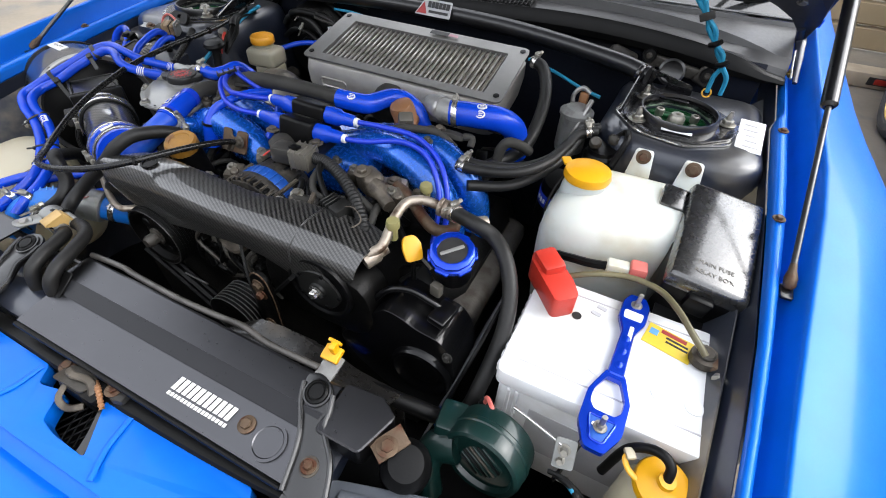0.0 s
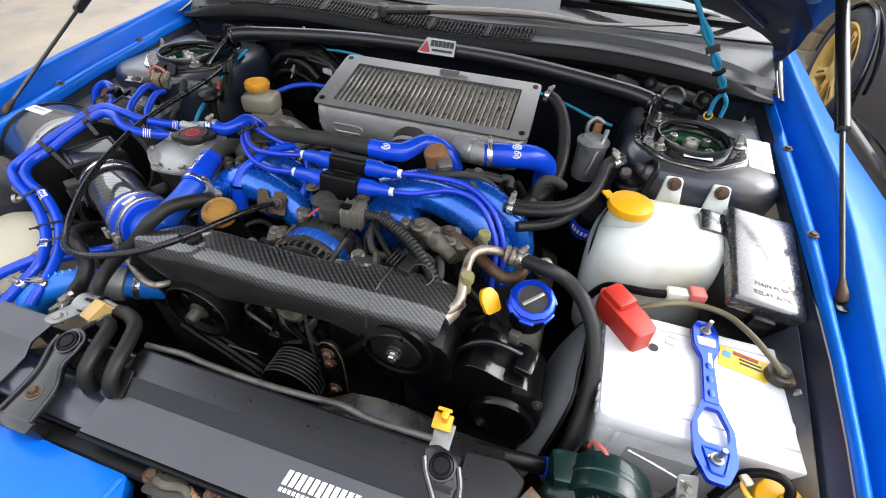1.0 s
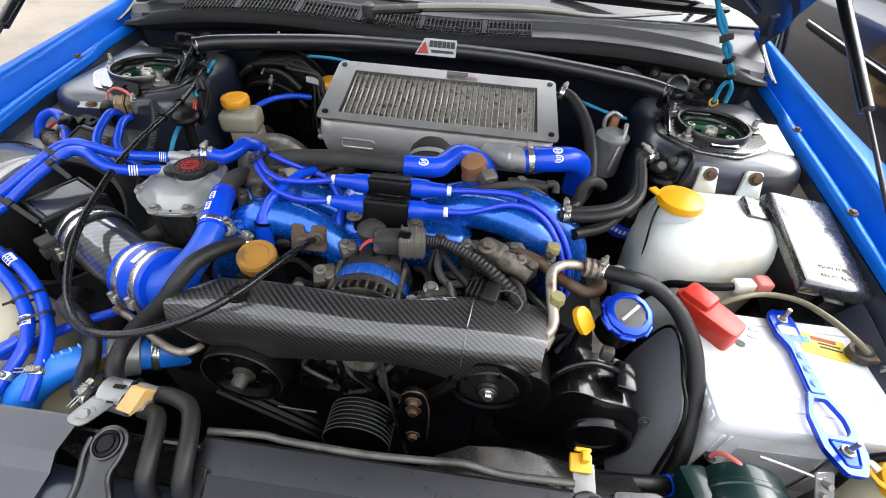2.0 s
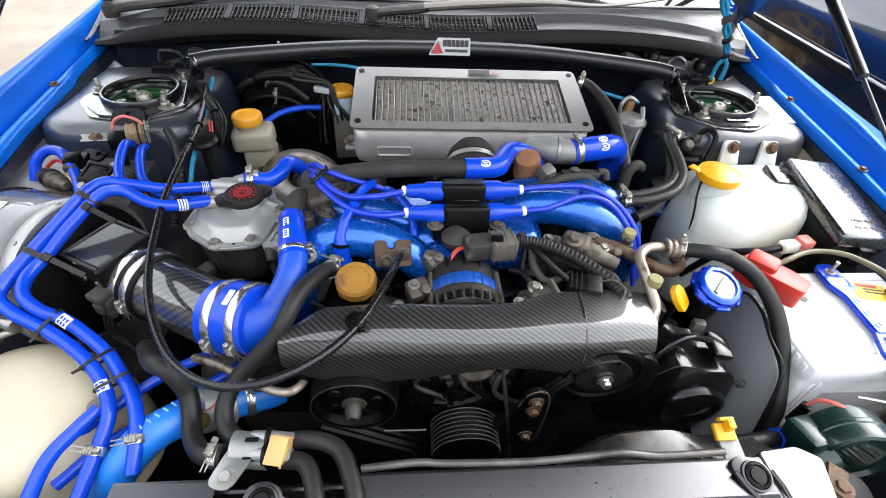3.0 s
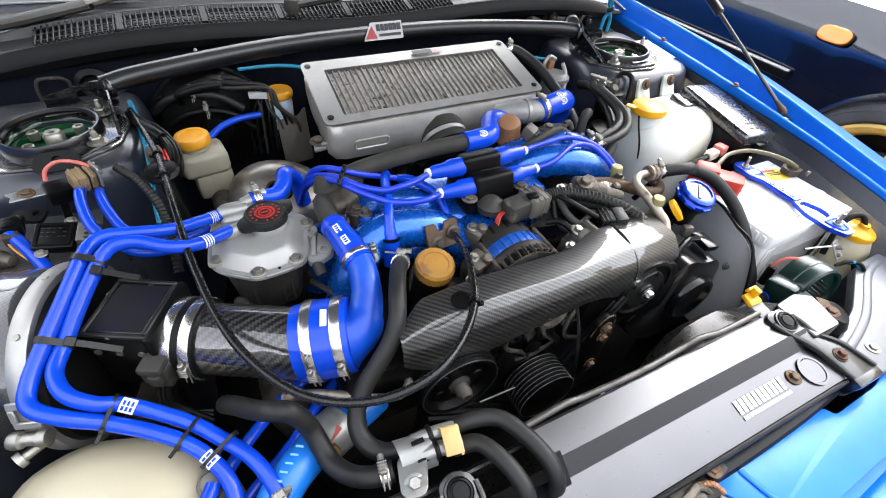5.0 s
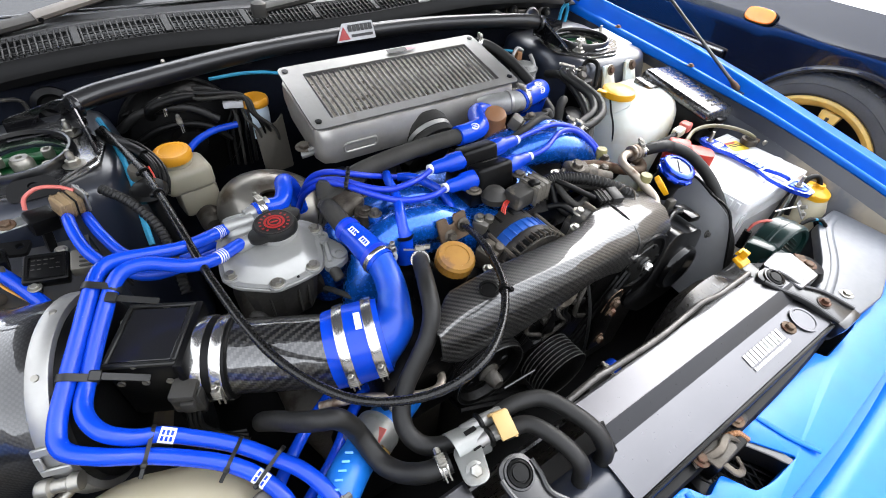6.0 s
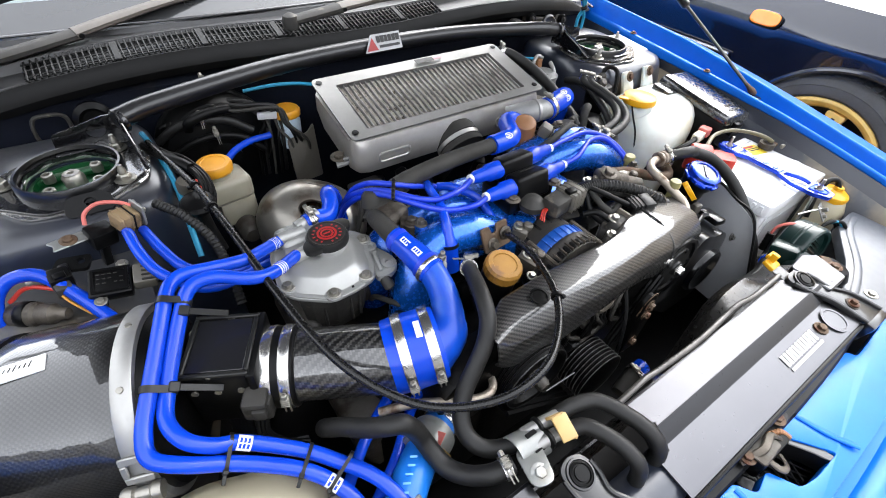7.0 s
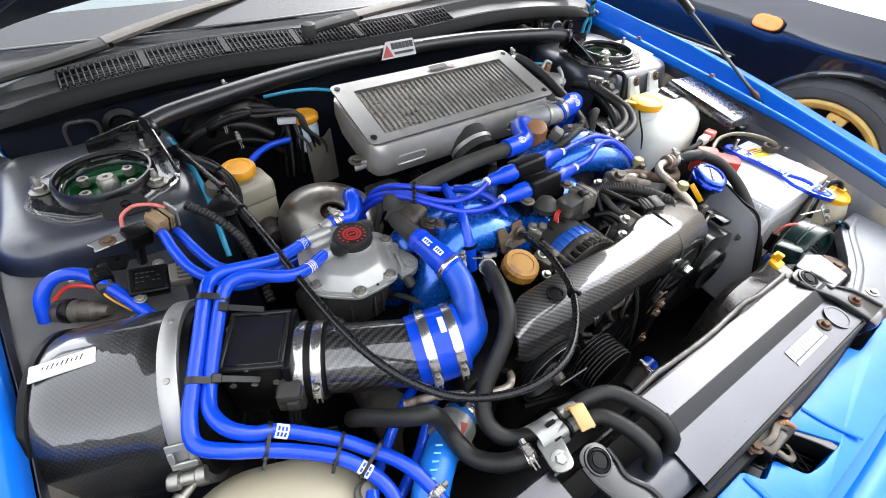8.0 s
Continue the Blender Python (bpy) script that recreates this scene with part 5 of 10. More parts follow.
# ---- engine ----
def engine():
    t = thing("engine", "oily flat-four engine block, darkened for shade, with pulleys and castings", "engine", (0, -0.28, 0.38))
    rows = []
    for x, k in ((-0.33, 0.8), (-0.30, 1.0), (-0.15, 1.0), (-0.10, 1.06), (0.10, 1.06), (0.15, 1.0), (0.30, 1.0), (0.33, 0.8)):
        rows.append([(x, -0.28 + y * k, 0.56 + z * k) for y, z in ((-0.19, -0.17), (-0.20, 0.06), (-0.17, 0.11), (-0.06, 0.15), (0.12, 0.14), (0.2, 0.08), (0.2, -0.17))])
    part("block", loft(rows, True), ENGINE, t, "oily engine block with the bay's shade in its colour")
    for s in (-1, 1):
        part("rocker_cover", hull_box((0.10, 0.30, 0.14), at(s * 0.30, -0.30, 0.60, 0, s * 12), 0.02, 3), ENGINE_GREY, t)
        part("timing_case", prism(rounded([(-0.09, -0.05), (0.09, -0.05), (0.09, 0.06), (-0.09, 0.06)], 0.05, 5), 0, 0.05, Matrix.Translation((s * 0.17 - 0.01, -0.455, 0.70)) @ Matrix.Rotation(radians(90), 4, "X"), 0.004), ENGINE, t, "timing case blackened for the shade of the deep bay")
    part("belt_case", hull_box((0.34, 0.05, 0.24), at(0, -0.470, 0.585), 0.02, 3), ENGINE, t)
    rnd = random.Random(11)
    # castings, brackets and small pipes between the cover and the manifold
    for k in range(34):
        x, y = rnd.uniform(-0.26, 0.30), rnd.uniform(-0.43, -0.05)
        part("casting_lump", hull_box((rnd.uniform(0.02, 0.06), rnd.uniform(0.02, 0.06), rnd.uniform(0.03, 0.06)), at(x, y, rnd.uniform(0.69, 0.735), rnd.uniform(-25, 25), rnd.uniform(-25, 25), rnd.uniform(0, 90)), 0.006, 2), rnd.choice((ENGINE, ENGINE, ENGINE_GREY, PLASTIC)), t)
    for k in range(16):
        x, y = rnd.uniform(-0.26, 0.28), rnd.uniform(-0.40, -0.08)
        a = rnd.uniform(0, 6.3)
        pts = [(x, y, 0.72), (x + 0.03 * math.cos(a), y + 0.03 * math.sin(a), 0.755), (x + 0.07 * math.cos(a + 0.5), y + 0.07 * math.sin(a + 0.5), 0.75), (x + 0.10 * math.cos(a + 0.9), y + 0.10 * math.sin(a + 0.9), 0.71)]
        part("small_pipe", sweep(pts, rnd.uniform(0.003, 0.007), 8, 5), rnd.choice((RUBBER, RUBBER_GREY, RUBBER)), t)
    # steering pump pulley, crank pulley, idler
    c = at(-0.134, -0.506, 0.703, 90) @ Matrix.Scale(0.93, 4)
    p = part("pump_pulley", lathe([(0.012, 0.020), (0.041, 0.010), (0.046, 0.013), (0.049, 0.024), (0.053, 0.026), (0.055, 0.025), (0.055, -0.012), (0.03, -0.014)], c, 44), ENGINE, t, "black steering pump pulley")
    part("pulley_edge", lathe([(0.0532, 0.0255), (0.0552, 0.0262), (0.0552, 0.0245)], c, 56, caps=False), DARK_CHROME, p, "worn bright pulley edge")
    for k in range(6):
        part("belt_rib", lathe([(0.0552, 0.020 - k * 0.0050), (0.0572, 0.0188 - k * 0.0050), (0.0572, 0.0172 - k * 0.0050), (0.0552, 0.0160 - k * 0.0050)], c, 48, caps=False), RUBBER, p)
    for k in range(5):
        a = 2 * math.pi * k / 5
        part("pulley_window", lathe([(0.0095, 0.0145), (0.008, 0.0165), (0, 0.0165)], c @ Matrix.Translation((0.029 * math.cos(a), 0.029 * math.sin(a), 0)), 14), RUBBER, p)
    part("pulley_nut", lathe([(0.016, 0.016), (0.016, 0.021), (0.0105, 0.024), (0.0105, 0.036), (0.0075, 0.042), (0, 0.043)], c, 14), ENGINE_GREY, p, "grey shaft nut")
    prof = [(0.02, 0.05)]
    for k in range(8):
        prof += [(0.046, 0.045 - k * 0.006), (0.0435, 0.042 - k * 0.006)]
    part("crank_pulley", lathe(prof + [(0.0435, -0.01)], at(0.008, -0.50, 0.602, 90), 40), ENGINE, t, "ribbed black crank pulley")
    d = part("cam_cover_disc", lathe([(0.030, -0.012), (0.052, -0.012), (0.052, 0.000), (0.051, 0.004), (0.047, 0.005), (0.044, 0.002), (0.030, 0.002), (0, 0.002)], at(0.172, -0.5065, 0.728, 90), 44), PLASTIC, t, "black belt wheel tucked under the cover")
    plate = [(0.036 * math.cos(a) * (1 + 0.03 * math.cos(5 * a)), 0.034 * math.sin(a) * (1 + 0.03 * math.cos(5 * a))) for a in np.linspace(0, 2 * math.pi, 60)[:-1]]
    part("lobed_plate", prism(plate, 0, 0.0035, at(0.172, -0.5085, 0.728, 90), 0.002, 1), TIE, d)
    part("plate_hub", lathe([(0.013, 0.003), (0.012, 0.007), (0.009, 0.008), (0, 0.008)], at(0.172, -0.5085, 0.728, 90), 28), TIE, d)
    for k in range(5):
        a = 2 * math.pi * k / 5
        part("wheel_stud", lathe([(0.0035, 0.003), (0.0035, 0.0055), (0.002, 0.006), (0, 0.006)], at(0.172, -0.5085, 0.728, 90) @ Matrix.Translation((0.034 * math.cos(a), 0.031 * math.sin(a), 0)), 10), PLASTIC, d)
    part("wheel_bolt", bolt_bm((0.172, -0.517, 0.728), (0, -1, 0), 0.0068, 0.009), STEEL, d, "bright hex bolt")
    # bright rings added as the highlight lines on the crank pulley's ribs
    for k in range(8):
        part("groove_glint", lathe([(0.0456, 0), (0.0467, 0.0007), (0.0456, 0.0014)], at(0.008, -0.5446 + 0.006 * k, 0.602, 90), 48, caps=False), ZINC, t, "bright ring standing in for the highlight on a pulley groove")
    for a, b, w in (((-0.178, -0.520, 0.662), (-0.030, -0.522, 0.562), 0.026), ((0.046, -0.518, 0.628), (0.130, -0.512, 0.735), 0.016)):
        a, b = V(a), V(b)
        side = (b - a).cross(V((0, 1, 0))).normalized()
        part("drive_belt", loft([[p + V((0, w * v, 0)) + side * q for v, q in ((-0.5, 0), (-0.35, 0.002), (-0.2, 0), (0, 0.002), (0.2, 0), (0.35, 0.002), (0.5, 0), (0.5, -0.004), (-0.5, -0.004))] for p in (a, a.lerp(b, 0.5) + side * 0.001, b)], True), RUBBER, t, "ribbed black drive belt")
    part("adjuster_rod", sweep([(-0.100, -0.528, 0.640), (-0.070, -0.529, 0.641), (-0.046, -0.530, 0.643)], 0.0018, 8, 3), DARK_CHROME, t, "plated adjuster rod")
    part("belt_guard", sweep([(0.040, -0.508, 0.765), (0.052, -0.524, 0.70), (0.066, -0.530, 0.62), (0.076, -0.530, 0.55)], 0.0024, 8, 4), DARK_CHROME, t, "thin steel guard rod")
    for k in range(26):
        x, z = rnd.uniform(-0.075, 0.07), rnd.uniform(0.655, 0.75)
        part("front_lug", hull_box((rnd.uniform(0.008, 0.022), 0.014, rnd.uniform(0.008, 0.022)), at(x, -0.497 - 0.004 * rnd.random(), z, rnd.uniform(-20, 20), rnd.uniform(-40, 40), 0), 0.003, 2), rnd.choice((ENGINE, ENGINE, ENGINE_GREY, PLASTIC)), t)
    for k in range(7):
        x = -0.065 + 0.02 * k + rnd.uniform(-0.006, 0.006)
        part("front_pipe", sweep([(x, -0.500, 0.745), (x + rnd.uniform(-0.02, 0.02), -0.508, 0.715), (x + rnd.uniform(-0.03, 0.03), -0.506, 0.68), (x + rnd.uniform(-0.03, 0.03), -0.50, 0.65)], rnd.uniform(0.0022, 0.0045), 8, 5), rnd.choice((ENGINE, RUBBER, ENGINE_GREY)), t)
    for p, r in (((-0.05, -0.49, 0.735), 0.008), ((-0.035, -0.492, 0.712), 0.006), ((-0.065, -0.49, 0.708), 0.007), ((-0.01, -0.494, 0.735), 0.007), ((0.055, -0.495, 0.705), 0.007)):
        part("case_bolt", bolt_bm(p, (0, -1, 0.1), r, 0.012), ENGINE, t)
    part("thermo_neck", lathe([(0.028, 0), (0.030, 0.004), (0.030, 0.010), (0.025, 0.014), (0, 0.014)], at(0.012, -0.488, 0.745, 65), 28), GRIMY, t, "dull thermostat neck")
    # tensioner bracket, rusty
    b = part("tensioner_bracket", prism(rounded([(-0.018, -0.07), (0.018, -0.07), (0.016, 0.05), (0, 0.062), (-0.016, 0.05)], 0.008), 0, 0.01, at(0.085, -0.525, 0.675, 90), 0.003), ENGINE, t, "grimy tensioner bracket")
    part("bracket_rim", sweep([(0.066, -0.532, 0.70), (0.073, -0.534, 0.728), (0.086, -0.535, 0.738), (0.098, -0.534, 0.728), (0.104, -0.533, 0.69), (0.103, -0.532, 0.61)], 0.0010, 6, 6), RUSTY, b, "worn bare edge")
    for z in (0.715, 0.695, 0.63):
        part("rusty_bolt", bolt_bm((0.085, -0.535, z), (0, -1, 0), 0.0062, 0.007), RUSTY, b)
    # pressed black belt cover beside the wheel, with a bell-shaped opening
    out = rounded([(0.185, 0.640), (0.212, 0.668), (0.238, 0.711), (0.270, 0.745), (0.292, 0.742), (0.316, 0.730), (0.350, 0.727), (0.368, 0.705), (0.376, 0.65), (0.368, 0.56), (0.27, 0.555), (0.21, 0.60)], 0.014, 4)
    m = Matrix(((1, 0, 0, 0), (0, 0, -1, -0.432), (0, 1, 0, -0.012), (0, 0, 0, 1)))
    c = part("belt_cover", prism(out, 0, 0.07, m, 0.006, 3), PRESSED, t, "glossy black pressed belt cover")
    part("cover_bell", lathe([(0.047, -0.002), (0.0465, 0.006), (0.044, 0.0095), (0.040, 0.0095), (0.034, 0.004), (0.028, 0.0012), (0, 0.0005)], at(0.326, -0.502, 0.634, 90), 44), PRESSED, c)
    part("cover_throat", lathe([(0.0265, 0.0012), (0.026, 0.0018), (0, 0.0018)], at(0.326, -0.502, 0.634, 90), 32), PLASTIC, c)
    part("cover_ridge", sweep([(0.238, -0.488, 0.713), (0.262, -0.480, 0.744), (0.290, -0.472, 0.752), (0.318, -0.468, 0.742), (0.335, -0.466, 0.733)], 0.0045, 10, 6), PRESSED, c)
    part("cover_lug", hull_box((0.026, 0.040, 0.012), at(0.340, -0.472, 0.732, 0, 6, -8), 0.004), PRESSED, c)
    part("cover_clip", hull_box((0.016, 0.012, 0.020), at(0.318, -0.448, 0.744, 0, 0, -10), 0.003), CONNECTOR, c, "grey-brown clip")
    part("cover_screw", bolt_bm((0.366, -0.509, 0.70), (0, -1, 0.3), 0.0045, 0.006), PLASTIC_GREY, c)
    # fan shroud behind the radiator
    rows = []
    for x in np.linspace(-0.34, 0.34, 23):
        h = 0.040 * math.exp(-((x - 0.185) / 0.075) ** 4) + 0.022 * math.exp(-((x + 0.17) / 0.08) ** 2) - 0.016 - 0.022 / (1 + math.exp((x - 0.06) * 50))
        q = 1 / (1 + math.exp((x - 0.10) * 45))
        rows.append([(x, -0.575 - 0.040 * q, 0.55), (x, -0.578 - 0.040 * q, 0.705 + h * 0.6 - 0.06 * q), (x, -0.592 - 0.030 * q, 0.722 + h - 0.03 * q), (x, -0.618 - 0.008 * q, 0.735 + h * 0.3 - 0.004 * q), (x, -0.632, 0.735)])
    part("fan_shroud", thicken(loft(rows), 0.003), SHROUD, t, "black plastic fan shroud")


engine()


def timing_cover():
    t = thing("timing_belt_cover", "lacquered carbon-fibre cover over the front of the engine", "engine cover", (0.02, -0.49, 0.76))
    rows = []
    for x in np.linspace(-0.205, 0.226, 40):
        r = max(0.0, 1 - (0.226 - x) / 0.03)
        yb = float(np.interp(x, [-0.205, -0.165, 0.03, 0.06, 0.10, 0.2, 0.25], [-0.500, -0.466, -0.462, -0.458, -0.442, -0.428, -0.436]))
        yf = float(np.interp(x, [-0.205, 0.0, 0.15, 0.226], [-0.521, -0.520, -0.512, -0.505]))
        zt = float(np.interp(x, [-0.205, -0.1, 0.15, 0.226], [0.814, 0.820, 0.806, 0.796])) - 0.004 * r
        zb = float(np.interp(x, [-0.205, -0.19, -0.172, -0.13, -0.095, -0.05, 0.012, 0.05, 0.085, 0.12, 0.160, 0.19, 0.214, 0.226], [0.779, 0.762, 0.752, 0.743, 0.741, 0.748, 0.757, 0.758, 0.752, 0.738, 0.729, 0.735, 0.756, 0.77]))
        w = yb - yf
        rows.append([(x, yb + 0.003, zt - 0.014), (x, yb, zt - 0.002), (x, yb - 0.004, zt), (x, yf + w * 0.62, zt + 0.0005), (x, yf + w * 0.36, zt), (x, yf + w * 0.31, zt - 0.001), (x, yf + w * 0.26, zt - 0.0035), (x, yf + w * 0.12, zt - 0.0115), (x, yf + w * 0.05, zt - 0.018), (x, yf + w * 0.02, zt - 0.024), (x, yf, (zt + zb) / 2 - 0.012), (x, yf + 0.004, zb - 0.003)])
    # the end is cut aslant: its back corner reaches further
    rows = [[(x + 0.012 * max(0, (x - 0.12) / 0.106) * (y + 0.51) / 0.07, y, z) for x, y, z in r] for r in rows]
    bm = thicken(loft(rows), 0.0025)
    c = part("cover_shell", bm, CARBON, t, "glossy carbon-fibre shell", sharp=70)
    uv_sheet(c)
    # seam line in chrome colour stands in for the lacquer edge's highlight
    part("shell_seam_glint", sweep([(0.142, -0.440, 0.807), (0.139, -0.470, 0.8085), (0.137, -0.489, 0.804), (0.136, -0.504, 0.795), (0.135, -0.511, 0.785), (0.135, -0.5135, 0.765)], 0.0012, 6, 5), DARK_CHROME, c)
    part("cable_hole", lathe([(0.012, 0), (0.012, 0.0012), (0.009, 0.0014), (0.008, -0.001), (0, -0.001)], at(-0.125, -0.492, 0.8215, 4), 24), RUBBER, c, "dark cut-out in the shell")


timing_cover()


def intake_manifold():
    t = thing("intake_manifold", "metallic blue cast intake manifold with curved runners", "intake manifold", (0, -0.28, 0.70))
    part("plenum", hull_box((0.22, 0.13, 0.080), at(0.02, -0.27, 0.762), 0.028, 4), MANIFOLD, t)
    runs = ([(0.05, -0.268, 0.785), (0.11, -0.268, 0.806), (0.17, -0.282, 0.812), (0.222, -0.296, 0.796), (0.258, -0.305, 0.755), (0.268, -0.305, 0.68)],
            [(0.06, -0.225, 0.782), (0.12, -0.222, 0.800), (0.19, -0.230, 0.808), (0.245, -0.245, 0.795), (0.283, -0.255, 0.755), (0.292, -0.258, 0.68)],
            [(-0.035, -0.350, 0.740), (-0.062, -0.345, 0.778), (-0.110, -0.338, 0.802), (-0.160, -0.335, 0.804), (-0.200, -0.345, 0.782), (-0.222, -0.362, 0.730), (-0.228, -0.370, 0.66)],
            [(-0.05, -0.28, 0.78), (-0.11, -0.275, 0.797), (-0.165, -0.272, 0.798), (-0.215, -0.280, 0.778), (-0.240, -0.29, 0.73), (-0.245, -0.30, 0.66)])
    for k, pts in enumerate(runs):
        r = (0.027, 0.025, 0.0275, 0.026)[k]
        part("runner", sweep(pts, [r * 1.02, r * 0.96, r, r, r * 1.02, r * 1.05, r * 1.08][:len(pts)], 20, 8), MANIFOLD, t)
    part("casting_lobe", sweep([(-0.030, -0.330, 0.765), (-0.010, -0.362, 0.775), (0.012, -0.378, 0.752), (0.018, -0.385, 0.70)], [0.026, 0.025, 0.026, 0.027], 20, 7), MANIFOLD, t)
    part("runner_bridge", hull_box((0.09, 0.10, 0.03), at(-0.085, -0.305, 0.768), 0.012, 3), MANIFOLD, t)
    for x, y, z, a in ((0.065, -0.275, 0.813, 12), (0.120, -0.262, 0.829, 8), (-0.13, -0.318, 0.826, -6)):
        part("casting_rib", hull_box((0.050, 0.0055, 0.008), at(x, y, z, 0, 0, a), 0.002, 2), MANIFOLD, t)
    for x, y, z in ((0.235, -0.352, 0.806), (0.088, -0.34, 0.808), (0.20, -0.255, 0.832), (0.150, -0.245, 0.828), (-0.175, -0.315, 0.828)):
        part("bolt_boss", lathe([(0.010, -0.020), (0.0095, -0.002), (0.008, 0.0), (0, 0.0)], Matrix.Translation((x, y, z)), 16), MANIFOLD, t)
        part("manifold_bolt", bolt_bm((x, y, z), r=0.0055, h=0.008), ENGINE_GREY, t)
    part("nipple_base", lathe([(0.013, 0), (0.0135, 0.016), (0.011, 0.024), (0, 0.024)], frame_to((-0.186, -0.360, 0.802), (-0.190, -0.378, 0.813)), 18), MANIFOLD, t)
    part("vacuum_stub", lathe([(0.0085, 0), (0.0090, 0.004), (0.0085, 0.010), (0.0045, 0.0105), (0.004, 0.004), (0, 0.004)], frame_to((-0.1905, -0.3795, 0.8140), (-0.193, -0.389, 0.820)), 18), ALU_CAST, t, "bare metal stub")


intake_manifold()


def alternator():
    t = thing("alternator", "alternator with a blue stator band behind the carbon cover", "alternator", (0.0, -0.40, 0.70))
    m = at(0.004, -0.452, 0.752, -90) @ Matrix.Scale(0.84, 4)
    part("rear_housing", lathe([(0.03, 0.115), (0.054, 0.110), (0.062, 0.092), (0.063, 0.062)], m, 36), ALT_CAST, t, "dull cast housing")
    part("stator", lathe([(0.061, 0.064), (0.0640, 0.060), (0.0640, 0.036), (0.061, 0.032)], m, 40), STATOR, t, "blue stator band")
    part("front_housing", lathe([(0.064, 0.038), (0.067, 0.034), (0.067, 0.029), (0.063, 0.006), (0.04, 0.0), (0, 0.0)], m, 36), ALT_CAST, t)
    for k in range(15):
        a = math.pi * (0.04 + 0.92 * k / 14) + math.pi
        r = m @ Matrix.Rotation(a, 4, "Z")
        slot = part("cooling_slot", hull_box((0.006, 0.0075, 0.019), r @ Matrix.Translation((0.0635, 0, 0.018)) @ Matrix.Rotation(radians(-10), 4, "Y"), 0.002, 2), RUBBER, t)
        part("slot_bar", hull_box((0.008, 0.0032, 0.022), r @ Matrix.Rotation(math.pi * 0.92 / 28, 4, "Z") @ Matrix.Translation((0.0642, 0, 0.018)) @ Matrix.Rotation(radians(-10), 4, "Y"), 0.0013, 2), GRIMY, slot, "grimy cast bar")
        part("stator_rib", hull_box((0.003, 0.0028, 0.024), r @ Matrix.Translation((0.0645, 0, 0.048)), 0.001, 1), STATOR, t)
        if k % 2:
            part("rear_slot", hull_box((0.006, 0.006, 0.022), r @ Matrix.Translation((0.0605, 0, 0.086)), 0.002, 1), RUBBER, t)
    for a in (40, 140):
        part("through_bolt", lathe([(0.004, 0.0), (0.004, 0.075), (0, 0.075)], m @ Matrix.Rotation(radians(-a), 4, "Z") @ Matrix.Translation((0.068, 0, 0)), 8), GRIMY, t)


alternator()


def coil_pack():
    t = thing("ignition_coil", "black ignition coil pack with four blue lead boots", "ignition coil", (0.008, -0.305, 0.80))
    part("coil_block", hull_box((0.062, 0.030, 0.036), at(0.008, -0.288, 0.845, -12), 0.006, 3), PLASTIC, t)
    part("coil_block", hull_box((0.062, 0.034, 0.040), at(0.010, -0.322, 0.831, -16), 0.006, 3), PLASTIC, t)
    part("coil_base", hull_box((0.09, 0.07, 0.03), at(0.008, -0.305, 0.812), 0.008), PLASTIC, t)
    for k in range(4):
        part("print_bar", hull_box((0.030 - 0.004 * k, 0.002, 0.0008), at(0.012, -0.314 - 0.006 * k, 0.8518 - 0.0019 * k, -16), 0.0002, 1), PLASTIC_GREY, t)
    for a, b in (((-0.018, -0.288, 0.848), (-0.071, -0.288, 0.849)), ((-0.016, -0.321, 0.834), (-0.068, -0.322, 0.837)), ((0.036, -0.285, 0.848), (0.088, -0.283, 0.848)), ((0.038, -0.319, 0.834), (0.088, -0.317, 0.836))):
        L = (V(b) - V(a)).length
        o = part("lead_boot", lathe([(0.0135, 0), (0.0140, 0.004), (0.0135, L * 0.45), (0.0105, L * 0.55), (0.0095, L * 0.9), (0.007, L)], frame_to(a, b), 20), HOSE_BLUE, t, "blue rubber lead boot")
        part("white_clip", lathe([(0.0055, -0.003), (0.0068, -0.002), (0.0068, 0.005), (0.0055, 0.006)], frame_to(b, V(b) * 2 - V(a)), 12), PRINT_WHITE, o)
    for x in (-0.032, 0.052):
        part("coil_bolt", bolt_bm((x, -0.338, 0.828), r=0.007), GRIMY, t)


coil_pack()
LEADS = (
    [(-0.071, -0.288, 0.849), (-0.100, -0.305, 0.853), (-0.122, -0.311, 0.855), (-0.144, -0.306, 0.851), (-0.165, -0.297, 0.854), (-0.181, -0.281, 0.856), (-0.193, -0.261, 0.855), (-0.203, -0.241, 0.848), (-0.212, -0.222, 0.838), (-0.222, -0.20, 0.82), (-0.23, -0.18, 0.79)],
    [(-0.068, -0.322, 0.837), (-0.095, -0.335, 0.843), (-0.120, -0.331, 0.842), (-0.145, -0.322, 0.844), (-0.168, -0.306, 0.850), (-0.186, -0.286, 0.854), (-0.199, -0.262, 0.852), (-0.210, -0.238, 0.841), (-0.220, -0.216, 0.825), (-0.23, -0.195, 0.80), (-0.236, -0.18, 0.77)],
    [(-0.105, -0.245, 0.822), (-0.135, -0.250, 0.836), (-0.160, -0.254, 0.848), (-0.182, -0.252, 0.857), (-0.197, -0.236, 0.855), (-0.207, -0.218, 0.846), (-0.217, -0.198, 0.828), (-0.226, -0.18, 0.795)],
    [(0.088, -0.283, 0.848), (0.13, -0.276, 0.848), (0.19, -0.272, 0.845), (0.238, -0.288, 0.826), (0.268, -0.318, 0.79), (0.276, -0.345, 0.73)],
    [(0.088, -0.317, 0.836), (0.125, -0.315, 0.840), (0.18, -0.293, 0.844), (0.225, -0.296, 0.830), (0.258, -0.325, 0.79), (0.266, -0.36, 0.73)])
for p in LEADS:
    t = thing("ignition_lead", "blue ignition lead running from the coil pack", "ignition lead", p[0], group="ignition leads")
    part("lead", sweep(p, 0.0042, 10, 8), WIRE_BLUE, t)
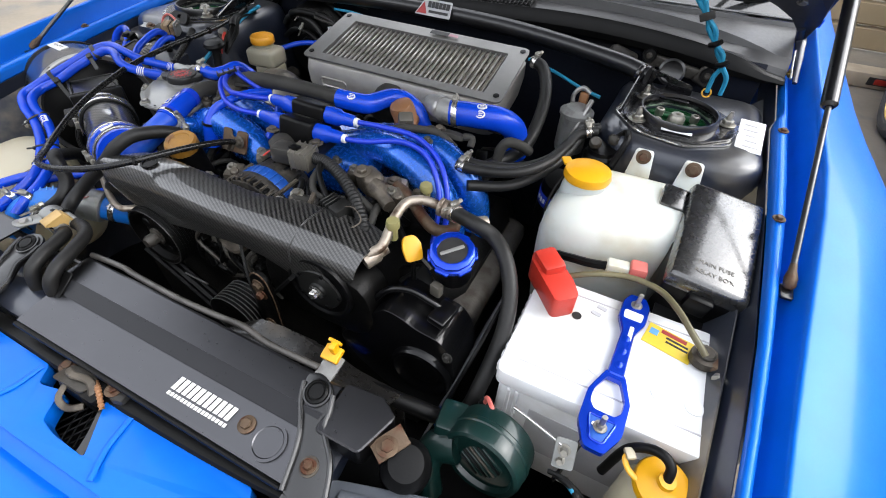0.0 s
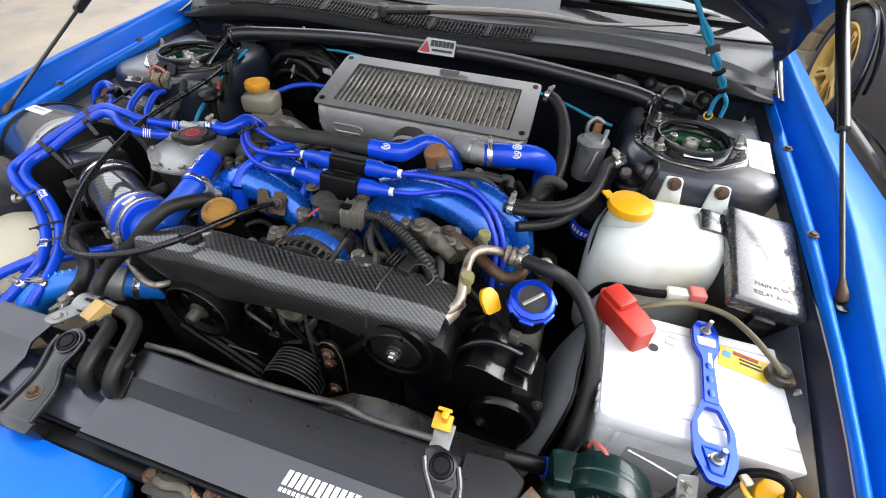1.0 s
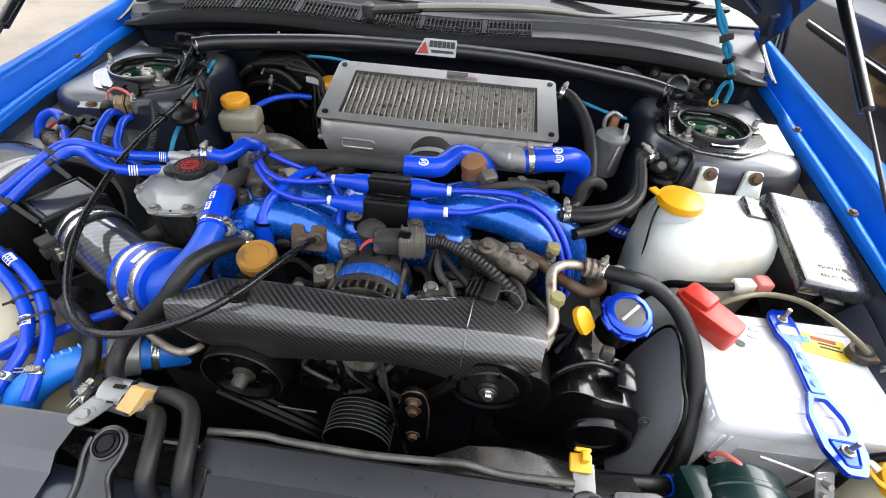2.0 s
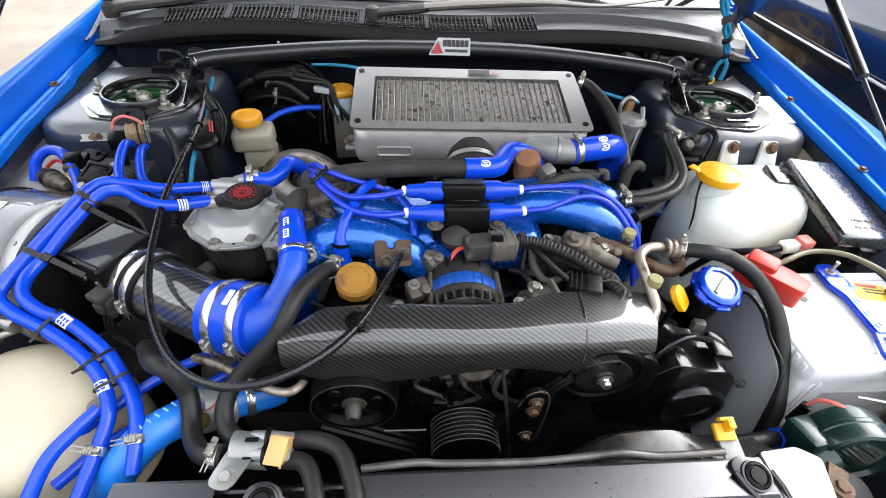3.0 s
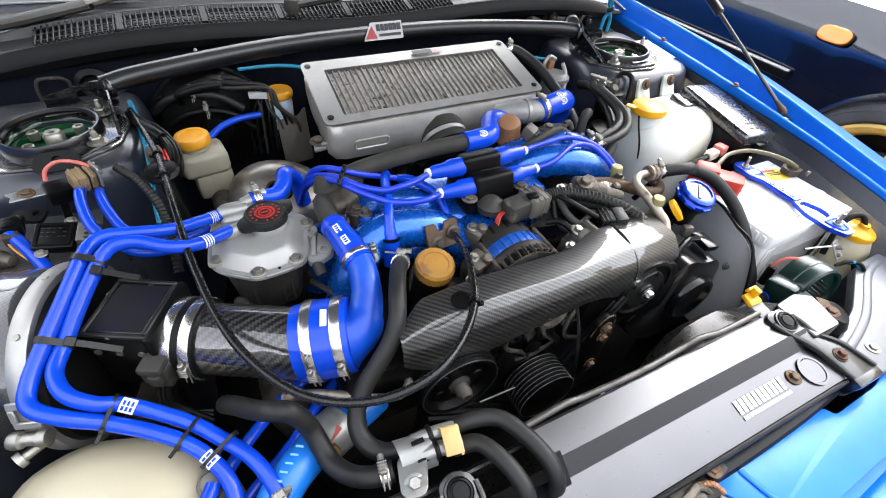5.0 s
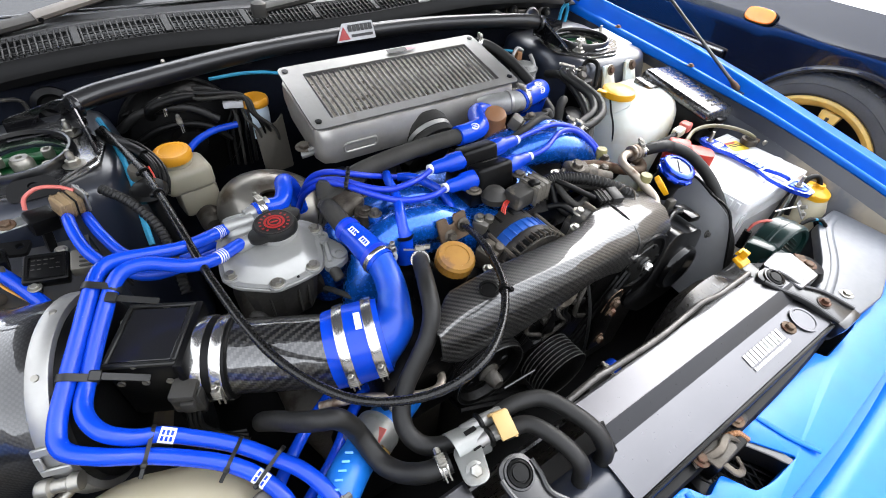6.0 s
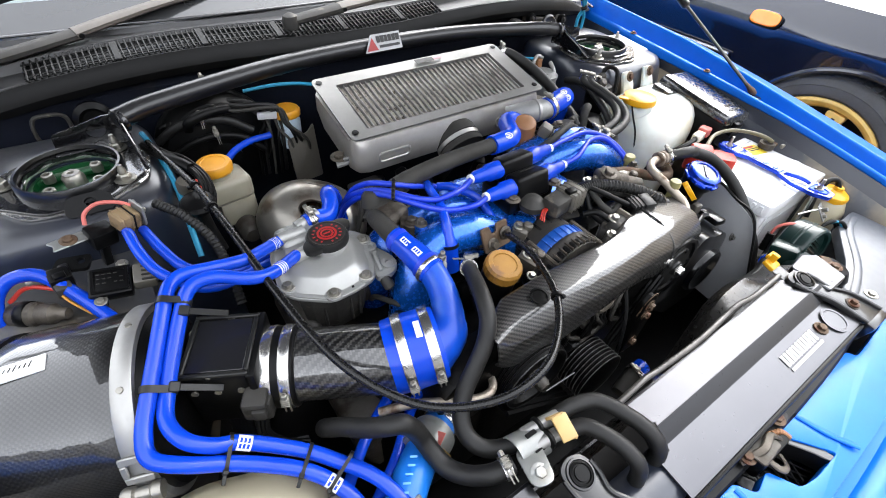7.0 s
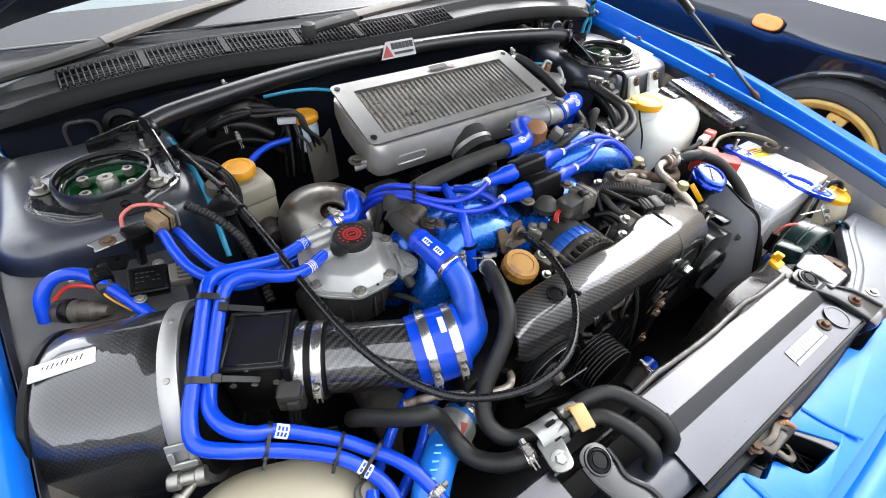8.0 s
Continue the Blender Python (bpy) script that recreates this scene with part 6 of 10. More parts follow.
t = thing("lead_comb", "black plastic comb holding the ignition leads together", "clip", (-0.187, -0.27, 0.85))
part("comb", hull_box((0.005, 0.034, 0.004), at(-0.189, -0.268, 0.8605, 8, 0, -32), 0.001, 1), TIE, t)
for k in range(4):
    part("tooth", hull_box((0.004, 0.0022, 0.011), at(-0.189, -0.268, 0.862, 8, 0, -32) @ Matrix.Translation((0, -0.015 + 0.010 * k, 0)), 0.0006, 1), TIE, t)


def hose(name, label, pts, r, mat, clamps=(), ties=(), group="", category="hose", seg=12, ribs=0.0, res=7):
    """A hose through its points, with clamps and ties at positions along it (0 to 1)."""
    t = thing(name, label, category, pts[0], group=group)
    part("hose_body", sweep(pts, r, seg, res, ribs=ribs), mat, t)
    line = catmull(pts, 8)
    rr = r if isinstance(r, (int, float)) else max(r)
    for u in clamps:
        k = min(len(line) - 2, max(1, int(u * (len(line) - 1))))
        clamp_parts(t, line[k], line[k + 1] - line[k - 1], rr + 0.0005, 0.009)
    for u in ties:
        k = min(len(line) - 2, max(1, int(u * (len(line) - 1))))
        tie_parts(t, line[k], line[k + 1] - line[k - 1], rr)
    return t


def header_tank():
    t = thing("header_tank", "grey zinc-plated coolant header tank with a black cap", "coolant tank", (-0.305, -0.305, 0.735))
    # the casting leans forward: its back edge lies higher than its front
    lean = Matrix.Translation((-0.305, -0.350, 0.806)) @ Matrix.Rotation(radians(4), 4, "X")
    o = rounded([(-0.066, 0.040), (-0.056, 0.020), (-0.018, -0.007), (0.010, -0.006), (0.040, -0.001), (0.050, 0.016), (0.056, 0.046), (0.066, 0.062), (0.060, 0.082), (0.045, 0.094), (0.040, 0.116), (-0.020, 0.130), (-0.046, 0.122), (-0.058, 0.090)], 0.009, 3)
    part("flange", prism(o, -0.006, 0.0, lean, 0.0015, 1), TANK_ALU, t, "bright flange edge")
    c = (-0.008, 0.062)

    def ring(k, z, cx=c[0], cy=c[1]):
        return [lean @ V((cx + (x - cx) * k, cy + (y - cy) * k, z)) for x, y in o]

    part("tank_top", loft([ring(0.992, -0.002), ring(0.985, 0.0015), ring(0.955, 0.002), ring(0.90, 0.0016), ring(0.88, 0.0022), ring(0.80, 0.0055), ring(0.72, 0.0095), ring(0.67, 0.0125), ring(0.62, 0.0138), ring(0.52, 0.0142), ring(0.25, 0.0146)], True), TANK_ALU, t, "pale cast tank top", sharp=30)
    part("rear_hump", hull_box((0.056, 0.040, 0.022), lean @ Matrix.Translation((-0.014, 0.104, 0.008)), 0.010, 3), TANK_ALU, t)
    # dark lower shell with flat facets
    low = [(-0.050, 0.026), (-0.040, 0.012), (-0.012, 0.004), (0.030, 0.008), (0.040, 0.018), (0.042, 0.060), (0.034, 0.100), (-0.040, 0.100), (-0.048, 0.070)]
    part("tank_bottom", loft([[V((-0.305 + x * k, -0.350 + 0.055 + (y - 0.055) * k, z)) for x, y in low] for z, k in ((0.724, 0.74), (0.738, 0.84), (0.760, 0.90), (0.798, 1.0), (0.801, 1.02), (0.806, 1.03))], True), PLASTIC_GREY, t, "dark grey moulded lower tank", sharp=12)
    for x, y, h in ((-0.026, 0.0085, 0.06), (0.009, 0.0065, 0.06), (0.022, 0.0075, 0.055)):
        part("tank_rib", hull_box((0.003, 0.006, h), at(-0.305 + x * 0.95, -0.350 + y + 0.004, 0.770, -6), 0.001, 1), PLASTIC_GREY, t)
    for x, y in ((-0.055, 0.036), (-0.014, 0.000), (0.031, 0.006), (0.057, 0.064), (-0.046, 0.108)):
        m = lean @ Matrix.Translation((x, y, 0.0022))
        part("bolt_boss", lathe([(0.0105, -0.002), (0.0100, 0.0008), (0.0085, 0.0012), (0, 0.0012)], m, 20), TANK_ALU, t)
        p, up = m @ V((0, 0, 0.0012)), lean.to_3x3() @ V((0, 0, 1))
        part("flange_bolt", bolt_bm(p, up, r=0.0052, h=0.006), BOLT, t)
    part("stamp_dot", lathe([(0.0018, 0), (0.0018, 0.0006), (0, 0.0006)], lean @ Matrix.Translation((0.010, -0.001, 0.0022)), 10), RUBBER, t)
    mc = Matrix.Translation((-0.293, -0.282, -0.015))
    part("filler_neck", lathe([(0.0255, 0.834), (0.0245, 0.843), (0.0215, 0.846), (0.0215, 0.850)], mc, 28), TANK_ALU, t)
    cap = part("cap", lathe([(0.0235, 0.844), (0.0262, 0.846), (0.0266, 0.852), (0.0245, 0.856), (0.0225, 0.8565), (0.0215, 0.8560), (0.0195, 0.8562), (0, 0.8565)], mc, 36), TIE, t, "black pressure cap with red print")
    for a in (24, 204):
        ear = prism(rounded([(0.012, -0.016), (0.030, -0.011), (0.037, -0.005), (0.037, 0.005), (0.030, 0.011), (0.012, 0.016)], 0.004, 3), 0.8465, 0.8545, mc @ Matrix.Rotation(radians(a), 4, "Z"), 0.002, 2)
        part("cap_ear", ear, TIE, cap)
    for r0, r1 in ((0.0060, 0.0082), (0.0098, 0.0124)):
        part("red_ring", lathe([(r0, 0.8560), (r0, 0.8570), (r1, 0.8570), (r1, 0.8560)], mc, 36, caps=False), PRINT_RED, cap, "red printed ring")
    part("red_bar", hull_box((0.009, 0.0022, 0.0008), mc @ Matrix.Translation((0, 0, 0.8567)), 0.0002, 1), PRINT_RED, cap)
    for k in range(16):
        if k in (3, 11):
            continue
        part("cap_print", hull_box((0.0030, 0.0022, 0.0006), mc @ Matrix.Rotation(2 * math.pi * k / 16, 4, "Z") @ Matrix.Translation((0.0168, 0, 0.8565)), 0.0002, 1), PRINT_RED, cap)
    for a, b in (((-0.312, -0.284, 0.828), (-0.345, -0.292, 0.830)), ((-0.312, -0.248, 0.828), (-0.345, -0.252, 0.832)), ((-0.316, -0.238, 0.828), (-0.296, -0.234, 0.833))):
        part("pipe_stub", lathe([(0.0095, 0), (0.0085, 0.004), (0.0085, 0.032), (0.0075, 0.034)], frame_to(a, b), 16), TANK_ALU, t)
    # cast arm that bolts the tank to the engine
    arm = rounded([(-0.262, -0.352), (-0.240, -0.352), (-0.226, -0.340), (-0.226, -0.322), (-0.240, -0.290), (-0.246, -0.282), (-0.252, -0.300)], 0.008, 3)
    part("mounting_arm", prism(arm, 0.796, 0.804, bevel=0.002), ALU_CAST, t, "dull cast mounting arm")
    part("arm_rib", hull_box((0.006, 0.052, 0.012), at(-0.246, -0.318, 0.802, 0, 0, -14), 0.002), ALU_CAST, t)
    for p in ((-0.237, -0.336, 0.804), (-0.246, -0.300, 0.808)):
        part("arm_boss", lathe([(0.010, -0.010), (0.0095, 0.003), (0.005, 0.0034), (0.0045, 0.001), (0, 0.001)], Matrix.Translation(p), 16), ALU_CAST, t)
    part("side_spout", lathe([(0.007, 0), (0.007, 0.016), (0.005, 0.018), (0, 0.018)], frame_to((-0.252, -0.347, 0.798), (-0.248, -0.362, 0.784)), 14), PLASTIC_GREY, t)
    part("outlet_stub", lathe([(0.011, 0), (0.0125, 0.004), (0.011, 0.008), (0.011, 0.026)], frame_to((-0.345, -0.328, 0.745), (-0.366, -0.352, 0.742)), 16), PLASTIC_GREY, t)


header_tank()

# twin coolant hoses along the intake, tied together
TWIN_A = [(-0.333, -0.247, 0.828), (-0.360, -0.262, 0.835), (-0.391, -0.283, 0.847), (-0.425, -0.289, 0.857), (-0.453, -0.289, 0.862), (-0.468, -0.296, 0.861), (-0.478, -0.313, 0.857), (-0.496, -0.348, 0.842), (-0.515, -0.384, 0.826), (-0.530, -0.415, 0.812), (-0.531, -0.437, 0.804), (-0.509, -0.453, 0.795), (-0.481, -0.462, 0.779), (-0.452, -0.477, 0.767), (-0.425, -0.496, 0.757), (-0.405, -0.518, 0.745), (-0.392, -0.549, 0.733), (-0.396, -0.590, 0.718), (-0.402, -0.635, 0.700)]
TWIN_B = [(-0.337, -0.290, 0.832), (-0.371, -0.315, 0.843), (-0.397, -0.320, 0.852), (-0.426, -0.308, 0.860), (-0.446, -0.306, 0.860), (-0.458, -0.313, 0.857), (-0.469, -0.328, 0.849), (-0.486, -0.357, 0.835), (-0.502, -0.385, 0.819), (-0.511, -0.413, 0.812), (-0.503, -0.437, 0.806), (-0.485, -0.448, 0.794), (-0.466, -0.450, 0.782), (-0.440, -0.463, 0.767), (-0.413, -0.482, 0.755), (-0.391, -0.505, 0.747), (-0.372, -0.528, 0.742), (-0.360, -0.552, 0.736), (-0.353, -0.580, 0.728), (-0.352, -0.602, 0.716)]
HOSE_R = 0.0074
for p in (TWIN_A, TWIN_B):
    h = hose("coolant_hose", "bright blue silicone coolant hose tied beside its twin", p, HOSE_R, HOSE_BLUE, clamps=(0.935,), group="twin coolant hoses", seg=16)
    line = catmull(p, 8)
    sl = [line[5], line[6], line[7]]
    part("end_label", sweep(sl, HOSE_R + 0.0004, 16, 3), PRINT_WHITE, h, "white printed end band")
    for k in range(3):
        q = line[5] + (line[7] - line[5]) * (0.2 + 0.3 * k)
        d = (line[7] - line[5]).normalized()
        part("end_print", sweep([q - d * 0.0007, q + d * 0.0007], HOSE_R + 0.0007, 16, 1), HOSE_BLUE, h)


def strap_bm(ca, cb, d, r, w, th=0.0013):
    """A flat nylon strap drawn round two hoses that run along d."""
    ca, cb, d = V(ca), V(cb), V(d).normalized()
    e = cb - ca
    e = (e - d * e.dot(d)).normalized()
    n = e.cross(d)
    mid_off = d * ((cb - ca).dot(d))
    rows = []
    for k in range(33):
        g = 2 * math.pi * k / 32
        c = cb - mid_off if math.cos(g) > 0 else ca
        o = e * math.cos(g) + n * math.sin(g)
        rows.append([c + o * (r + 0.0003) - d * w / 2, c + o * (r + th) - d * w / 2, c + o * (r + th) + d * w / 2, c + o * (r + 0.0003) + d * w / 2])
    return loft(rows, True), e, n


for ia, ib, w, tail, head in ((6, 6, 0.0068, 0.036, 0.0075), (8, 8, 0.0068, 0.040, 0.0075), (12, 12, 0.0034, 0.009, 0.0055), (14, 14, 0.0034, 0.009, 0.0055), (15, 16, 0.0034, 0.0, 0.005)):
    a, b = V(TWIN_A[ia]), V(TWIN_B[ib])
    t = thing("cable_tie", "black nylon cable tie with its tail round two blue hoses" if tail > 0.02 else "narrow black nylon cable tie round two blue hoses", "cable tie", a, group="hose ties")
    d = V(TWIN_A[ia + 1]) - V(TWIN_A[ia - 1])
    bm, e, n = strap_bm(a, b, d, HOSE_R, w)
    part("strap", bm, TIE, t)
    n = n if n.z > 0 else -n
    d = d.normalized()
    out = e if tail > 0.02 else -e
    p = (b if tail > 0.02 else a) + n * (HOSE_R + 0.002) * (0.75 if tail > 0.02 else 0.3) + out * HOSE_R * (0.5 if tail > 0.02 else 0.9)
    m = Matrix.Translation(p) @ Matrix((out, d, out.cross(d))).transposed().to_4x4()
    part("tie_head", hull_box((head * 1.3, w * 1.45, 0.0055), m, 0.001, 1), TIE, t)
    if tail:
        part("tail", hull_box((tail, w, 0.0015), m @ Matrix.Translation((tail / 2 + head * 0.5, 0, 0.0005)), 0.0004, 1), TIE, t)
        if tail > 0.02:
            for k in range(12):
                part("tail_tooth", hull_box((0.0009, w * 0.7, 0.0006), m @ Matrix.Translation((head + 0.006 + 0.0024 * k, 0, 0.0014)), 0.0002, 1), PLASTIC, t)


def hose_label(a, c, b, up):
    """A printed patch bent round the upper side of a hose."""
    t = thing("hose_label", "small white printed label on a blue hose", "label", c, group="hose labels")
    a, b, c = V(a), V(b), V(c)
    d = (b - a).normalized()
    n = V(up)
    n = (n - d * n.dot(d)).normalized()
    e = d.cross(n)

    def patch(x0, x1, g0, g1, lift):
        rows = []
        for k in range(9):
            g = math.radians(g0 + (g1 - g0) * k / 8)
            o = n * math.cos(g) + e * math.sin(g)
            rows.append([c + d * x0 + o * (HOSE_R - 0.0005), c + d * x0 + o * (HOSE_R + lift), c + d * x1 + o * (HOSE_R + lift), c + d * x1 + o * (HOSE_R - 0.0005)])
        return loft(rows, True)

    part("patch", patch(-0.0065, 0.0065, -62, 62, 0.0005), PRINT_WHITE, t)
    for k in range(3):
        for g in (-34, 4):
            part("print_bar", patch(-0.0048 + 0.0036 * k, -0.0026 + 0.0036 * k, g, g + 30, 0.0009), HOSE_BLUE, t)


hose_label(TWIN_B[12], (V(TWIN_B[12]) * 0.85 + V(TWIN_B[13]) * 0.15), TWIN_B[13], (0, -0.55, 0.85))
hose_label(TWIN_A[14], TWIN_A[15], TWIN_A[16], (0, -0.55, 0.85))


def air_intake():
    t = thing("air_intake", "carbon-fibre air filter canister with a polished clamp ring", "air filter", (-0.57, -0.30, 0.60))
    a = V((1.0, -0.32, 0.03)).normalized()
    c = V((-0.518, -0.329, 0.740))
    can = part("canister", lathe([(0.096, 0.0), (0.0995, 0.004), (0.0995, 0.03), (0.0985, 0.10), (0.097, 0.117), (0.092, 0.128), (0.083, 0.135), (0.05, 0.140), (0, 0.141)], frame_to(c, c - a), 64), CARBON_DOME, t, "glossy carbon-fibre canister", sharp=60)
    uv_round(can, c, a, 0.099)
    part("end_rim", lathe([(0.0955, 0.119), (0.0985, 0.121), (0.0985, 0.127), (0.094, 0.130)], frame_to(c, c - a), 64), RUBBER, t, "black rubber end seam")
    ring = part("clamp_ring", lathe([(0.098, -0.009), (0.1035, -0.009), (0.1042, -0.008), (0.1042, 0.008), (0.1035, 0.009), (0.098, 0.009)], frame_to(c, c - a), 64), RINGSTEEL, t, "brushed steel clamp ring")
    e = a.cross(V((0, 0, 1))).normalized()
    g = e.cross(a)

    def rim(deg, r=0.1045, s=0.0):
        d = e * math.cos(math.radians(deg)) + g * math.sin(math.radians(deg))
        return c + d * r + a * s, d

    for deg in (62, 100):
        p, d = rim(deg)
        part("ring_rivet", lathe([(0.0035, -0.001), (0.003, 0.0012), (0, 0.0015)], frame_to(p, p + d), 10), BOLT, ring)
    # slotted lug and cross screw where the ring closes
    for k, deg in enumerate((27, 21, 15)):
        p, d = rim(deg, 0.1065)
        w = (0.024, 0.006, 0.024)[k]
        t2 = d.cross(a)
        m = Matrix.Translation(p) @ Matrix((a, t2, d)).transposed().to_4x4()
        if k == 1:
            for q in (-1, 1):
                part("ring_lug", hull_box((0.006, 0.014, 0.003), m @ Matrix.Translation((q * 0.009, 0, 0)), 0.001, 1), RINGSTEEL, ring)
        else:
            part("ring_lug", hull_box((w, 0.008, 0.003), m, 0.001, 1), RINGSTEEL, ring)
    p, d = rim(8, 0.112)
    part("ring_screw", lathe([(0.0075, 0), (0.0085, 0.002), (0.0085, 0.010), (0.006, 0.012), (0.006, 0.024), (0.0085, 0.026), (0.0085, 0.034), (0, 0.036)], frame_to(p - a * 0.018, p + a), 14), BOLT, ring, "plated cross screw")
    p, d = rim(0, 0.108)
    part("ring_bolt", lathe([(0.005, -0.004), (0.005, 0.016), (0.008, 0.016), (0.008, 0.022), (0, 0.023)], frame_to(p, p + d * 0.6 - a * 0.5), 10), BOLT, ring)
    part("back_plate", lathe([(0.0965, 0.0), (0.0965, 0.009), (0.094, 0.016), (0.06, 0.030), (0.04, 0.034)], frame_to(c, c + a), 48), RUBBER, t, "black filter back plate")
    # badge on the canister, its script as fine bars
    n = (V((-0.04, -0.06, 1.0)) - a * V((-0.04, -0.06, 1.0)).dot(a)).normalized()
    m = Matrix.Translation(c - a * 0.094 + n * 0.0992) @ Matrix((a, n.cross(a), n)).transposed().to_4x4() @ Matrix.Rotation(radians(9), 4, "Z")
    part("badge", hull_box((0.056, 0.019, 0.0024), m, 0.0011, 2), PRINT_WHITE, t, "small white maker badge")
    for k in range(9):
        part("badge_print", hull_box((0.0012, 0.0035 + 0.0016 * (k % 3), 0.0004), m @ Matrix.Translation((-0.016 + 0.004 * k, 0.002, 0.0012)) @ Matrix.Rotation(radians(-18), 4, "Z"), 0.0001, 1), PLASTIC_GREY, t)
    # airflow meter box
    b = thing("airflow_meter", "black airflow meter box between canister and intake tube", "airflow sensor", (-0.44, -0.36, 0.72))
    yaw = math.degrees(math.atan2(-0.46, 0.89))
    part("meter_box", hull_box((0.066, 0.078, 0.085), at(-0.448, -0.357, 0.770, 0, 0, yaw), 0.006), PLASTIC, b)
    mt = at(-0.448, -0.357, 0.8135, 0, 0, yaw)
    part("meter_lid", hull_box((0.056, 0.066, 0.003), mt, 0.001, 1), SATIN, b, "smooth glossy black lid")
    for dx, dy, w, h in ((0, 0.0365, 0.066, 0.005), (0, -0.0365, 0.066, 0.005), (0.0305, 0, 0.005, 0.068), (-0.0305, 0, 0.005, 0.068)):
        part("lid_frame", hull_box((w, h, 0.005), mt @ Matrix.Translation((dx, dy, 0.0005)), 0.0012, 1), TIE, b)
    for dx in (-0.022, 0.0, 0.022):
        part("side_screw", lathe([(0.0035, 0), (0.0035, 0.002), (0.0015, 0.002), (0, 0.001)], at(-0.448, -0.357, 0.79, 0, 0, yaw) @ Matrix.Translation((dx, -0.0395, 0)) @ Matrix.Rotation(radians(90), 4, "X"), 10), BOLT, b)
    part("meter_rim", hull_box((0.010, 0.084, 0.090), at(-0.417, -0.373, 0.770, 0, 0, yaw), 0.004), PLASTIC, b)
    part("plug", hull_box((0.030, 0.024, 0.030), at(-0.437, -0.412, 0.768, 0, 0, yaw), 0.004), PLASTIC_GREY, b, "dusty grey plug")
    part("plug_hood", hull_box((0.024, 0.030, 0.010), at(-0.437, -0.414, 0.786, 0, 0, yaw), 0.003), PLASTIC_GREY, b)
    for k in range(3):
        part("plug_lead", sweep([(-0.444 + 0.005 * k, -0.420, 0.756), (-0.447 + 0.004 * k, -0.427, 0.735), (-0.437 + 0.004 * k, -0.433, 0.715), (-0.405, -0.44 - 0.006 * k, 0.705)], 0.003, 8, 5), RUBBER, b)
    part("plug_lock", hull_box((0.014, 0.010, 0.016), at(-0.440, -0.426, 0.772, 0, 0, yaw), 0.003), PLASTIC_GREY, b)
    for dx, dy in ((-0.02, -0.03), (-0.02, 0.03), (0.02, 0.03)):
        part("box_screw", lathe([(0.004, 0), (0.004, 0.002), (0, 0.002)], at(-0.448 + dx, -0.357 + dy, 0.812), 10), BOLT, b)
    # carbon tube with clamps
    u = thing("intake_tube", "lacquered carbon-fibre intake tube with steel band clamps", "intake tube", (-0.36, -0.40, 0.72))
    p0, p1 = V((-0.416, -0.374, 0.768)), V((-0.286, -0.444, 0.770))
    d = (p1 - p0).normalized()
    uv_round(part("tube", sweep([p0, p0.lerp(p1, 0.35), p0.lerp(p1, 0.7), p1], 0.0405, 36, 6), CARBON_TUBE, u, "carbon-fibre weave tube"), p0, d, 0.0405)
    part("end_sleeve", lathe([(0.042, 0), (0.0445, 0.002), (0.0445, 0.036), (0.042, 0.038)], frame_to(p0, p1), 36), RUBBER, u)
    scr = V((0.0, -1.0, 0.12))
    for s in (0.009, 0.028):
        clamp_parts(u, p0 + d * s, d, 0.0445, 0.011, scr)
    v = thing("intake_elbow", "blue silicone sleeve and elbow on the intake tube", "intake hose", (-0.25, -0.45, 0.74))
    q0, q1 = p1 - d * 0.012, V((-0.240, -0.457, 0.780))
    part("sleeve", sweep([q0, q0.lerp(q1, 0.4), q0.lerp(q1, 0.75), q1], [0.0435, 0.0450, 0.0445, 0.0420], 32, 6), HOSE_BLUE, v)
    dd = (q1 - q0).normalized()
    clamp_parts(v, q0.lerp(q1, 0.30), dd, 0.0452, 0.011, scr)
    clamp_parts(v, q0.lerp(q1, 0.82), dd, 0.0442, 0.011, scr)
    label_bar(v, q0.lerp(q1, 0.55) + V((-0.004, -0.006, 0.0452)), (-0.1, -0.15, 1), dd, 0.007, 0.020)
    part("elbow", sweep([q1 - dd * 0.012, V((-0.232, -0.456, 0.788)), V((-0.222, -0.446, 0.797)), V((-0.214, -0.430, 0.806)), V((-0.2095, -0.410, 0.815)), V((-0.2085, -0.386, 0.8235))], [0.0405, 0.0265, 0.0200, 0.0178, 0.0170, 0.0165], 28, 8), ELBOW, v, "dusty cobalt-blue tapering inlet pipe")
    ja, jb = V((-0.2085, -0.392, 0.8215)), V((-0.2215, -0.325, 0.8325))
    part("joiner", sweep([ja, ja.lerp(jb, 0.35) + V((0, 0, 0.002)), ja.lerp(jb, 0.7) + V((0, 0, 0.002)), jb], [0.0182, 0.0176, 0.0160, 0.0152], 24, 7), HOSE_BLUE, v, "glossy blue silicone joiner")
    jd = (jb - ja).normalized()
    clamp_parts(v, ja + jd * 0.006, jd, 0.0184, 0.006, (0.9, -0.3, 0.1))
    for f, r in ((0.16, 0.0190), (0.90, 0.0163)):
        part("joiner_band", sweep([ja.lerp(jb, f) - jd * 0.0035 + V((0, 0, 0.001)), ja.lerp(jb, f) + jd * 0.0035 + V((0, 0, 0.001))], r, 24, 1), WIRE_BLUE, v)
    for f in (0.36, 0.66):
        c0, up = ja.lerp(jb, f) + V((0, 0, 0.002)), V((-0.25, -0.45, 1)).normalized()
        up = (up - jd * up.dot(jd)).normalized()
        label_bar(v, c0 + up * (0.0178 - 0.0016 * (f > 0.5)), up, jd, 0.0135, 0.0075)
        for k in (-1, 0, 1):
            label_bar(v, c0 + up * (0.0185 - 0.0016 * (f > 0.5)) + jd * 0.0034 * k, up, jd, 0.0020, 0.0042, HOSE_BLUE, "label_print", "blue print")
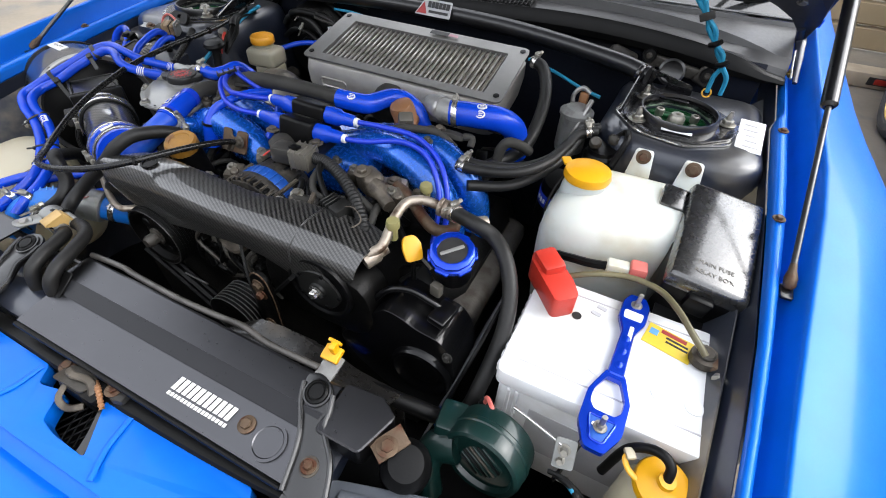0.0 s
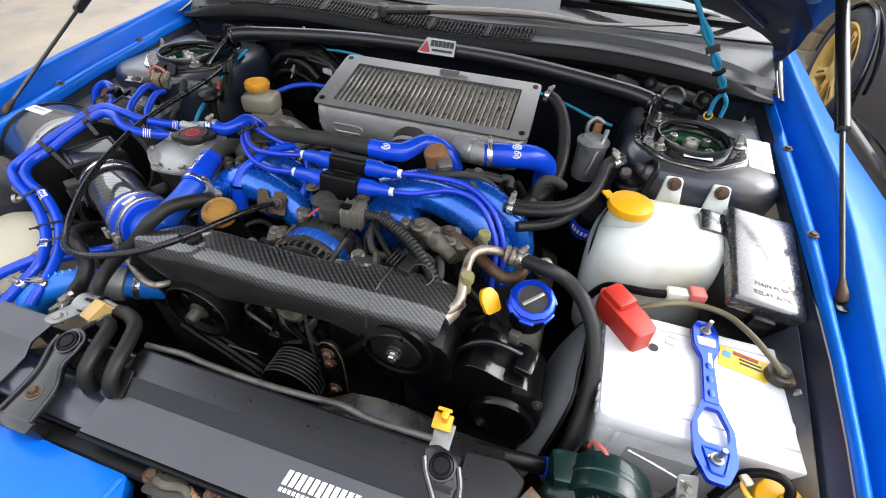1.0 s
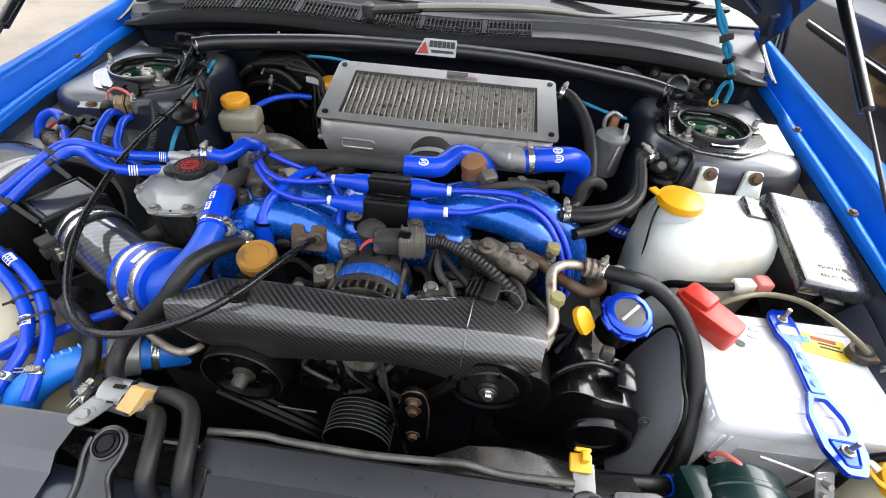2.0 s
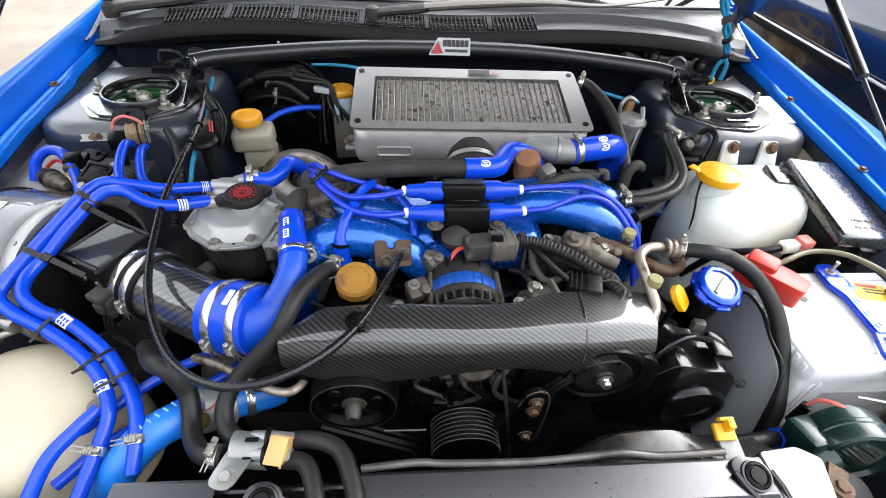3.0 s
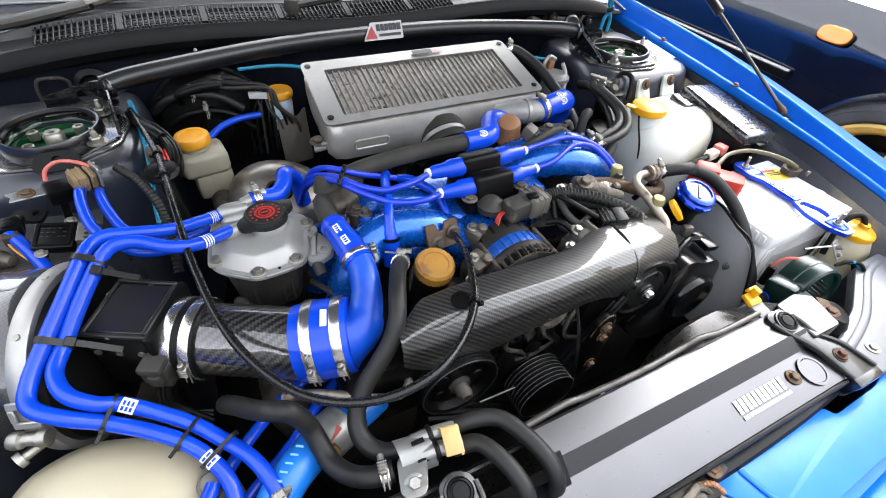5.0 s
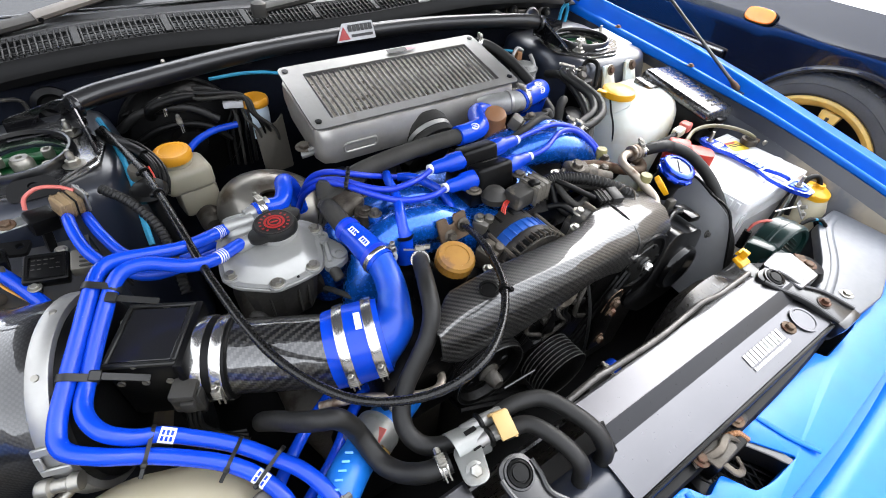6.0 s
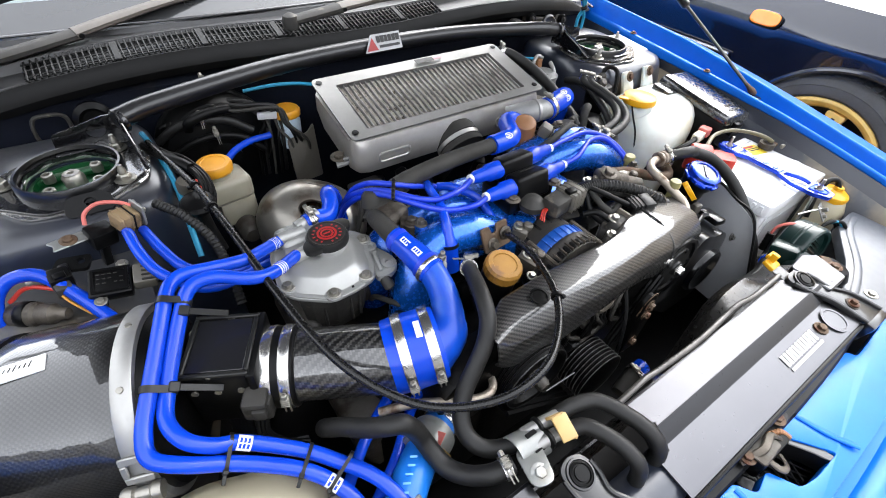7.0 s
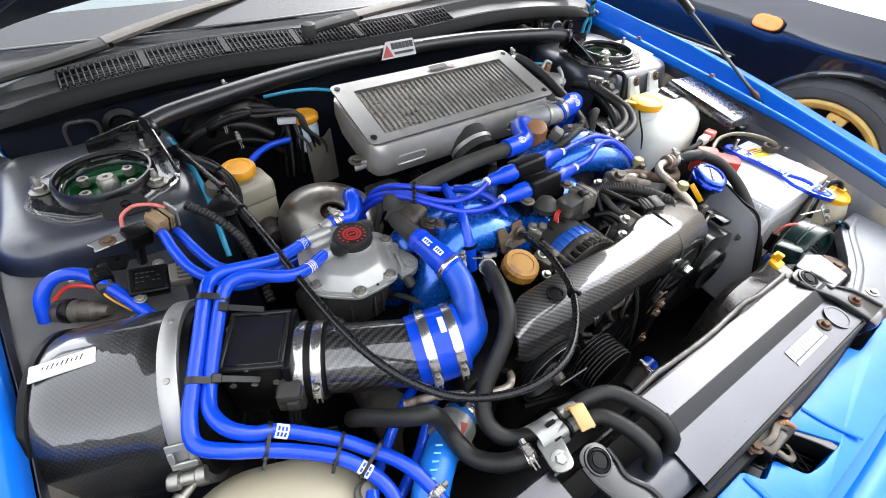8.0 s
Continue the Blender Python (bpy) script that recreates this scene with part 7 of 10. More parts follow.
    part("grey_stub", sweep([jb - jd * 0.006, V((-0.2225, -0.300, 0.834)), V((-0.220, -0.275, 0.828)), V((-0.212, -0.255, 0.815))], [0.0128, 0.0125, 0.0125, 0.012], 18, 6), RUBBER_GREY, v, "grey rubber stub")
    w = thing("idle_valve", "dusty grey cast valve with bolted lugs over the manifold", "valve", (-0.20, -0.28, 0.79))
    part("body", hull_box((0.044, 0.050, 0.036), at(-0.196, -0.262, 0.818, 8, -6, 18), 0.011, 3), GRIMY, w)
    part("dome", lathe([(0.018, -0.012), (0.018, 0.004), (0.014, 0.010), (0, 0.012)], at(-0.205, -0.242, 0.836, -20, 10), 20), RUBBER_GREY, w)
    for x, y, z, r in ((-0.182, -0.302, 0.825, 0.012), (-0.168, -0.262, 0.822, 0.011), (-0.205, -0.312, 0.822, 0.009)):
        part("lug", lathe([(r, -0.022), (r, 0.0), (r * 0.8, 0.002), (0, 0.002)], Matrix.Translation((x, y, z)), 16), GRIMY, w)
        part("lug_bolt", bolt_bm((x, y, z + 0.002), r=r * 0.55, h=0.006), GRIMY, w)
    part("arm", hull_box((0.030, 0.012, 0.010), at(-0.186, -0.290, 0.822, 0, 0, 60), 0.004), GRIMY, w)
    part("clip_plate", prism(rounded([(-0.020, -0.008), (0.020, -0.010), (0.022, 0.006), (-0.018, 0.010)], 0.004, 2), 0, 0.003, at(-0.172, -0.250, 0.838, 20, 0, 30), 0.0008, 1), RUBBER_GREY, w)


air_intake()


# ---- hoses, pipes and leads ----
hose("coolant_hose", "blue silicone hose from the header tank to the engine", [(-0.304, -0.236, 0.830), (-0.290, -0.234, 0.830), (-0.272, -0.231, 0.827), (-0.259, -0.215, 0.829), (-0.252, -0.192, 0.831), (-0.241, -0.176, 0.816), (-0.234, -0.168, 0.795), (-0.23, -0.17, 0.76)], 0.0115, HOSE_BLUE, clamps=(0.10,), seg=16)
hose("water_hose", "long dusty black rubber water hose over the engine", [(-0.222, -0.262, 0.815), (-0.200, -0.250, 0.832), (-0.165, -0.242, 0.845), (-0.10, -0.236, 0.850), (-0.03, -0.230, 0.849), (0.028, -0.226, 0.846)], 0.0128, RUBBER_GREY)
t = hose("bypass_elbow", "blue silicone elbow hose behind the coil pack", [(0.016, -0.227, 0.847), (0.046, -0.224, 0.846), (0.068, -0.217, 0.845), (0.080, -0.196, 0.846), (0.092, -0.176, 0.846), (0.112, -0.168, 0.842), (0.135, -0.168, 0.828), (0.15, -0.17, 0.80)], [0.0158, 0.0160, 0.0160, 0.0152, 0.0148, 0.0145, 0.014, 0.014], HOSE_BLUE, category="hose", seg=16)
ring_mark(t, (0.046, -0.2325, 0.8595), (0, -0.5, 1), (1, 0, 0), 0.0062)
t = hose("boost_hose", "thick blue silicone hose with printed marks", [(0.196, -0.167, 0.841), (0.215, -0.162, 0.842), (0.245, -0.153, 0.841), (0.270, -0.142, 0.838), (0.288, -0.128, 0.826), (0.298, -0.114, 0.803), (0.300, -0.104, 0.76)], 0.0205, HOSE_BLUE, clamps=(0.09,), seg=22)
ring_mark(t, (0.248, -0.1585, 0.8612), (0, -0.25, 1), (1, 0.3, 0), 0.0066)
ring_mark(t, (0.250, -0.1695, 0.8530), (0, -0.85, 0.7), (1, 0.3, 0), 0.0066)
t = thing("pipe_bracket", "dusty grey cast bracket below the boost hose", "bracket", (0.21, -0.205, 0.80))
part("plate", prism(rounded([(-0.034, -0.010), (0.030, -0.012), (0.036, 0.004), (0.016, 0.014), (-0.030, 0.012)], 0.006, 3), 0, 0.008, at(0.206, -0.205, 0.820, -14, 6, 12), 0.002), RUBBER_GREY, t)
part("ear", sweep([(0.236, -0.200, 0.824), (0.250, -0.196, 0.822), (0.252, -0.205, 0.812)], 0.006, 10, 5), RUBBER_GREY, t)
part("bolt", bolt_bm((0.196, -0.206, 0.828), (0, -0.2, 1), r=0.0065, h=0.007), GRIMY, t)
hose("loom_branch", "black rubber cable behind the coil pack", [(0.105, -0.240, 0.815), (0.135, -0.246, 0.832), (0.170, -0.238, 0.838), (0.205, -0.225, 0.832), (0.235, -0.225, 0.815)], 0.006, RUBBER_GREY, category="wiring", group="loom branches")
hose("breather_hose", "black rubber breather hose looping past the carbon cover", [(-0.158, -0.398, 0.810), (-0.172, -0.423, 0.825), (-0.188, -0.460, 0.833), (-0.199, -0.487, 0.824), (-0.212, -0.501, 0.806), (-0.230, -0.510, 0.788), (-0.249, -0.519, 0.771), (-0.263, -0.532, 0.755), (-0.268, -0.549, 0.743), (-0.262, -0.566, 0.736), (-0.248, -0.578, 0.735), (-0.228, -0.587, 0.742)], 0.0098, HOSE_BLACK, clamps=(0.03,), seg=14)
hose("suction_hose", "black rubber hose bent round below the intake tube", [(-0.388, -0.450, 0.722), (-0.385, -0.462, 0.740), (-0.372, -0.478, 0.754), (-0.357, -0.497, 0.767), (-0.342, -0.512, 0.779), (-0.328, -0.519, 0.780), (-0.318, -0.524, 0.767), (-0.311, -0.530, 0.748), (-0.306, -0.546, 0.734), (-0.301, -0.564, 0.730), (-0.289, -0.583, 0.735), (-0.272, -0.598, 0.746), (-0.250, -0.603, 0.750)], 0.0102, HOSE_BLACK, clamps=(0.975,), seg=14)
hose("aircon_hose", "black foam-covered air-con hose over the radiator", [(-0.185, -0.592, 0.758), (-0.160, -0.596, 0.765), (-0.136, -0.608, 0.768), (-0.122, -0.635, 0.768), (-0.114, -0.662, 0.764), (-0.112, -0.678, 0.748), (-0.112, -0.680, 0.71)], 0.0088, HOSE_BLACK, group="air-con hoses")
hose("aircon_hose", "black foam-covered air-con hose over the radiator", [(-0.190, -0.610, 0.756), (-0.169, -0.617, 0.763), (-0.158, -0.635, 0.766), (-0.150, -0.660, 0.764), (-0.147, -0.678, 0.752), (-0.147, -0.684, 0.71)], 0.0088, HOSE_BLACK, group="air-con hoses")
hose("radiator_hose", "large sky-blue silicone radiator hose", [(-0.40, -0.60, 0.66), (-0.375, -0.585, 0.700), (-0.345, -0.556, 0.716), (-0.305, -0.525, 0.703), (-0.27, -0.505, 0.690), (-0.235, -0.49, 0.685), (-0.20, -0.47, 0.69)], 0.0205, SKY_HOSE, clamps=(0.70,), seg=20)
t = thing("hose_joint", "bright alloy hose joint with a faded red label", "hose joint", (-0.29, -0.52, 0.70))
part("sleeve", lathe([(0.0245, -0.018), (0.0265, -0.016), (0.0265, 0.016), (0.0245, 0.018)], frame_to((-0.296, -0.520, 0.700), (-0.27, -0.505, 0.690)), 28), ZINC, t)
part("label", hull_box((0.020, 0.014, 0.001), at(-0.292, -0.531, 0.7235, -25, -10, 30), 0.0004, 1), PALE_RED, t, "faded red label")
part("sensor", lathe([(0.006, 0), (0.006, 0.010), (0.009, 0.010), (0.009, 0.018), (0, 0.018)], frame_to((-0.296, -0.54, 0.712), (-0.298, -0.552, 0.724)), 6), BRASS, t, "brass hex plug")
t = thing("hose_print", "pale printed bars along the sky-blue hose", "print", (-0.339, -0.548, 0.727))
for k in range(5):
    label_bar(t, V((-0.352, -0.562, 0.7385)) + V((0.0065, 0.0062, 0.0)) * k, (-0.25, -0.45, 1), (1, -0.6, 0), 0.008, 0.0022, PALE_BLUE, "letter_bar", "pale print")
hose("vacuum_hose", "thin blue vacuum hose low beside the intake", [(-0.46, -0.585, 0.695), (-0.42, -0.545, 0.715), (-0.36, -0.49, 0.722), (-0.30, -0.45, 0.72), (-0.24, -0.42, 0.72)], 0.0065, HOSE_BLUE, group="thin vacuum hoses")
hose("vacuum_hose", "thin blue vacuum hose low beside the intake", [(-0.44, -0.60, 0.69), (-0.40, -0.56, 0.70), (-0.34, -0.52, 0.705), (-0.29, -0.475, 0.705), (-0.23, -0.44, 0.71)], 0.0065, HOSE_BLUE, group="thin vacuum hoses")
hose("vacuum_hose", "blue vacuum hose behind the header tank", [(-0.495, -0.150, 0.838), (-0.492, -0.170, 0.848), (-0.489, -0.198, 0.843), (-0.480, -0.230, 0.834), (-0.462, -0.252, 0.824), (-0.43, -0.262, 0.805), (-0.36, -0.24, 0.79), (-0.29, -0.22, 0.785)], 0.0064, HOSE_BLUE, group="apron vacuum hoses")
hose("vacuum_hose", "blue vacuum hose behind the header tank", [(-0.478, -0.148, 0.832), (-0.474, -0.170, 0.836), (-0.466, -0.198, 0.830), (-0.450, -0.228, 0.818), (-0.41, -0.238, 0.795), (-0.33, -0.215, 0.79)], 0.0064, HOSE_BLUE, group="apron vacuum hoses")
hose("vacuum_hose", "blue vacuum hose arching along the inner wing", [(-0.640, -0.185, 0.790), (-0.632, -0.172, 0.818), (-0.612, -0.165, 0.833), (-0.585, -0.175, 0.833), (-0.56, -0.205, 0.815), (-0.535, -0.25, 0.80)], 0.0075, HOSE_BLUE, group="apron vacuum hoses")
hose("vacuum_hose", "blue hose crossing low behind the reservoir", [(-0.350, 0.03, 0.780), (-0.320, 0.06, 0.789), (-0.285, 0.08, 0.791), (-0.245, 0.088, 0.789)], 0.006, HOSE_BLUE, group="apron vacuum hoses")
hose("manifold_hose", "short upright blue hose joined to the manifold", [(-0.157, -0.364, 0.775), (-0.157, -0.358, 0.796), (-0.156, -0.354, 0.812), (-0.155, -0.350, 0.822), (-0.150, -0.336, 0.836), (-0.141, -0.312, 0.841), (-0.132, -0.275, 0.840), (-0.12, -0.245, 0.832)], [0.0125, 0.0125, 0.0125, 0.0085, 0.0068, 0.0066, 0.0066, 0.0066], HOSE_BLUE, ties=(0.30,), seg=16)
hose("manifold_hose", "short upright blue hose joined to the manifold", [(-0.06, -0.345, 0.79), (-0.062, -0.30, 0.815), (-0.085, -0.265, 0.825), (-0.10, -0.245, 0.82)], 0.0065, HOSE_BLUE)
for k, (dy, dz) in enumerate(((0, 0), (0.020, -0.003))):
    hose("fuel_hose", "black rubber hose with a plated end clamp", [(0.255, -0.262 + dy, 0.812 + dz), (0.295, -0.262 + dy, 0.814 + dz), (0.345, -0.245 + dy, 0.818 + dz), (0.378, -0.205 + dy, 0.822 + dz), (0.392, -0.150 + dy, 0.826 + dz), (0.400, -0.105 + dy, 0.828 + dz), (0.425, -0.085 + dy, 0.832 + dz)], 0.0078, HOSE_BLACK, clamps=(0.05, 0.93), group="fuel hoses")
hose("heater_hose", "thick black heater hose near the bulkhead", [(0.262, 0.055, 0.868), (0.288, 0.040, 0.862), (0.312, -0.010, 0.842), (0.322, -0.07, 0.815), (0.318, -0.13, 0.79), (0.29, -0.19, 0.785), (0.26, -0.23, 0.775)], 0.0110, HOSE_BLACK, clamps=(0.05,))
hose("heater_hose", "thick black heater hose near the bulkhead", [(0.42, -0.02, 0.80), (0.405, -0.08, 0.818), (0.385, -0.16, 0.80), (0.34, -0.23, 0.785), (0.28, -0.275, 0.79)], 0.0085, HOSE_BLACK)
hose("aircon_pressure_hose", "thick black air-con hose curving beside the battery", [(0.300, -0.368, 0.811), (0.337, -0.386, 0.820), (0.365, -0.387, 0.811), (0.389, -0.405, 0.802), (0.407, -0.427, 0.785), (0.417, -0.450, 0.766), (0.421, -0.474, 0.744), (0.420, -0.496, 0.720), (0.417, -0.518, 0.696), (0.413, -0.537, 0.671), (0.400, -0.560, 0.620)], 0.0100, HOSE_BLACK, clamps=(0.02,), seg=16)

t = thing("aircon_pipe", "tarnished metal air-con pipes with crimped joints", "pipe", (0.25, -0.40, 0.78))
part("pipe", sweep([(0.228, -0.470, 0.785), (0.240, -0.452, 0.792), (0.236, -0.415, 0.808), (0.238, -0.385, 0.815), (0.258, -0.370, 0.816), (0.285, -0.367, 0.812)], 0.0068, 12, 7), PIPE, t)
part("crimp", lathe([(0.009, 0), (0.0130, 0.002), (0.0130, 0.006), (0.0105, 0.008), (0.0130, 0.010), (0.0130, 0.015), (0.0105, 0.017), (0.0130, 0.019), (0.0130, 0.027), (0.0105, 0.032)], frame_to((0.278, -0.3675, 0.813), (0.31, -0.3685, 0.811)), 18), PIPE, t, "crimped metal ferrule")
part("pipe", sweep([(0.195, -0.340, 0.800), (0.225, -0.355, 0.800), (0.255, -0.375, 0.793), (0.285, -0.390, 0.790), (0.305, -0.378, 0.790), (0.302, -0.362, 0.795)], 0.0085, 12, 7), RUSTY, t, "rust-brown pipe")
for p in ((0.242, -0.428, 0.806), (0.242, -0.337, 0.806)):
    part("service_cap", lathe([(0.006, -0.02), (0.006, 0.0), (0.009, 0.0), (0.009, 0.009), (0.008, 0.011), (0, 0.011)], Matrix.Translation(p), 18, None, 0.0004), OLIVE, t, "yellowed service port cap")
part("pipe_block", hull_box((0.045, 0.03, 0.026), at(0.186, -0.338, 0.790, 0, 0, 20), 0.006), PIPE, t)
part("block_bolt", bolt_bm((0.188, -0.336, 0.804), r=0.007), GRIMY, t)
part("end_fitting", lathe([(0.012, 0), (0.012, 0.02), (0.009, 0.024), (0.009, 0.035), (0, 0.035)], frame_to((0.225, -0.475, 0.775), (0.24, -0.445, 0.782)), 12), PIPE, t)
part("end_fitting", lathe([(0.010, 0), (0.012, 0.004), (0.012, 0.02), (0.010, 0.024)], frame_to((0.322, -0.352, 0.785), (0.345, -0.335, 0.785)), 14), PIPE, t)

# black bowden cable looping over the carbon cover
CABLE = [(-0.435, 0.03, 0.856), (-0.418, -0.04, 0.850), (-0.404, -0.11, 0.850), (-0.397, -0.17, 0.851), (-0.392, -0.22, 0.852), (-0.388, -0.265, 0.851), (-0.383, -0.318, 0.847), (-0.377, -0.362, 0.840), (-0.369, -0.407, 0.832), (-0.356, -0.452, 0.822), (-0.336, -0.492, 0.814), (-0.309, -0.528, 0.811), (-0.275, -0.556, 0.818), (-0.236, -0.572, 0.828), (-0.192, -0.569, 0.834), (-0.152, -0.545, 0.835), (-0.121, -0.511, 0.837), (-0.101, -0.468, 0.835), (-0.088, -0.427, 0.829), (-0.080, -0.390, 0.818), (-0.075, -0.368, 0.806)]
t = thing("throttle_cable", "glossy black cable looping over the intake", "cable", CABLE[0])
part("sheath", sweep(CABLE, 0.0045, 14, 8), CABLE_SKIN, t)
for i in (2, 3, 16):
    tie_parts(t, CABLE[i], V(CABLE[i + 1]) - V(CABLE[i - 1]), 0.0055)
part("anchor", prism(rounded([(-0.024, -0.018), (0.024, -0.018), (0.024, 0.018), (0.004, 0.018), (0.002, 0.006), (-0.006, 0.006), (-0.008, 0.018), (-0.024, 0.018)], 0.003, 2), 0, 0.004, at(-0.088, -0.368, 0.806, 62, 0, 3), 0.001, 1), RUSTY, t, "rust-brown cable anchor")
part("anchor_foot", hull_box((0.046, 0.03, 0.006), at(-0.088, -0.352, 0.795), 0.002), RUSTY, t)
for p in ((-0.074, -0.3735, 0.810), (-0.096, -0.376, 0.800)):
    part("anchor_bolt", bolt_bm(p, (0, -0.9, 0.45), r=0.006, h=0.008), GRIMY, t)

# wiring harnesses
hose("wiring_harness", "ribbed black conduit across the engine", [(0.072, -0.368, 0.824), (0.094, -0.371, 0.826), (0.120, -0.380, 0.824), (0.150, -0.396, 0.819), (0.180, -0.418, 0.810), (0.205, -0.440, 0.795), (0.222, -0.458, 0.768)], 0.0092, HOSE_BLACK, category="wiring", ribs=0.15, res=12)
hose("wiring_harness", "black taped wiring loom with a loop", [(0.085, -0.375, 0.818), (0.082, -0.40, 0.795), (0.105, -0.42, 0.78), (0.14, -0.41, 0.785), (0.17, -0.395, 0.79)], 0.0045, RUBBER, category="wiring")
hose("wiring_harness", "ribbed black conduit on the inner wing", [(-0.455, -0.112, 0.842), (-0.430, -0.150, 0.836), (-0.412, -0.195, 0.822), (-0.408, -0.235, 0.80), (-0.41, -0.27, 0.77)], 0.0066, HOSE_BLACK, category="wiring", ribs=0.26, res=16)
t = thing("relief_valve", "dusty brown-grey cast valve on the engine top", "valve", (0.165, -0.355, 0.78))
part("valve_body", hull_box((0.040, 0.032, 0.034), at(0.160, -0.356, 0.806, 0, 0, -28), 0.009, 3), GRIMY, t)
part("valve_neck", lathe([(0.013, 0), (0.014, 0.004), (0.0135, 0.02), (0.010, 0.026), (0.0095, 0.05), (0, 0.05)], frame_to((0.168, -0.362, 0.808), (0.205, -0.383, 0.800)), 18), GRIMY, t)
part("valve_bolt", bolt_bm((0.152, -0.362, 0.8235), (0, -0.2, 1), 0.008, 0.008), GRIMY, t)
t = thing("loom_connector", "black multi-pin connector on the engine loom", "connector", (0.149, -0.427, 0.79))
m = at(0.149, -0.427, 0.802, 6, 0, -16)
part("shell", hull_box((0.036, 0.024, 0.022), m, 0.003), PLASTIC, t)
part("sleeve", hull_box((0.020, 0.028, 0.026), m @ Matrix.Translation((0.014, 0, 0)), 0.003), TIE, t)
for k in range(3):
    part("shell_rib", hull_box((0.002, 0.026, 0.024), m @ Matrix.Translation((-0.014 + 0.006 * k, 0, 0)), 0.0006, 1), TIE, t)
part("pale_wire", sweep([(0.163, -0.432, 0.812), (0.185, -0.432, 0.818), (0.200, -0.440, 0.808), (0.190, -0.452, 0.800), (0.172, -0.452, 0.799)], 0.0011, 6, 6), GRIMY, t, "thin grey wire")
t = thing("engine_mount_block", "dark grimy casting behind the carbon cover", "casting", (0.10, -0.435, 0.76))
part("block", hull_box((0.046, 0.034, 0.040), at(0.099, -0.437, 0.785, 12, 8, 20), 0.010, 3), PLASTIC_GREY, t)
part("block_rib", hull_box((0.006, 0.040, 0.044), at(0.112, -0.437, 0.786, 12, 8, 20), 0.002, 2), GRIMY, t)
part("block_bolt", bolt_bm((0.088, -0.432, 0.806), (0.1, -0.2, 1), 0.006, 0.007), BOLT, t)
for pts, r in (([(0.090, -0.373, 0.826), (0.098, -0.392, 0.826), (0.116, -0.410, 0.817), (0.136, -0.424, 0.806)], 0.0042), ([(0.092, -0.378, 0.822), (0.092, -0.400, 0.812), (0.105, -0.414, 0.800), (0.125, -0.410, 0.797), (0.146, -0.400, 0.797)], 0.0055), ([(0.064, -0.395, 0.800), (0.078, -0.408, 0.806), (0.086, -0.430, 0.800), (0.082, -0.45, 0.786)], 0.0045), ([(0.19, -0.385, 0.79), (0.20, -0.41, 0.797), (0.205, -0.435, 0.785), (0.20, -0.46, 0.765)], 0.0060), ([(0.120, -0.36, 0.79), (0.135, -0.375, 0.802), (0.16, -0.39, 0.80), (0.19, -0.395, 0.785)], 0.0070)):
    hose("loom_branch", "dusty black taped branch of the engine loom", pts, r, RUBBER_GREY if r > 0.005 else RUBBER, category="wiring", group="loom branches", ribs=0.12 if r > 0.005 else 0.0, res=10)
for p, sz, rz, mt in (((0.126, -0.452, 0.785), (0.030, 0.022, 0.03), 15, "g"), ((0.175, -0.44, 0.783), (0.034, 0.026, 0.026), -20, "k"), ((0.072, -0.448, 0.780), (0.026, 0.022, 0.034), 30, "c"), ((0.130, -0.345, 0.795), (0.028, 0.020, 0.03), 10, "g"), ((0.205, -0.36, 0.79), (0.03, 0.03, 0.03), 40, "g"), ((-0.055, -0.41, 0.775), (0.03, 0.03, 0.03), 20, "g"), ((-0.075, -0.44, 0.775), (0.028, 0.020, 0.02), -10, "k"), ((-0.035, -0.365, 0.785), (0.024, 0.024, 0.03), 35, "c")):
    t = thing("engine_bracket", "grimy cast bracket bolted on the engine top", "bracket", (p[0], p[1], p[2] - sz[2] / 2), group="engine brackets")
    mm = {"g": GRIMY, "k": PLASTIC, "c": CONNECTOR}[mt]
    part("casting", hull_box(sz, at(*p, 8, -6, rz), 0.005, 2), mm, t)
    part("casting_lug", lathe([(0.007, -0.004), (0.007, 0.004), (0.0045, 0.006), (0, 0.006)], at(p[0] + sz[0] * 0.3, p[1] - sz[1] * 0.3, p[2] + sz[2] / 2, 10, 5), 12), mm, t)
    part("casting_bolt", bolt_bm((p[0] - sz[0] * 0.2, p[1], p[2] + sz[2] / 2), (0.1, -0.2, 1), 0.0048, 0.006), BOLT, t)
t = thing("sensor_plug", "grey-brown wiring plug above the alternator", "connector", (0.03, -0.37, 0.80))
part("plug", hull_box((0.036, 0.030, 0.026), at(0.022, -0.374, 0.822, 0, 0, 8), 0.005), PLASTIC_GREY, t)
part("socket", hull_box((0.036, 0.034, 0.030), at(0.054, -0.371, 0.822, 0, 0, 8), 0.005), CONNECTOR, t, "grey-brown socket")
for k in range(4):
    part("socket_rib", hull_box((0.0025, 0.036, 0.032), at(0.040 + 0.009 * k, -0.3725 + 0.0013 * k, 0.822, 0, 0, 8), 0.001, 1), CONNECTOR, t)
part("lock_tab", hull_box((0.016, 0.012, 0.006), at(0.045, -0.376, 0.838, 0, 0, -4), 0.002), PLASTIC, t)
for k in range(3):
    part("red_wire", sweep([(0.005, -0.374 + 0.003 * k, 0.820), (-0.006, -0.380 + 0.003 * k, 0.818), (-0.013, -0.387 + 0.004 * k, 0.812)], 0.0012, 6, 4), RED, t)
part("plug_mount", lathe([(0.018, 0), (0.020, 0.01), (0.012, 0.018), (0, 0.02)], at(-0.005, -0.352, 0.812), 18), PLASTIC_GREY, t)
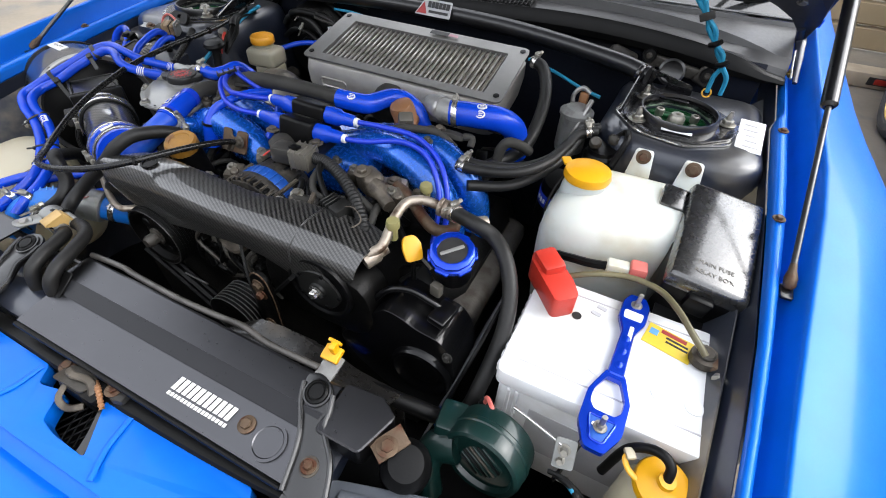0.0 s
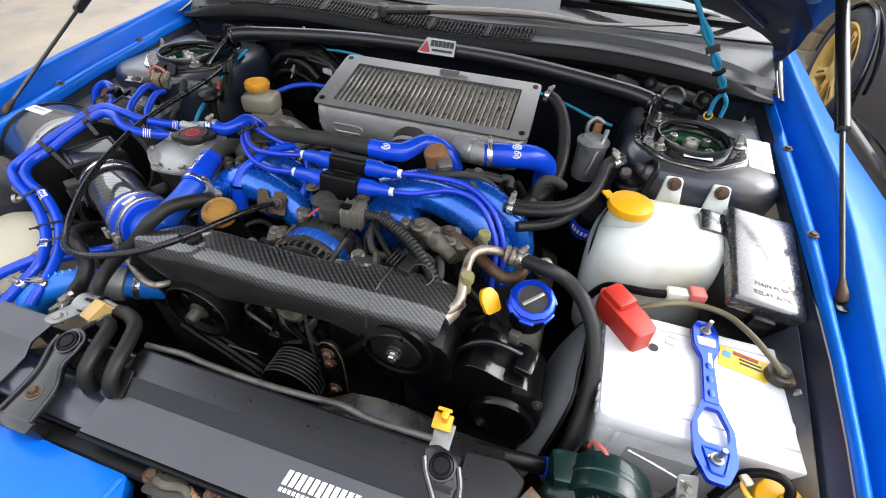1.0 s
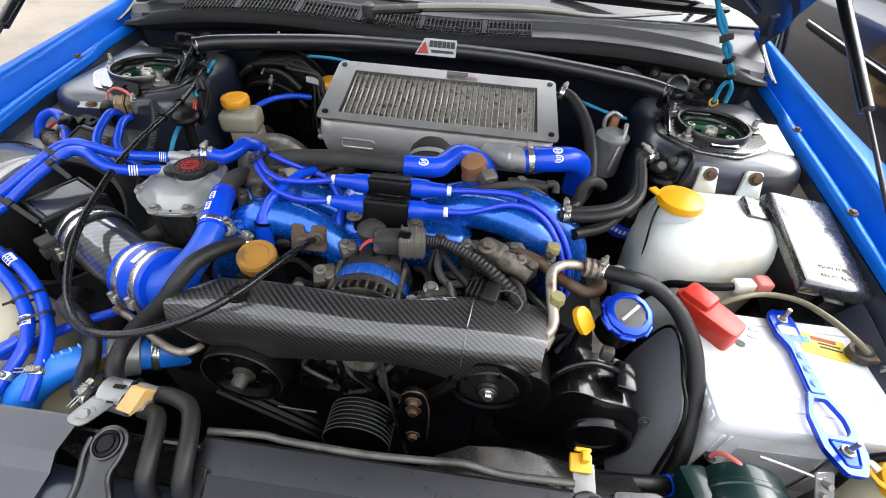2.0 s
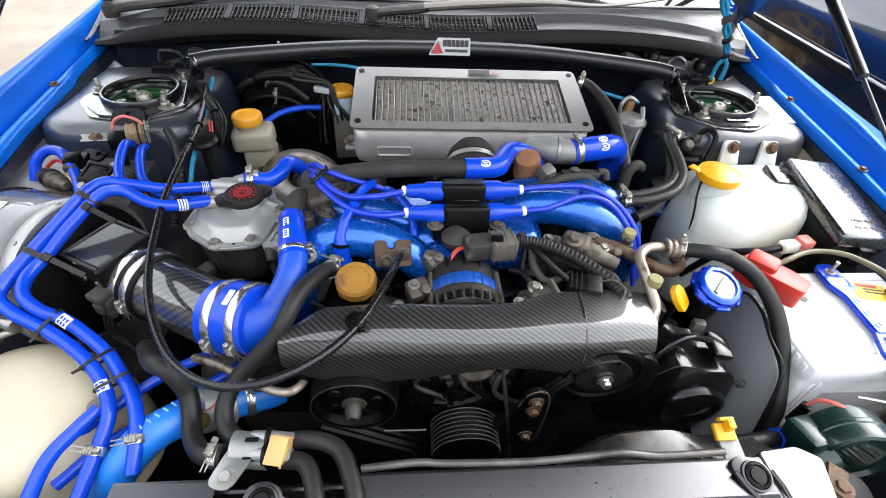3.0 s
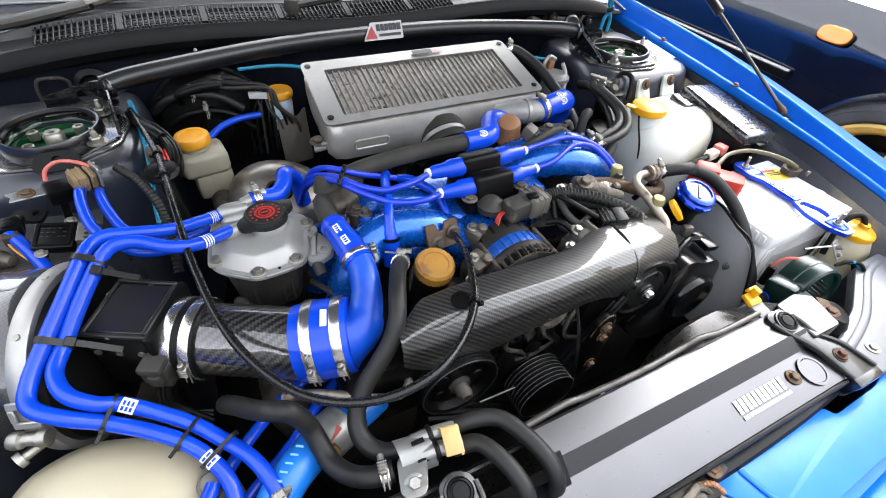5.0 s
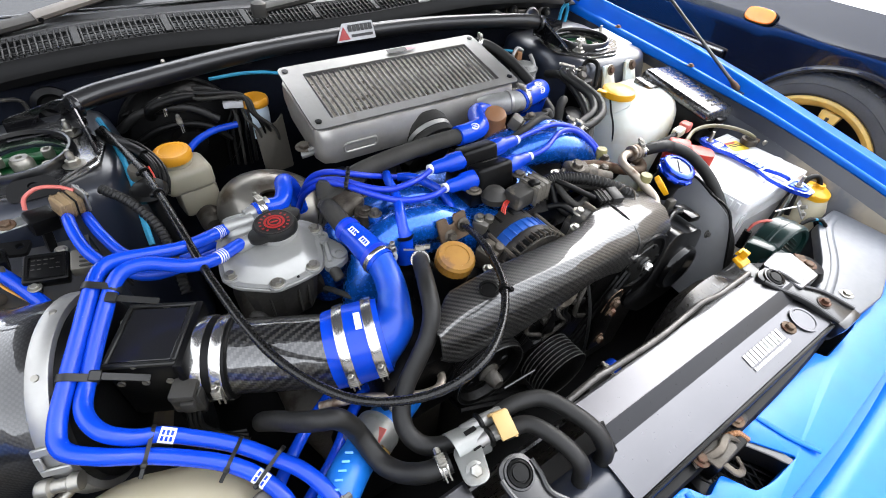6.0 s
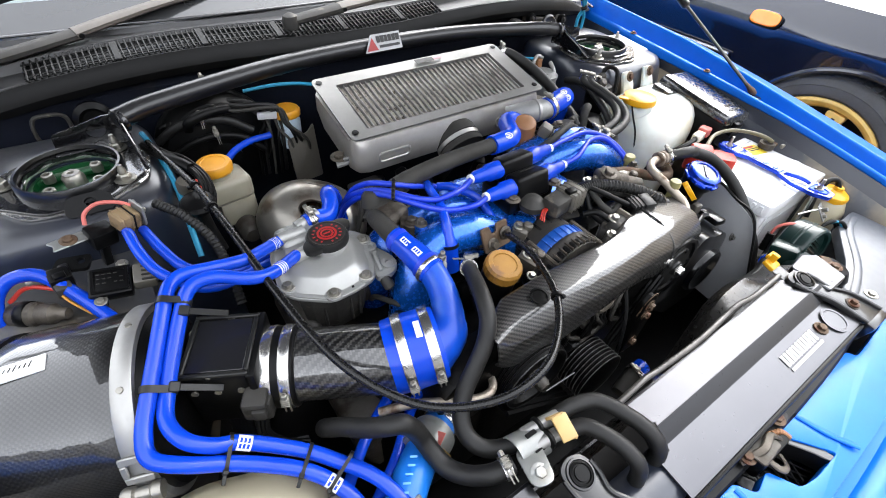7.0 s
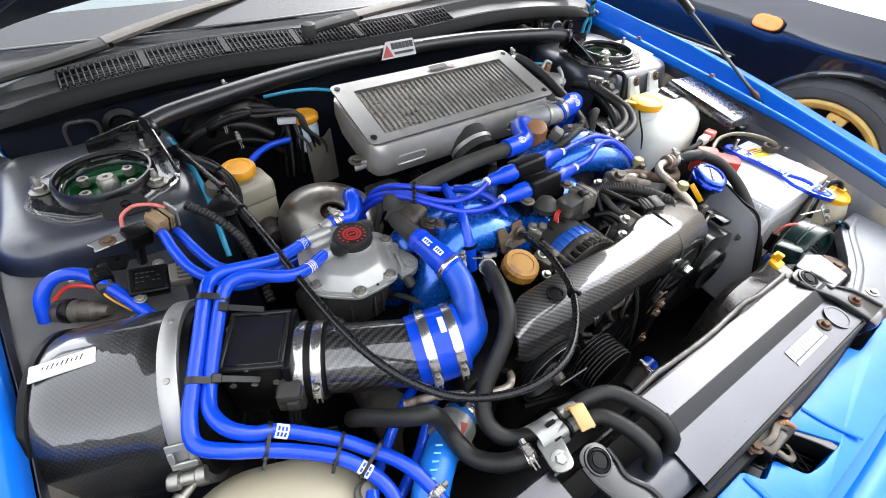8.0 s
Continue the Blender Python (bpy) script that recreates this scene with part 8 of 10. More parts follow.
for p, s, rz in (((0.125, -0.418, 0.778), (0.05, 0.03, 0.025), 10), ((0.150, -0.440, 0.77), (0.04, 0.025, 0.03), -15), ((0.09, -0.43, 0.775), (0.035, 0.03, 0.03), 25), ((0.19, -0.43, 0.775), (0.03, 0.03, 0.03), 0)):
    t = thing("injector_plug", "dusty dark plastic connector on the engine", "connector", (p[0], p[1], p[2] - s[2] / 2), group="engine connectors")
    part("shell", hull_box(s, at(*p, 5, 5, rz), 0.005), PLASTIC_GREY if rz > 0 else PLASTIC, t)
    part("latch", hull_box((s[0] * 0.5, s[1] * 0.4, 0.006), at(p[0], p[1], p[2] + s[2] / 2 + 0.001, 5, 5, rz), 0.002), PLASTIC, t)

# ---- caps, reservoirs, small units ----
t = thing("oil_filler", "gold oil filler cap on a black neck", "filler cap", (-0.130, -0.43, 0.76))
part("neck", sweep([(-0.13, -0.415, 0.74), (-0.131, -0.424, 0.78), (-0.130, -0.430, 0.815)], 0.023, 20, 5), PLASTIC, t)
part("cap", lathe([(0.024, 0.0), (0.0258, 0.002), (0.0258, 0.015), (0.023, 0.019), (0.017, 0.019), (0.016, 0.0175), (0.003, 0.0175), (0, 0.0175)], frame_to((-0.130, -0.430, 0.812), (-0.129, -0.434, 0.83)) @ Matrix.Scale(0.92, 4), 48, None, 0.0006), GOLD_CAP, t, "worn gold oil cap", sharp=25)

t = thing("filler_cap", "blue anodised filler cap with a carbon inlay", "filler cap", (0.33, -0.42, 0.74))
m = frame_to((0.329, -0.428, 0.794), (0.3305, -0.436, 0.822)) @ Matrix.Scale(0.88, 4)
part("neck", lathe([(0.028, -0.05), (0.026, -0.02), (0.030, -0.012), (0.030, 0.0)], m, 24), PLASTIC, t, "black filler neck")
part("cap", lathe([(0.030, -0.002), (0.0335, 0.0), (0.0335, 0.006), (0.030, 0.009), (0.0305, 0.013), (0.028, 0.016), (0.022, 0.016), (0.021, 0.013), (0, 0.013)], m, 40), ANO_BLUE, t, "blue anodised round cap", sharp=25)
for k in range(6):
    a = 2 * math.pi * k / 6 + 0.3
    part("cap_lobe", hull_box((0.012, 0.022, 0.007), m @ Matrix.Rotation(a, 4, "Z") @ Matrix.Translation((0.0305, 0, 0.0025)), 0.003, 2), ANO_BLUE, t)
part("scallop_ring", lathe([(0.0305, 0.009), (0.0325, 0.010), (0.0325, 0.015), (0.029, 0.0175), (0.0235, 0.0175), (0.0225, 0.0145)], m, 12, caps=False), ANO_BLUE, t, "faceted blue rim")
part("inlay", lathe([(0.0225, 0.0132), (0.0225, 0.0150), (0, 0.0150)], m, 28), INLAY, t, "dark woven inlay")
part("handle_bar", hull_box((0.036, 0.0055, 0.0022), m @ Matrix.Translation((0, 0, 0.0160)) @ Matrix.Rotation(radians(35), 4, "Z"), 0.0008), ALU, t, "bright alloy grip bar")

t = thing("dipstick", "yellow plastic oil dipstick handle", "dipstick", (0.277, -0.44, 0.70))
part("handle", prism(rounded([(-0.011, -0.016), (0.011, -0.016), (0.013, 0.006), (0.006, 0.018), (-0.008, 0.018), (-0.013, 0.004)], 0.005), -0.004, 0.004, frame_to((0.277, -0.440, 0.792), (0.295, -0.456, 0.814)), 0.002), YELLOW, t)
part("rod", sweep([(0.277, -0.44, 0.78), (0.277, -0.436, 0.74), (0.275, -0.43, 0.68)], 0.0035, 8, 4), RUBBER, t)


def fluid_pot(name, label, c, r, size, cap_mat, body_mat):
    t = thing(name, label, "fluid reservoir", (c[0], c[1], c[2] - size[2] - 0.02))
    m = Matrix.Translation(c)
    part("body", hull_box(size, at(c[0] + 0.006, c[1] - 0.004, c[2] - 0.022 - size[2] / 2, 0, 0, 8), 0.010, 3), body_mat, t)
    part("neck", lathe([(r * 0.85, -0.03), (r * 0.85, -0.012)], m, 20), body_mat, t)
    part("cap", lathe([(r * 0.96, -0.014), (r, -0.012), (r, -0.002), (r * 0.92, 0.0015), (r * 0.7, 0.002), (r * 0.65, 0.001), (0, 0.001)], m, 48, None, 0.0007), cap_mat, t, "ridged orange-yellow cap")
    return t


t = fluid_pot("brake_reservoir", "cloudy brake fluid reservoir with an orange cap", (-0.363, -0.008, 0.818), 0.0265, (0.074, 0.058, 0.040), ORANGE, RESERVOIR)
part("lower_body", hull_box((0.060, 0.045, 0.05), at(-0.350, -0.012, 0.735, 0, 0, 8), 0.008), RESERVOIR, t)
part("cylinder", lathe([(0.018, 0), (0.018, 0.12), (0.012, 0.13), (0, 0.13)], frame_to((-0.35, 0.06, 0.71), (-0.345, -0.07, 0.705)), 18), ENGINE_GREY, t, "dull cast master cylinder")
t = thing("clutch_reservoir", "small clutch fluid reservoir with an orange cap behind a grey shield", "fluid reservoir", (-0.20, 0.09, 0.70))
part("cup", lathe([(0.020, -0.07), (0.022, -0.02), (0.020, -0.010)], Matrix.Translation((-0.203, 0.102, 0.822)), 20), surf("pale_blue_plastic", (0.42, 0.50, 0.58), 0.4, vary=0.1, bump=0.03), t, "pale translucent cup")
part("cap", lathe([(0.024, -0.012), (0.025, -0.010), (0.025, -0.002), (0.022, 0.002), (0, 0.003)], Matrix.Translation((-0.203, 0.104, 0.824)), 36, None, 0.0006), ORANGE, t)
part("shield", prism(rounded([(-0.024, -0.09), (0.032, -0.09), (0.036, 0.016), (0.020, 0.002), (-0.022, 0.0)], 0.005), -0.002, 0.002, at(-0.198, 0.078, 0.778, 80, 0, 8), 0.001), CONNECTOR, t, "grey shield plate")

t = thing("turbo_heat_shield", "pressed silver turbo heat shield with a round hole", "heat shield", (-0.275, -0.13, 0.72))
m = Matrix.Translation((-0.252, -0.098, 0.716)) @ Matrix.Rotation(radians(-37), 4, "Z") @ Matrix.Rotation(radians(30), 4, "X") @ Matrix.Rotation(radians(14), 4, "Y") @ Matrix.Diagonal((1.30, 1.0, 1, 1))
part("shield", thicken(lathe([(0.0165, 0.051), (0.018, 0.0545), (0.023, 0.0548), (0.040, 0.0500), (0.057, 0.038), (0.0655, 0.022), (0.069, 0.0), (0.070, -0.045)], m, 44, caps=False), 0.0015), HEAT_SHIELD, t, "pressed bright shell", sharp=50)
part("collar", lathe([(0.008, 0.020), (0.011, 0.030), (0.011, 0.046), (0.009, 0.047), (0.008, 0.036), (0, 0.036)], m, 28), GRIMY, t, "grimy turbine collar")
part("inner", lathe([(0.05, -0.05), (0.050, 0.010), (0.020, 0.022), (0, 0.022)], m, 24), RUSTY, t)
for k in range(5):
    part("stamped_bar", hull_box((0.0045, 0.010, 0.0012), m @ Matrix.Rotation(radians(62 + 9 * k), 4, "Z") @ Matrix.Translation((0.050, 0, 0.0455)) @ Matrix.Rotation(radians(38), 4, "Y"), 0.0004, 1), HEAT_SHIELD, t)

hose("breather_hose", "dusty grey-black hose bending down behind the boost hose", [(0.335, -0.150, 0.800), (0.322, -0.166, 0.816), (0.306, -0.177, 0.822), (0.297, -0.182, 0.812), (0.294, -0.186, 0.795), (0.286, -0.190, 0.77), (0.27, -0.20, 0.74)], 0.0085, RUBBER_GREY)
t = thing("pressure_sensor", "brown pressure sensor with a grey plug", "sensor", (0.131, -0.195, 0.79))
m = frame_to((0.120, -0.193, 0.838), (0.108, -0.208, 0.895))
part("body", lathe([(0.013, -0.045), (0.017, -0.030), (0.022, -0.026), (0.023, -0.020), (0.0205, -0.016), (0.0205, 0.006), (0.0185, 0.011), (0.013, 0.0135), (0, 0.0145)], m, 28), BROWN, t, "brown round sensor body")
part("plug", hull_box((0.024, 0.020, 0.022), at(0.143, -0.222, 0.838, 25, 0, 35), 0.004), CONNECTOR, t, "grey-brown plug")
part("plug_face", hull_box((0.018, 0.003, 0.016), at(0.1495, -0.2315, 0.834, 25, 0, 35), 0.001, 1), ENGINE_GREY, t)
for k in range(4):
    part("wire", sweep([(0.127 + 0.005 * k, -0.228, 0.822), (0.125 + 0.005 * k, -0.238, 0.81), (0.12 + 0.005 * k, -0.235, 0.79)], 0.0014, 6, 4), (PRINT_WHITE, WIRE_BLUE, PLASTIC_GREY, PRINT_WHITE)[k], t)

t = thing("fuel_filter", "silver fuel filter canister with a brown plug", "fuel filter", (0.38, 0.03, 0.70))
part("canister", lathe([(0.026, -0.09), (0.028, -0.08), (0.028, -0.02), (0.031, -0.018), (0.031, -0.012), (0.027, -0.010), (0.020, -0.004), (0, -0.004)], at(0.372, 0.008, 0.826), 28), ALU_CAST, t)
part("plug", hull_box((0.016, 0.014, 0.03), at(0.374, 0.035, 0.825), 0.004), BROWN, t)
part("pipe", sweep([(0.362, 0.03, 0.80), (0.355, 0.032, 0.83), (0.368, 0.036, 0.846), (0.384, 0.034, 0.840)], 0.0042, 10, 6), ALU, t)
part("pipe", sweep([(0.392, 0.015, 0.835), (0.388, -0.005, 0.82), (0.38, -0.02, 0.79), (0.372, -0.03, 0.76)], 0.0045, 10, 6), ALU, t)

t = thing("solenoid_valve", "black solenoid valve with plated fittings by the tower", "valve", (0.44, -0.10, 0.76))
part("body", lathe([(0.026, -0.07), (0.028, -0.06), (0.028, -0.02), (0.024, -0.015), (0.024, -0.008), (0, -0.006)], at(0.442, -0.100, 0.822), 24), PLASTIC, t)
part("fitting", lathe([(0.007, 0), (0.010, 0.004), (0.010, 0.012), (0.007, 0.016)], at(0.430, -0.105, 0.818, 40), 12), ENGINE_GREY, t)
part("fitting", lathe([(0.007, 0), (0.010, 0.004), (0.010, 0.012), (0.007, 0.016)], at(0.455, -0.09, 0.818, -20), 12), ENGINE_GREY, t)
part("lead", sweep([(0.450, -0.085, 0.82), (0.470, -0.085, 0.842), (0.475, -0.11, 0.84), (0.465, -0.125, 0.80)], 0.005, 8, 6), RUBBER, t)


def apron_units():
    t = thing("vacuum_solenoid", "tan wiring plug and black solenoid on the inner wing", "solenoid", (-0.51, -0.135, 0.80))
    o = at(-0.522, -0.134, 0.834, 10, 8, 22)
    part("solenoid", hull_box((0.028, 0.026, 0.022), o, 0.003), PLASTIC, t)
    part("solenoid_foot", hull_box((0.010, 0.010, 0.05), o @ Matrix.Translation((0, 0, -0.030)), 0.002), PLASTIC, t)
    m = at(-0.491, -0.137, 0.848, 12, 6, 26)
    pl = part("plug", hull_box((0.026, 0.025, 0.021), m, 0.003), DULL_TAN, t, "browned tan wiring plug")
    for k in (-1, 0, 1):
        part("plug_ridge", hull_box((0.0025, 0.0265, 0.0225), m @ Matrix.Translation((0.0085 * k, 0, 0)), 0.0008, 1), DULL_TAN, pl)
    part("plug_seam", hull_box((0.0022, 0.0268, 0.0228), m @ Matrix.Translation((0.004, 0, 0)), 0.0005, 1), RUBBER, pl)
    part("end_plate", prism(rounded([(-0.015, -0.012), (0.013, -0.015), (0.018, 0.0), (0.014, 0.014), (-0.013, 0.013)], 0.003, 2), 0, 0.003, m @ Matrix.Translation((0.0145, 0, 0.003)) @ Matrix.Rotation(radians(90), 4, "Y"), 0.0008, 1), ZINC, t, "plated end plate")
    for k in range(3):
        part("plate_tooth", hull_box((0.004, 0.005, 0.006), m @ Matrix.Translation((0.0185, 0.009 * (k - 1), 0.011)), 0.001, 1), BOLT, t)
    b = at(-0.551, -0.137, 0.8395, 8, 8, 22)
    part("bracket", prism(rounded([(-0.022, -0.009), (0.016, -0.009), (0.016, 0.009), (-0.022, 0.009), (-0.018, 0.0)], 0.002, 2), 0, 0.002, b, 0.0006, 1), ZINC, t, "plated bracket with a notched end")
    part("bracket_bolt", bolt_bm(b @ V((-0.002, 0, 0.002)), (0.1, -0.15, 1), r=0.0058), RUSTY, t)
    part("red_lead", sweep([(-0.533, -0.122, 0.846), (-0.528, -0.117, 0.858), (-0.512, -0.116, 0.866), (-0.493, -0.119, 0.863), (-0.480, -0.125, 0.857)], 0.0024, 8, 6), PALE_RED, t, "faded red lead")
    t = thing("map_sensor", "flat black pressure sensor screwed to the inner wing", "sensor", (-0.527, -0.207, 0.80))
    m = at(-0.527, -0.206, 0.816, 16, 8, -8)
    part("body", hull_box((0.042, 0.038, 0.014), m, 0.003), PLASTIC, t)
    part("rim", holed(rounded([(-0.018, -0.016), (0.018, -0.016), (0.018, 0.016), (-0.018, 0.016)], 0.002, 2), rounded([(-0.015, -0.013), (0.015, -0.013), (0.015, 0.013), (-0.015, 0.013)], 0.001, 2), 0.002, m @ Matrix.Translation((0, 0, 0.0075))), PLASTIC, t)
    for k in range(12):
        part("moulded_bar", hull_box((0.0035, 0.0012, 0.0006), m @ Matrix.Translation((-0.011 + 0.0055 * (k % 5), 0.009 - 0.006 * (k // 4), 0.0074)), 0.0002, 1), PLASTIC_GREY, t)
    part("ear", hull_box((0.012, 0.014, 0.006), m @ Matrix.Translation((-0.010, -0.022, -0.002)), 0.002), PLASTIC, t)
    for p in ((-0.010, -0.023, 0.002), (0.012, 0.024, 0.0)):
        part("screw", bolt_bm(m @ V(p), (0.1, -0.2, 1), r=0.0042, h=0.004), BOLT, t)
    part("plug", hull_box((0.024, 0.028, 0.016), m @ Matrix.Translation((0.034, 0.002, 0.002)), 0.003), CONNECTOR, t, "grey-brown plug")
    for k in range(4):
        part("plug_rib", hull_box((0.018, 0.0025, 0.004), m @ Matrix.Translation((0.040, -0.008 + 0.006 * k, 0.010)), 0.0008, 1), PLASTIC_GREY, t)
        part("wire", sweep([m @ V((0.046, -0.008 + 0.005 * k, 0.0)), m @ V((0.062, -0.012 + 0.005 * k, 0.0)), m @ V((0.075, -0.026 + 0.005 * k, -0.02))], 0.0015, 6, 4), (RUBBER, PLASTIC, RED, RUBBER)[k], t)
    t = thing("wing_connector", "black multi-plug clipped to the inner wing", "connector", (-0.565, -0.195, 0.80))
    m = at(-0.570, -0.182, 0.826, 14, 6, 12) @ Matrix.Scale(0.82, 4)
    part("shell", hull_box((0.026, 0.024, 0.024), m, 0.003), PLASTIC, t)
    part("latch", hull_box((0.014, 0.010, 0.006), m @ Matrix.Translation((0, -0.006, 0.014)), 0.002), PLASTIC, t)
    part("collar", hull_box((0.020, 0.014, 0.020), m @ Matrix.Translation((-0.002, -0.017, -0.004)), 0.003), PLASTIC_GREY, t)
    hole = [(0.012 + 0.0045 * math.cos(a), 0.004 + 0.0045 * math.sin(a)) for a in np.linspace(0, 2 * math.pi, 13)[:-1]]
    part("tab", holed(rounded([(-0.016, -0.008), (0.020, -0.008), (0.022, 0.013), (-0.012, 0.010)], 0.005, 3), hole, 0.005, at(-0.563, -0.152, 0.818, 14, 6, -15)), PLASTIC, t, "black mounting tab with a hole")
    part("tab_arm", hull_box((0.010, 0.030, 0.008), at(-0.567, -0.166, 0.818, 8, 0, 6), 0.002), PLASTIC, t)
    for k in range(5):
        part("wire", sweep([m @ V((-0.008 + 0.005 * k, -0.022, -0.006)), m @ V((-0.002 + 0.005 * k, -0.036, -0.012)), m @ V((0.012 + 0.004 * k, -0.056, -0.026))], 0.0014, 6, 4), (ORANGE, PRINT_WHITE, RED, ORANGE, PLASTIC)[k], t)
    part("bolt", bolt_bm((-0.592, -0.163, 0.820), (0.1, -0.1, 1), r=0.0075, h=0.007), BOLT, t)
    t = thing("earth_motor", "plated cylindrical actuator with a red lead", "actuator", (-0.60, -0.19, 0.76))
    part("barrel", lathe([(0.012, 0), (0.014, 0.004), (0.014, 0.03), (0.0115, 0.033), (0.0115, 0.048), (0.008, 0.052), (0.006, 0.064), (0, 0.065)], frame_to((-0.628, -0.176, 0.795), (-0.575, -0.212, 0.800)), 18), GRIMY, t)
    part("barrel_band", lathe([(0.0145, 0.012), (0.0152, 0.013), (0.0152, 0.022), (0.0145, 0.023)], frame_to((-0.628, -0.176, 0.795), (-0.575, -0.212, 0.800)), 20), PLASTIC, t, "dark band")
    part("red_lead", sweep([(-0.625, -0.168, 0.806), (-0.605, -0.168, 0.818), (-0.58, -0.185, 0.818), (-0.555, -0.205, 0.81)], 0.0026, 8, 6), RED, t)
    t = thing("check_valve", "black round check valve beside the brake reservoir", "valve", (-0.40, -0.10, 0.78))
    part("disc", lathe([(0.006, -0.03), (0.01, -0.012), (0.022, -0.008), (0.024, -0.002), (0.020, 0.003), (0.004, 0.006), (0, 0.006)], at(-0.408, -0.105, 0.822, 8), 24), PLASTIC, t)
    part("stem", sweep([(-0.408, -0.105, 0.81), (-0.406, -0.11, 0.78), (-0.40, -0.12, 0.74)], 0.009, 10, 4), RUBBER, t)
    t = thing("cable_loom", "black taped cables bunched at the suspension tower", "wiring", (-0.43, -0.03, 0.84))
    for k in range(4):
        part("cable", sweep([(-0.446 + 0.003 * k, 0.06, 0.838 + 0.003 * (k % 2)), (-0.436 + 0.004 * k, 0.015, 0.846 + 0.003 * (k % 3)), (-0.416 + 0.005 * k, -0.028, 0.848 + 0.003 * (k % 2)), (-0.398 + 0.005 * k, -0.056, 0.842 - 0.003 * k), (-0.393 + 0.004 * k, -0.074 - 0.003 * k, 0.826 - 0.003 * k), (-0.400 + 0.004 * k, -0.084 - 0.004 * k, 0.80)], (0.0042, 0.0030, 0.0036, 0.0026)[k], 8, 6), RUBBER, t)
    part("loom_wrap", sweep([(-0.428, 0.000, 0.850), (-0.410, -0.034, 0.8505), (-0.398, -0.052, 0.845)], 0.0078, 10, 5, flat=0.8), RUBBER, t)
    part("sensor_pod", lathe([(0.010, -0.02), (0.012, -0.004), (0.010, 0.002), (0, 0.003)], at(-0.412, -0.070, 0.836, 20, 10), 16), CONNECTOR, t, "grey-brown sensor pod")
    for k in range(2):
        part("red_wire", sweep([(-0.402 + 0.004 * k, -0.075, 0.838), (-0.400 + 0.004 * k, -0.088, 0.826), (-0.402 + 0.004 * k, -0.10, 0.80)], 0.0014, 6, 4), RED, t)
    part("cyan_tube", sweep([(-0.438, 0.075, 0.850), (-0.428, 0.01, 0.842), (-0.424, -0.06, 0.818), (-0.428, -0.12, 0.79), (-0.43, -0.15, 0.765)], 0.0040, 8, 6), CYAN, t, "cyan vacuum tube")


apron_units()

for pts in ([(-0.262, 0.140, 0.856), (-0.21, 0.138, 0.857), (-0.17, 0.134, 0.854), (-0.135, 0.126, 0.848)], [(0.24, 0.10, 0.852), (0.30, 0.09, 0.842), (0.36, 0.06, 0.835), (0.40, 0.05, 0.83)]):
    t = thing("vacuum_tube", "thin cyan tube along the bulkhead", "tube", pts[0], group="cyan tubes")
    part("tube", sweep(pts, 0.0032, 8, 6), CYAN, t)
rnd = random.Random(21)
for k in range(9):
    a, b = 0.0045 * k, rnd.uniform(0.0, 0.020)
    pts = [(-0.41 + 2 * a, 0.150 - b, 0.815 + b), (-0.35 + a, 0.150 - b, 0.838 + 0.6 * b), (-0.295 + rnd.uniform(-0.01, 0.01), 0.140 - a, 0.850 - b), (-0.258 + a, 0.122 - a, 0.842 - 0.5 * b), (-0.244 + a + rnd.uniform(-0.006, 0.006), 0.110 - a, 0.815 - b), (-0.262 + 2.2 * a, 0.112 - a - b, 0.77), (-0.27 + 2.6 * a, 0.11 - b, 0.70)]
    t = thing("brake_line", "black pipe bending down beside the reservoir", "pipe", pts[0], group="brake lines")
    part("line", sweep(pts, rnd.uniform(0.0020, 0.0040), 8, 6), (RUBBER, HOSE_BLACK, RUBBER_GREY)[k % 3], t)
for k, pts in enumerate(([(-0.42, 0.135, 0.80), (-0.385, 0.120, 0.826), (-0.345, 0.112, 0.832), (-0.305, 0.108, 0.824), (-0.27, 0.10, 0.80)], [(-0.41, 0.118, 0.775), (-0.37, 0.104, 0.800), (-0.33, 0.098, 0.806), (-0.29, 0.092, 0.795), (-0.26, 0.088, 0.765)], [(-0.385, 0.15, 0.862), (-0.355, 0.145, 0.874), (-0.32, 0.148, 0.878), (-0.285, 0.155, 0.872)])):
    t = thing("servo_hose", "black rubber hose crossing the brake servo", "hose", pts[0], group="servo hoses")
    part("hose", sweep(pts, (0.0075, 0.0060, 0.0080)[k], 10, 6), (HOSE_BLACK, RUBBER, HOSE_BLACK)[k], t)
    d = V(pts[2]) - V(pts[1])
    clamp_parts(t, V(pts[2]), d, (0.0078, 0.0063, 0.0083)[k], 0.006, (0, -0.6, 0.8), "hose_clip")
t = thing("line_clip", "pale plastic clip holding the brake lines", "clip", (-0.245, 0.11, 0.83))
part("clip", hull_box((0.034, 0.010, 0.012), at(-0.240, 0.098, 0.822, 0, 0, -20), 0.002), LABEL_GREY, t)

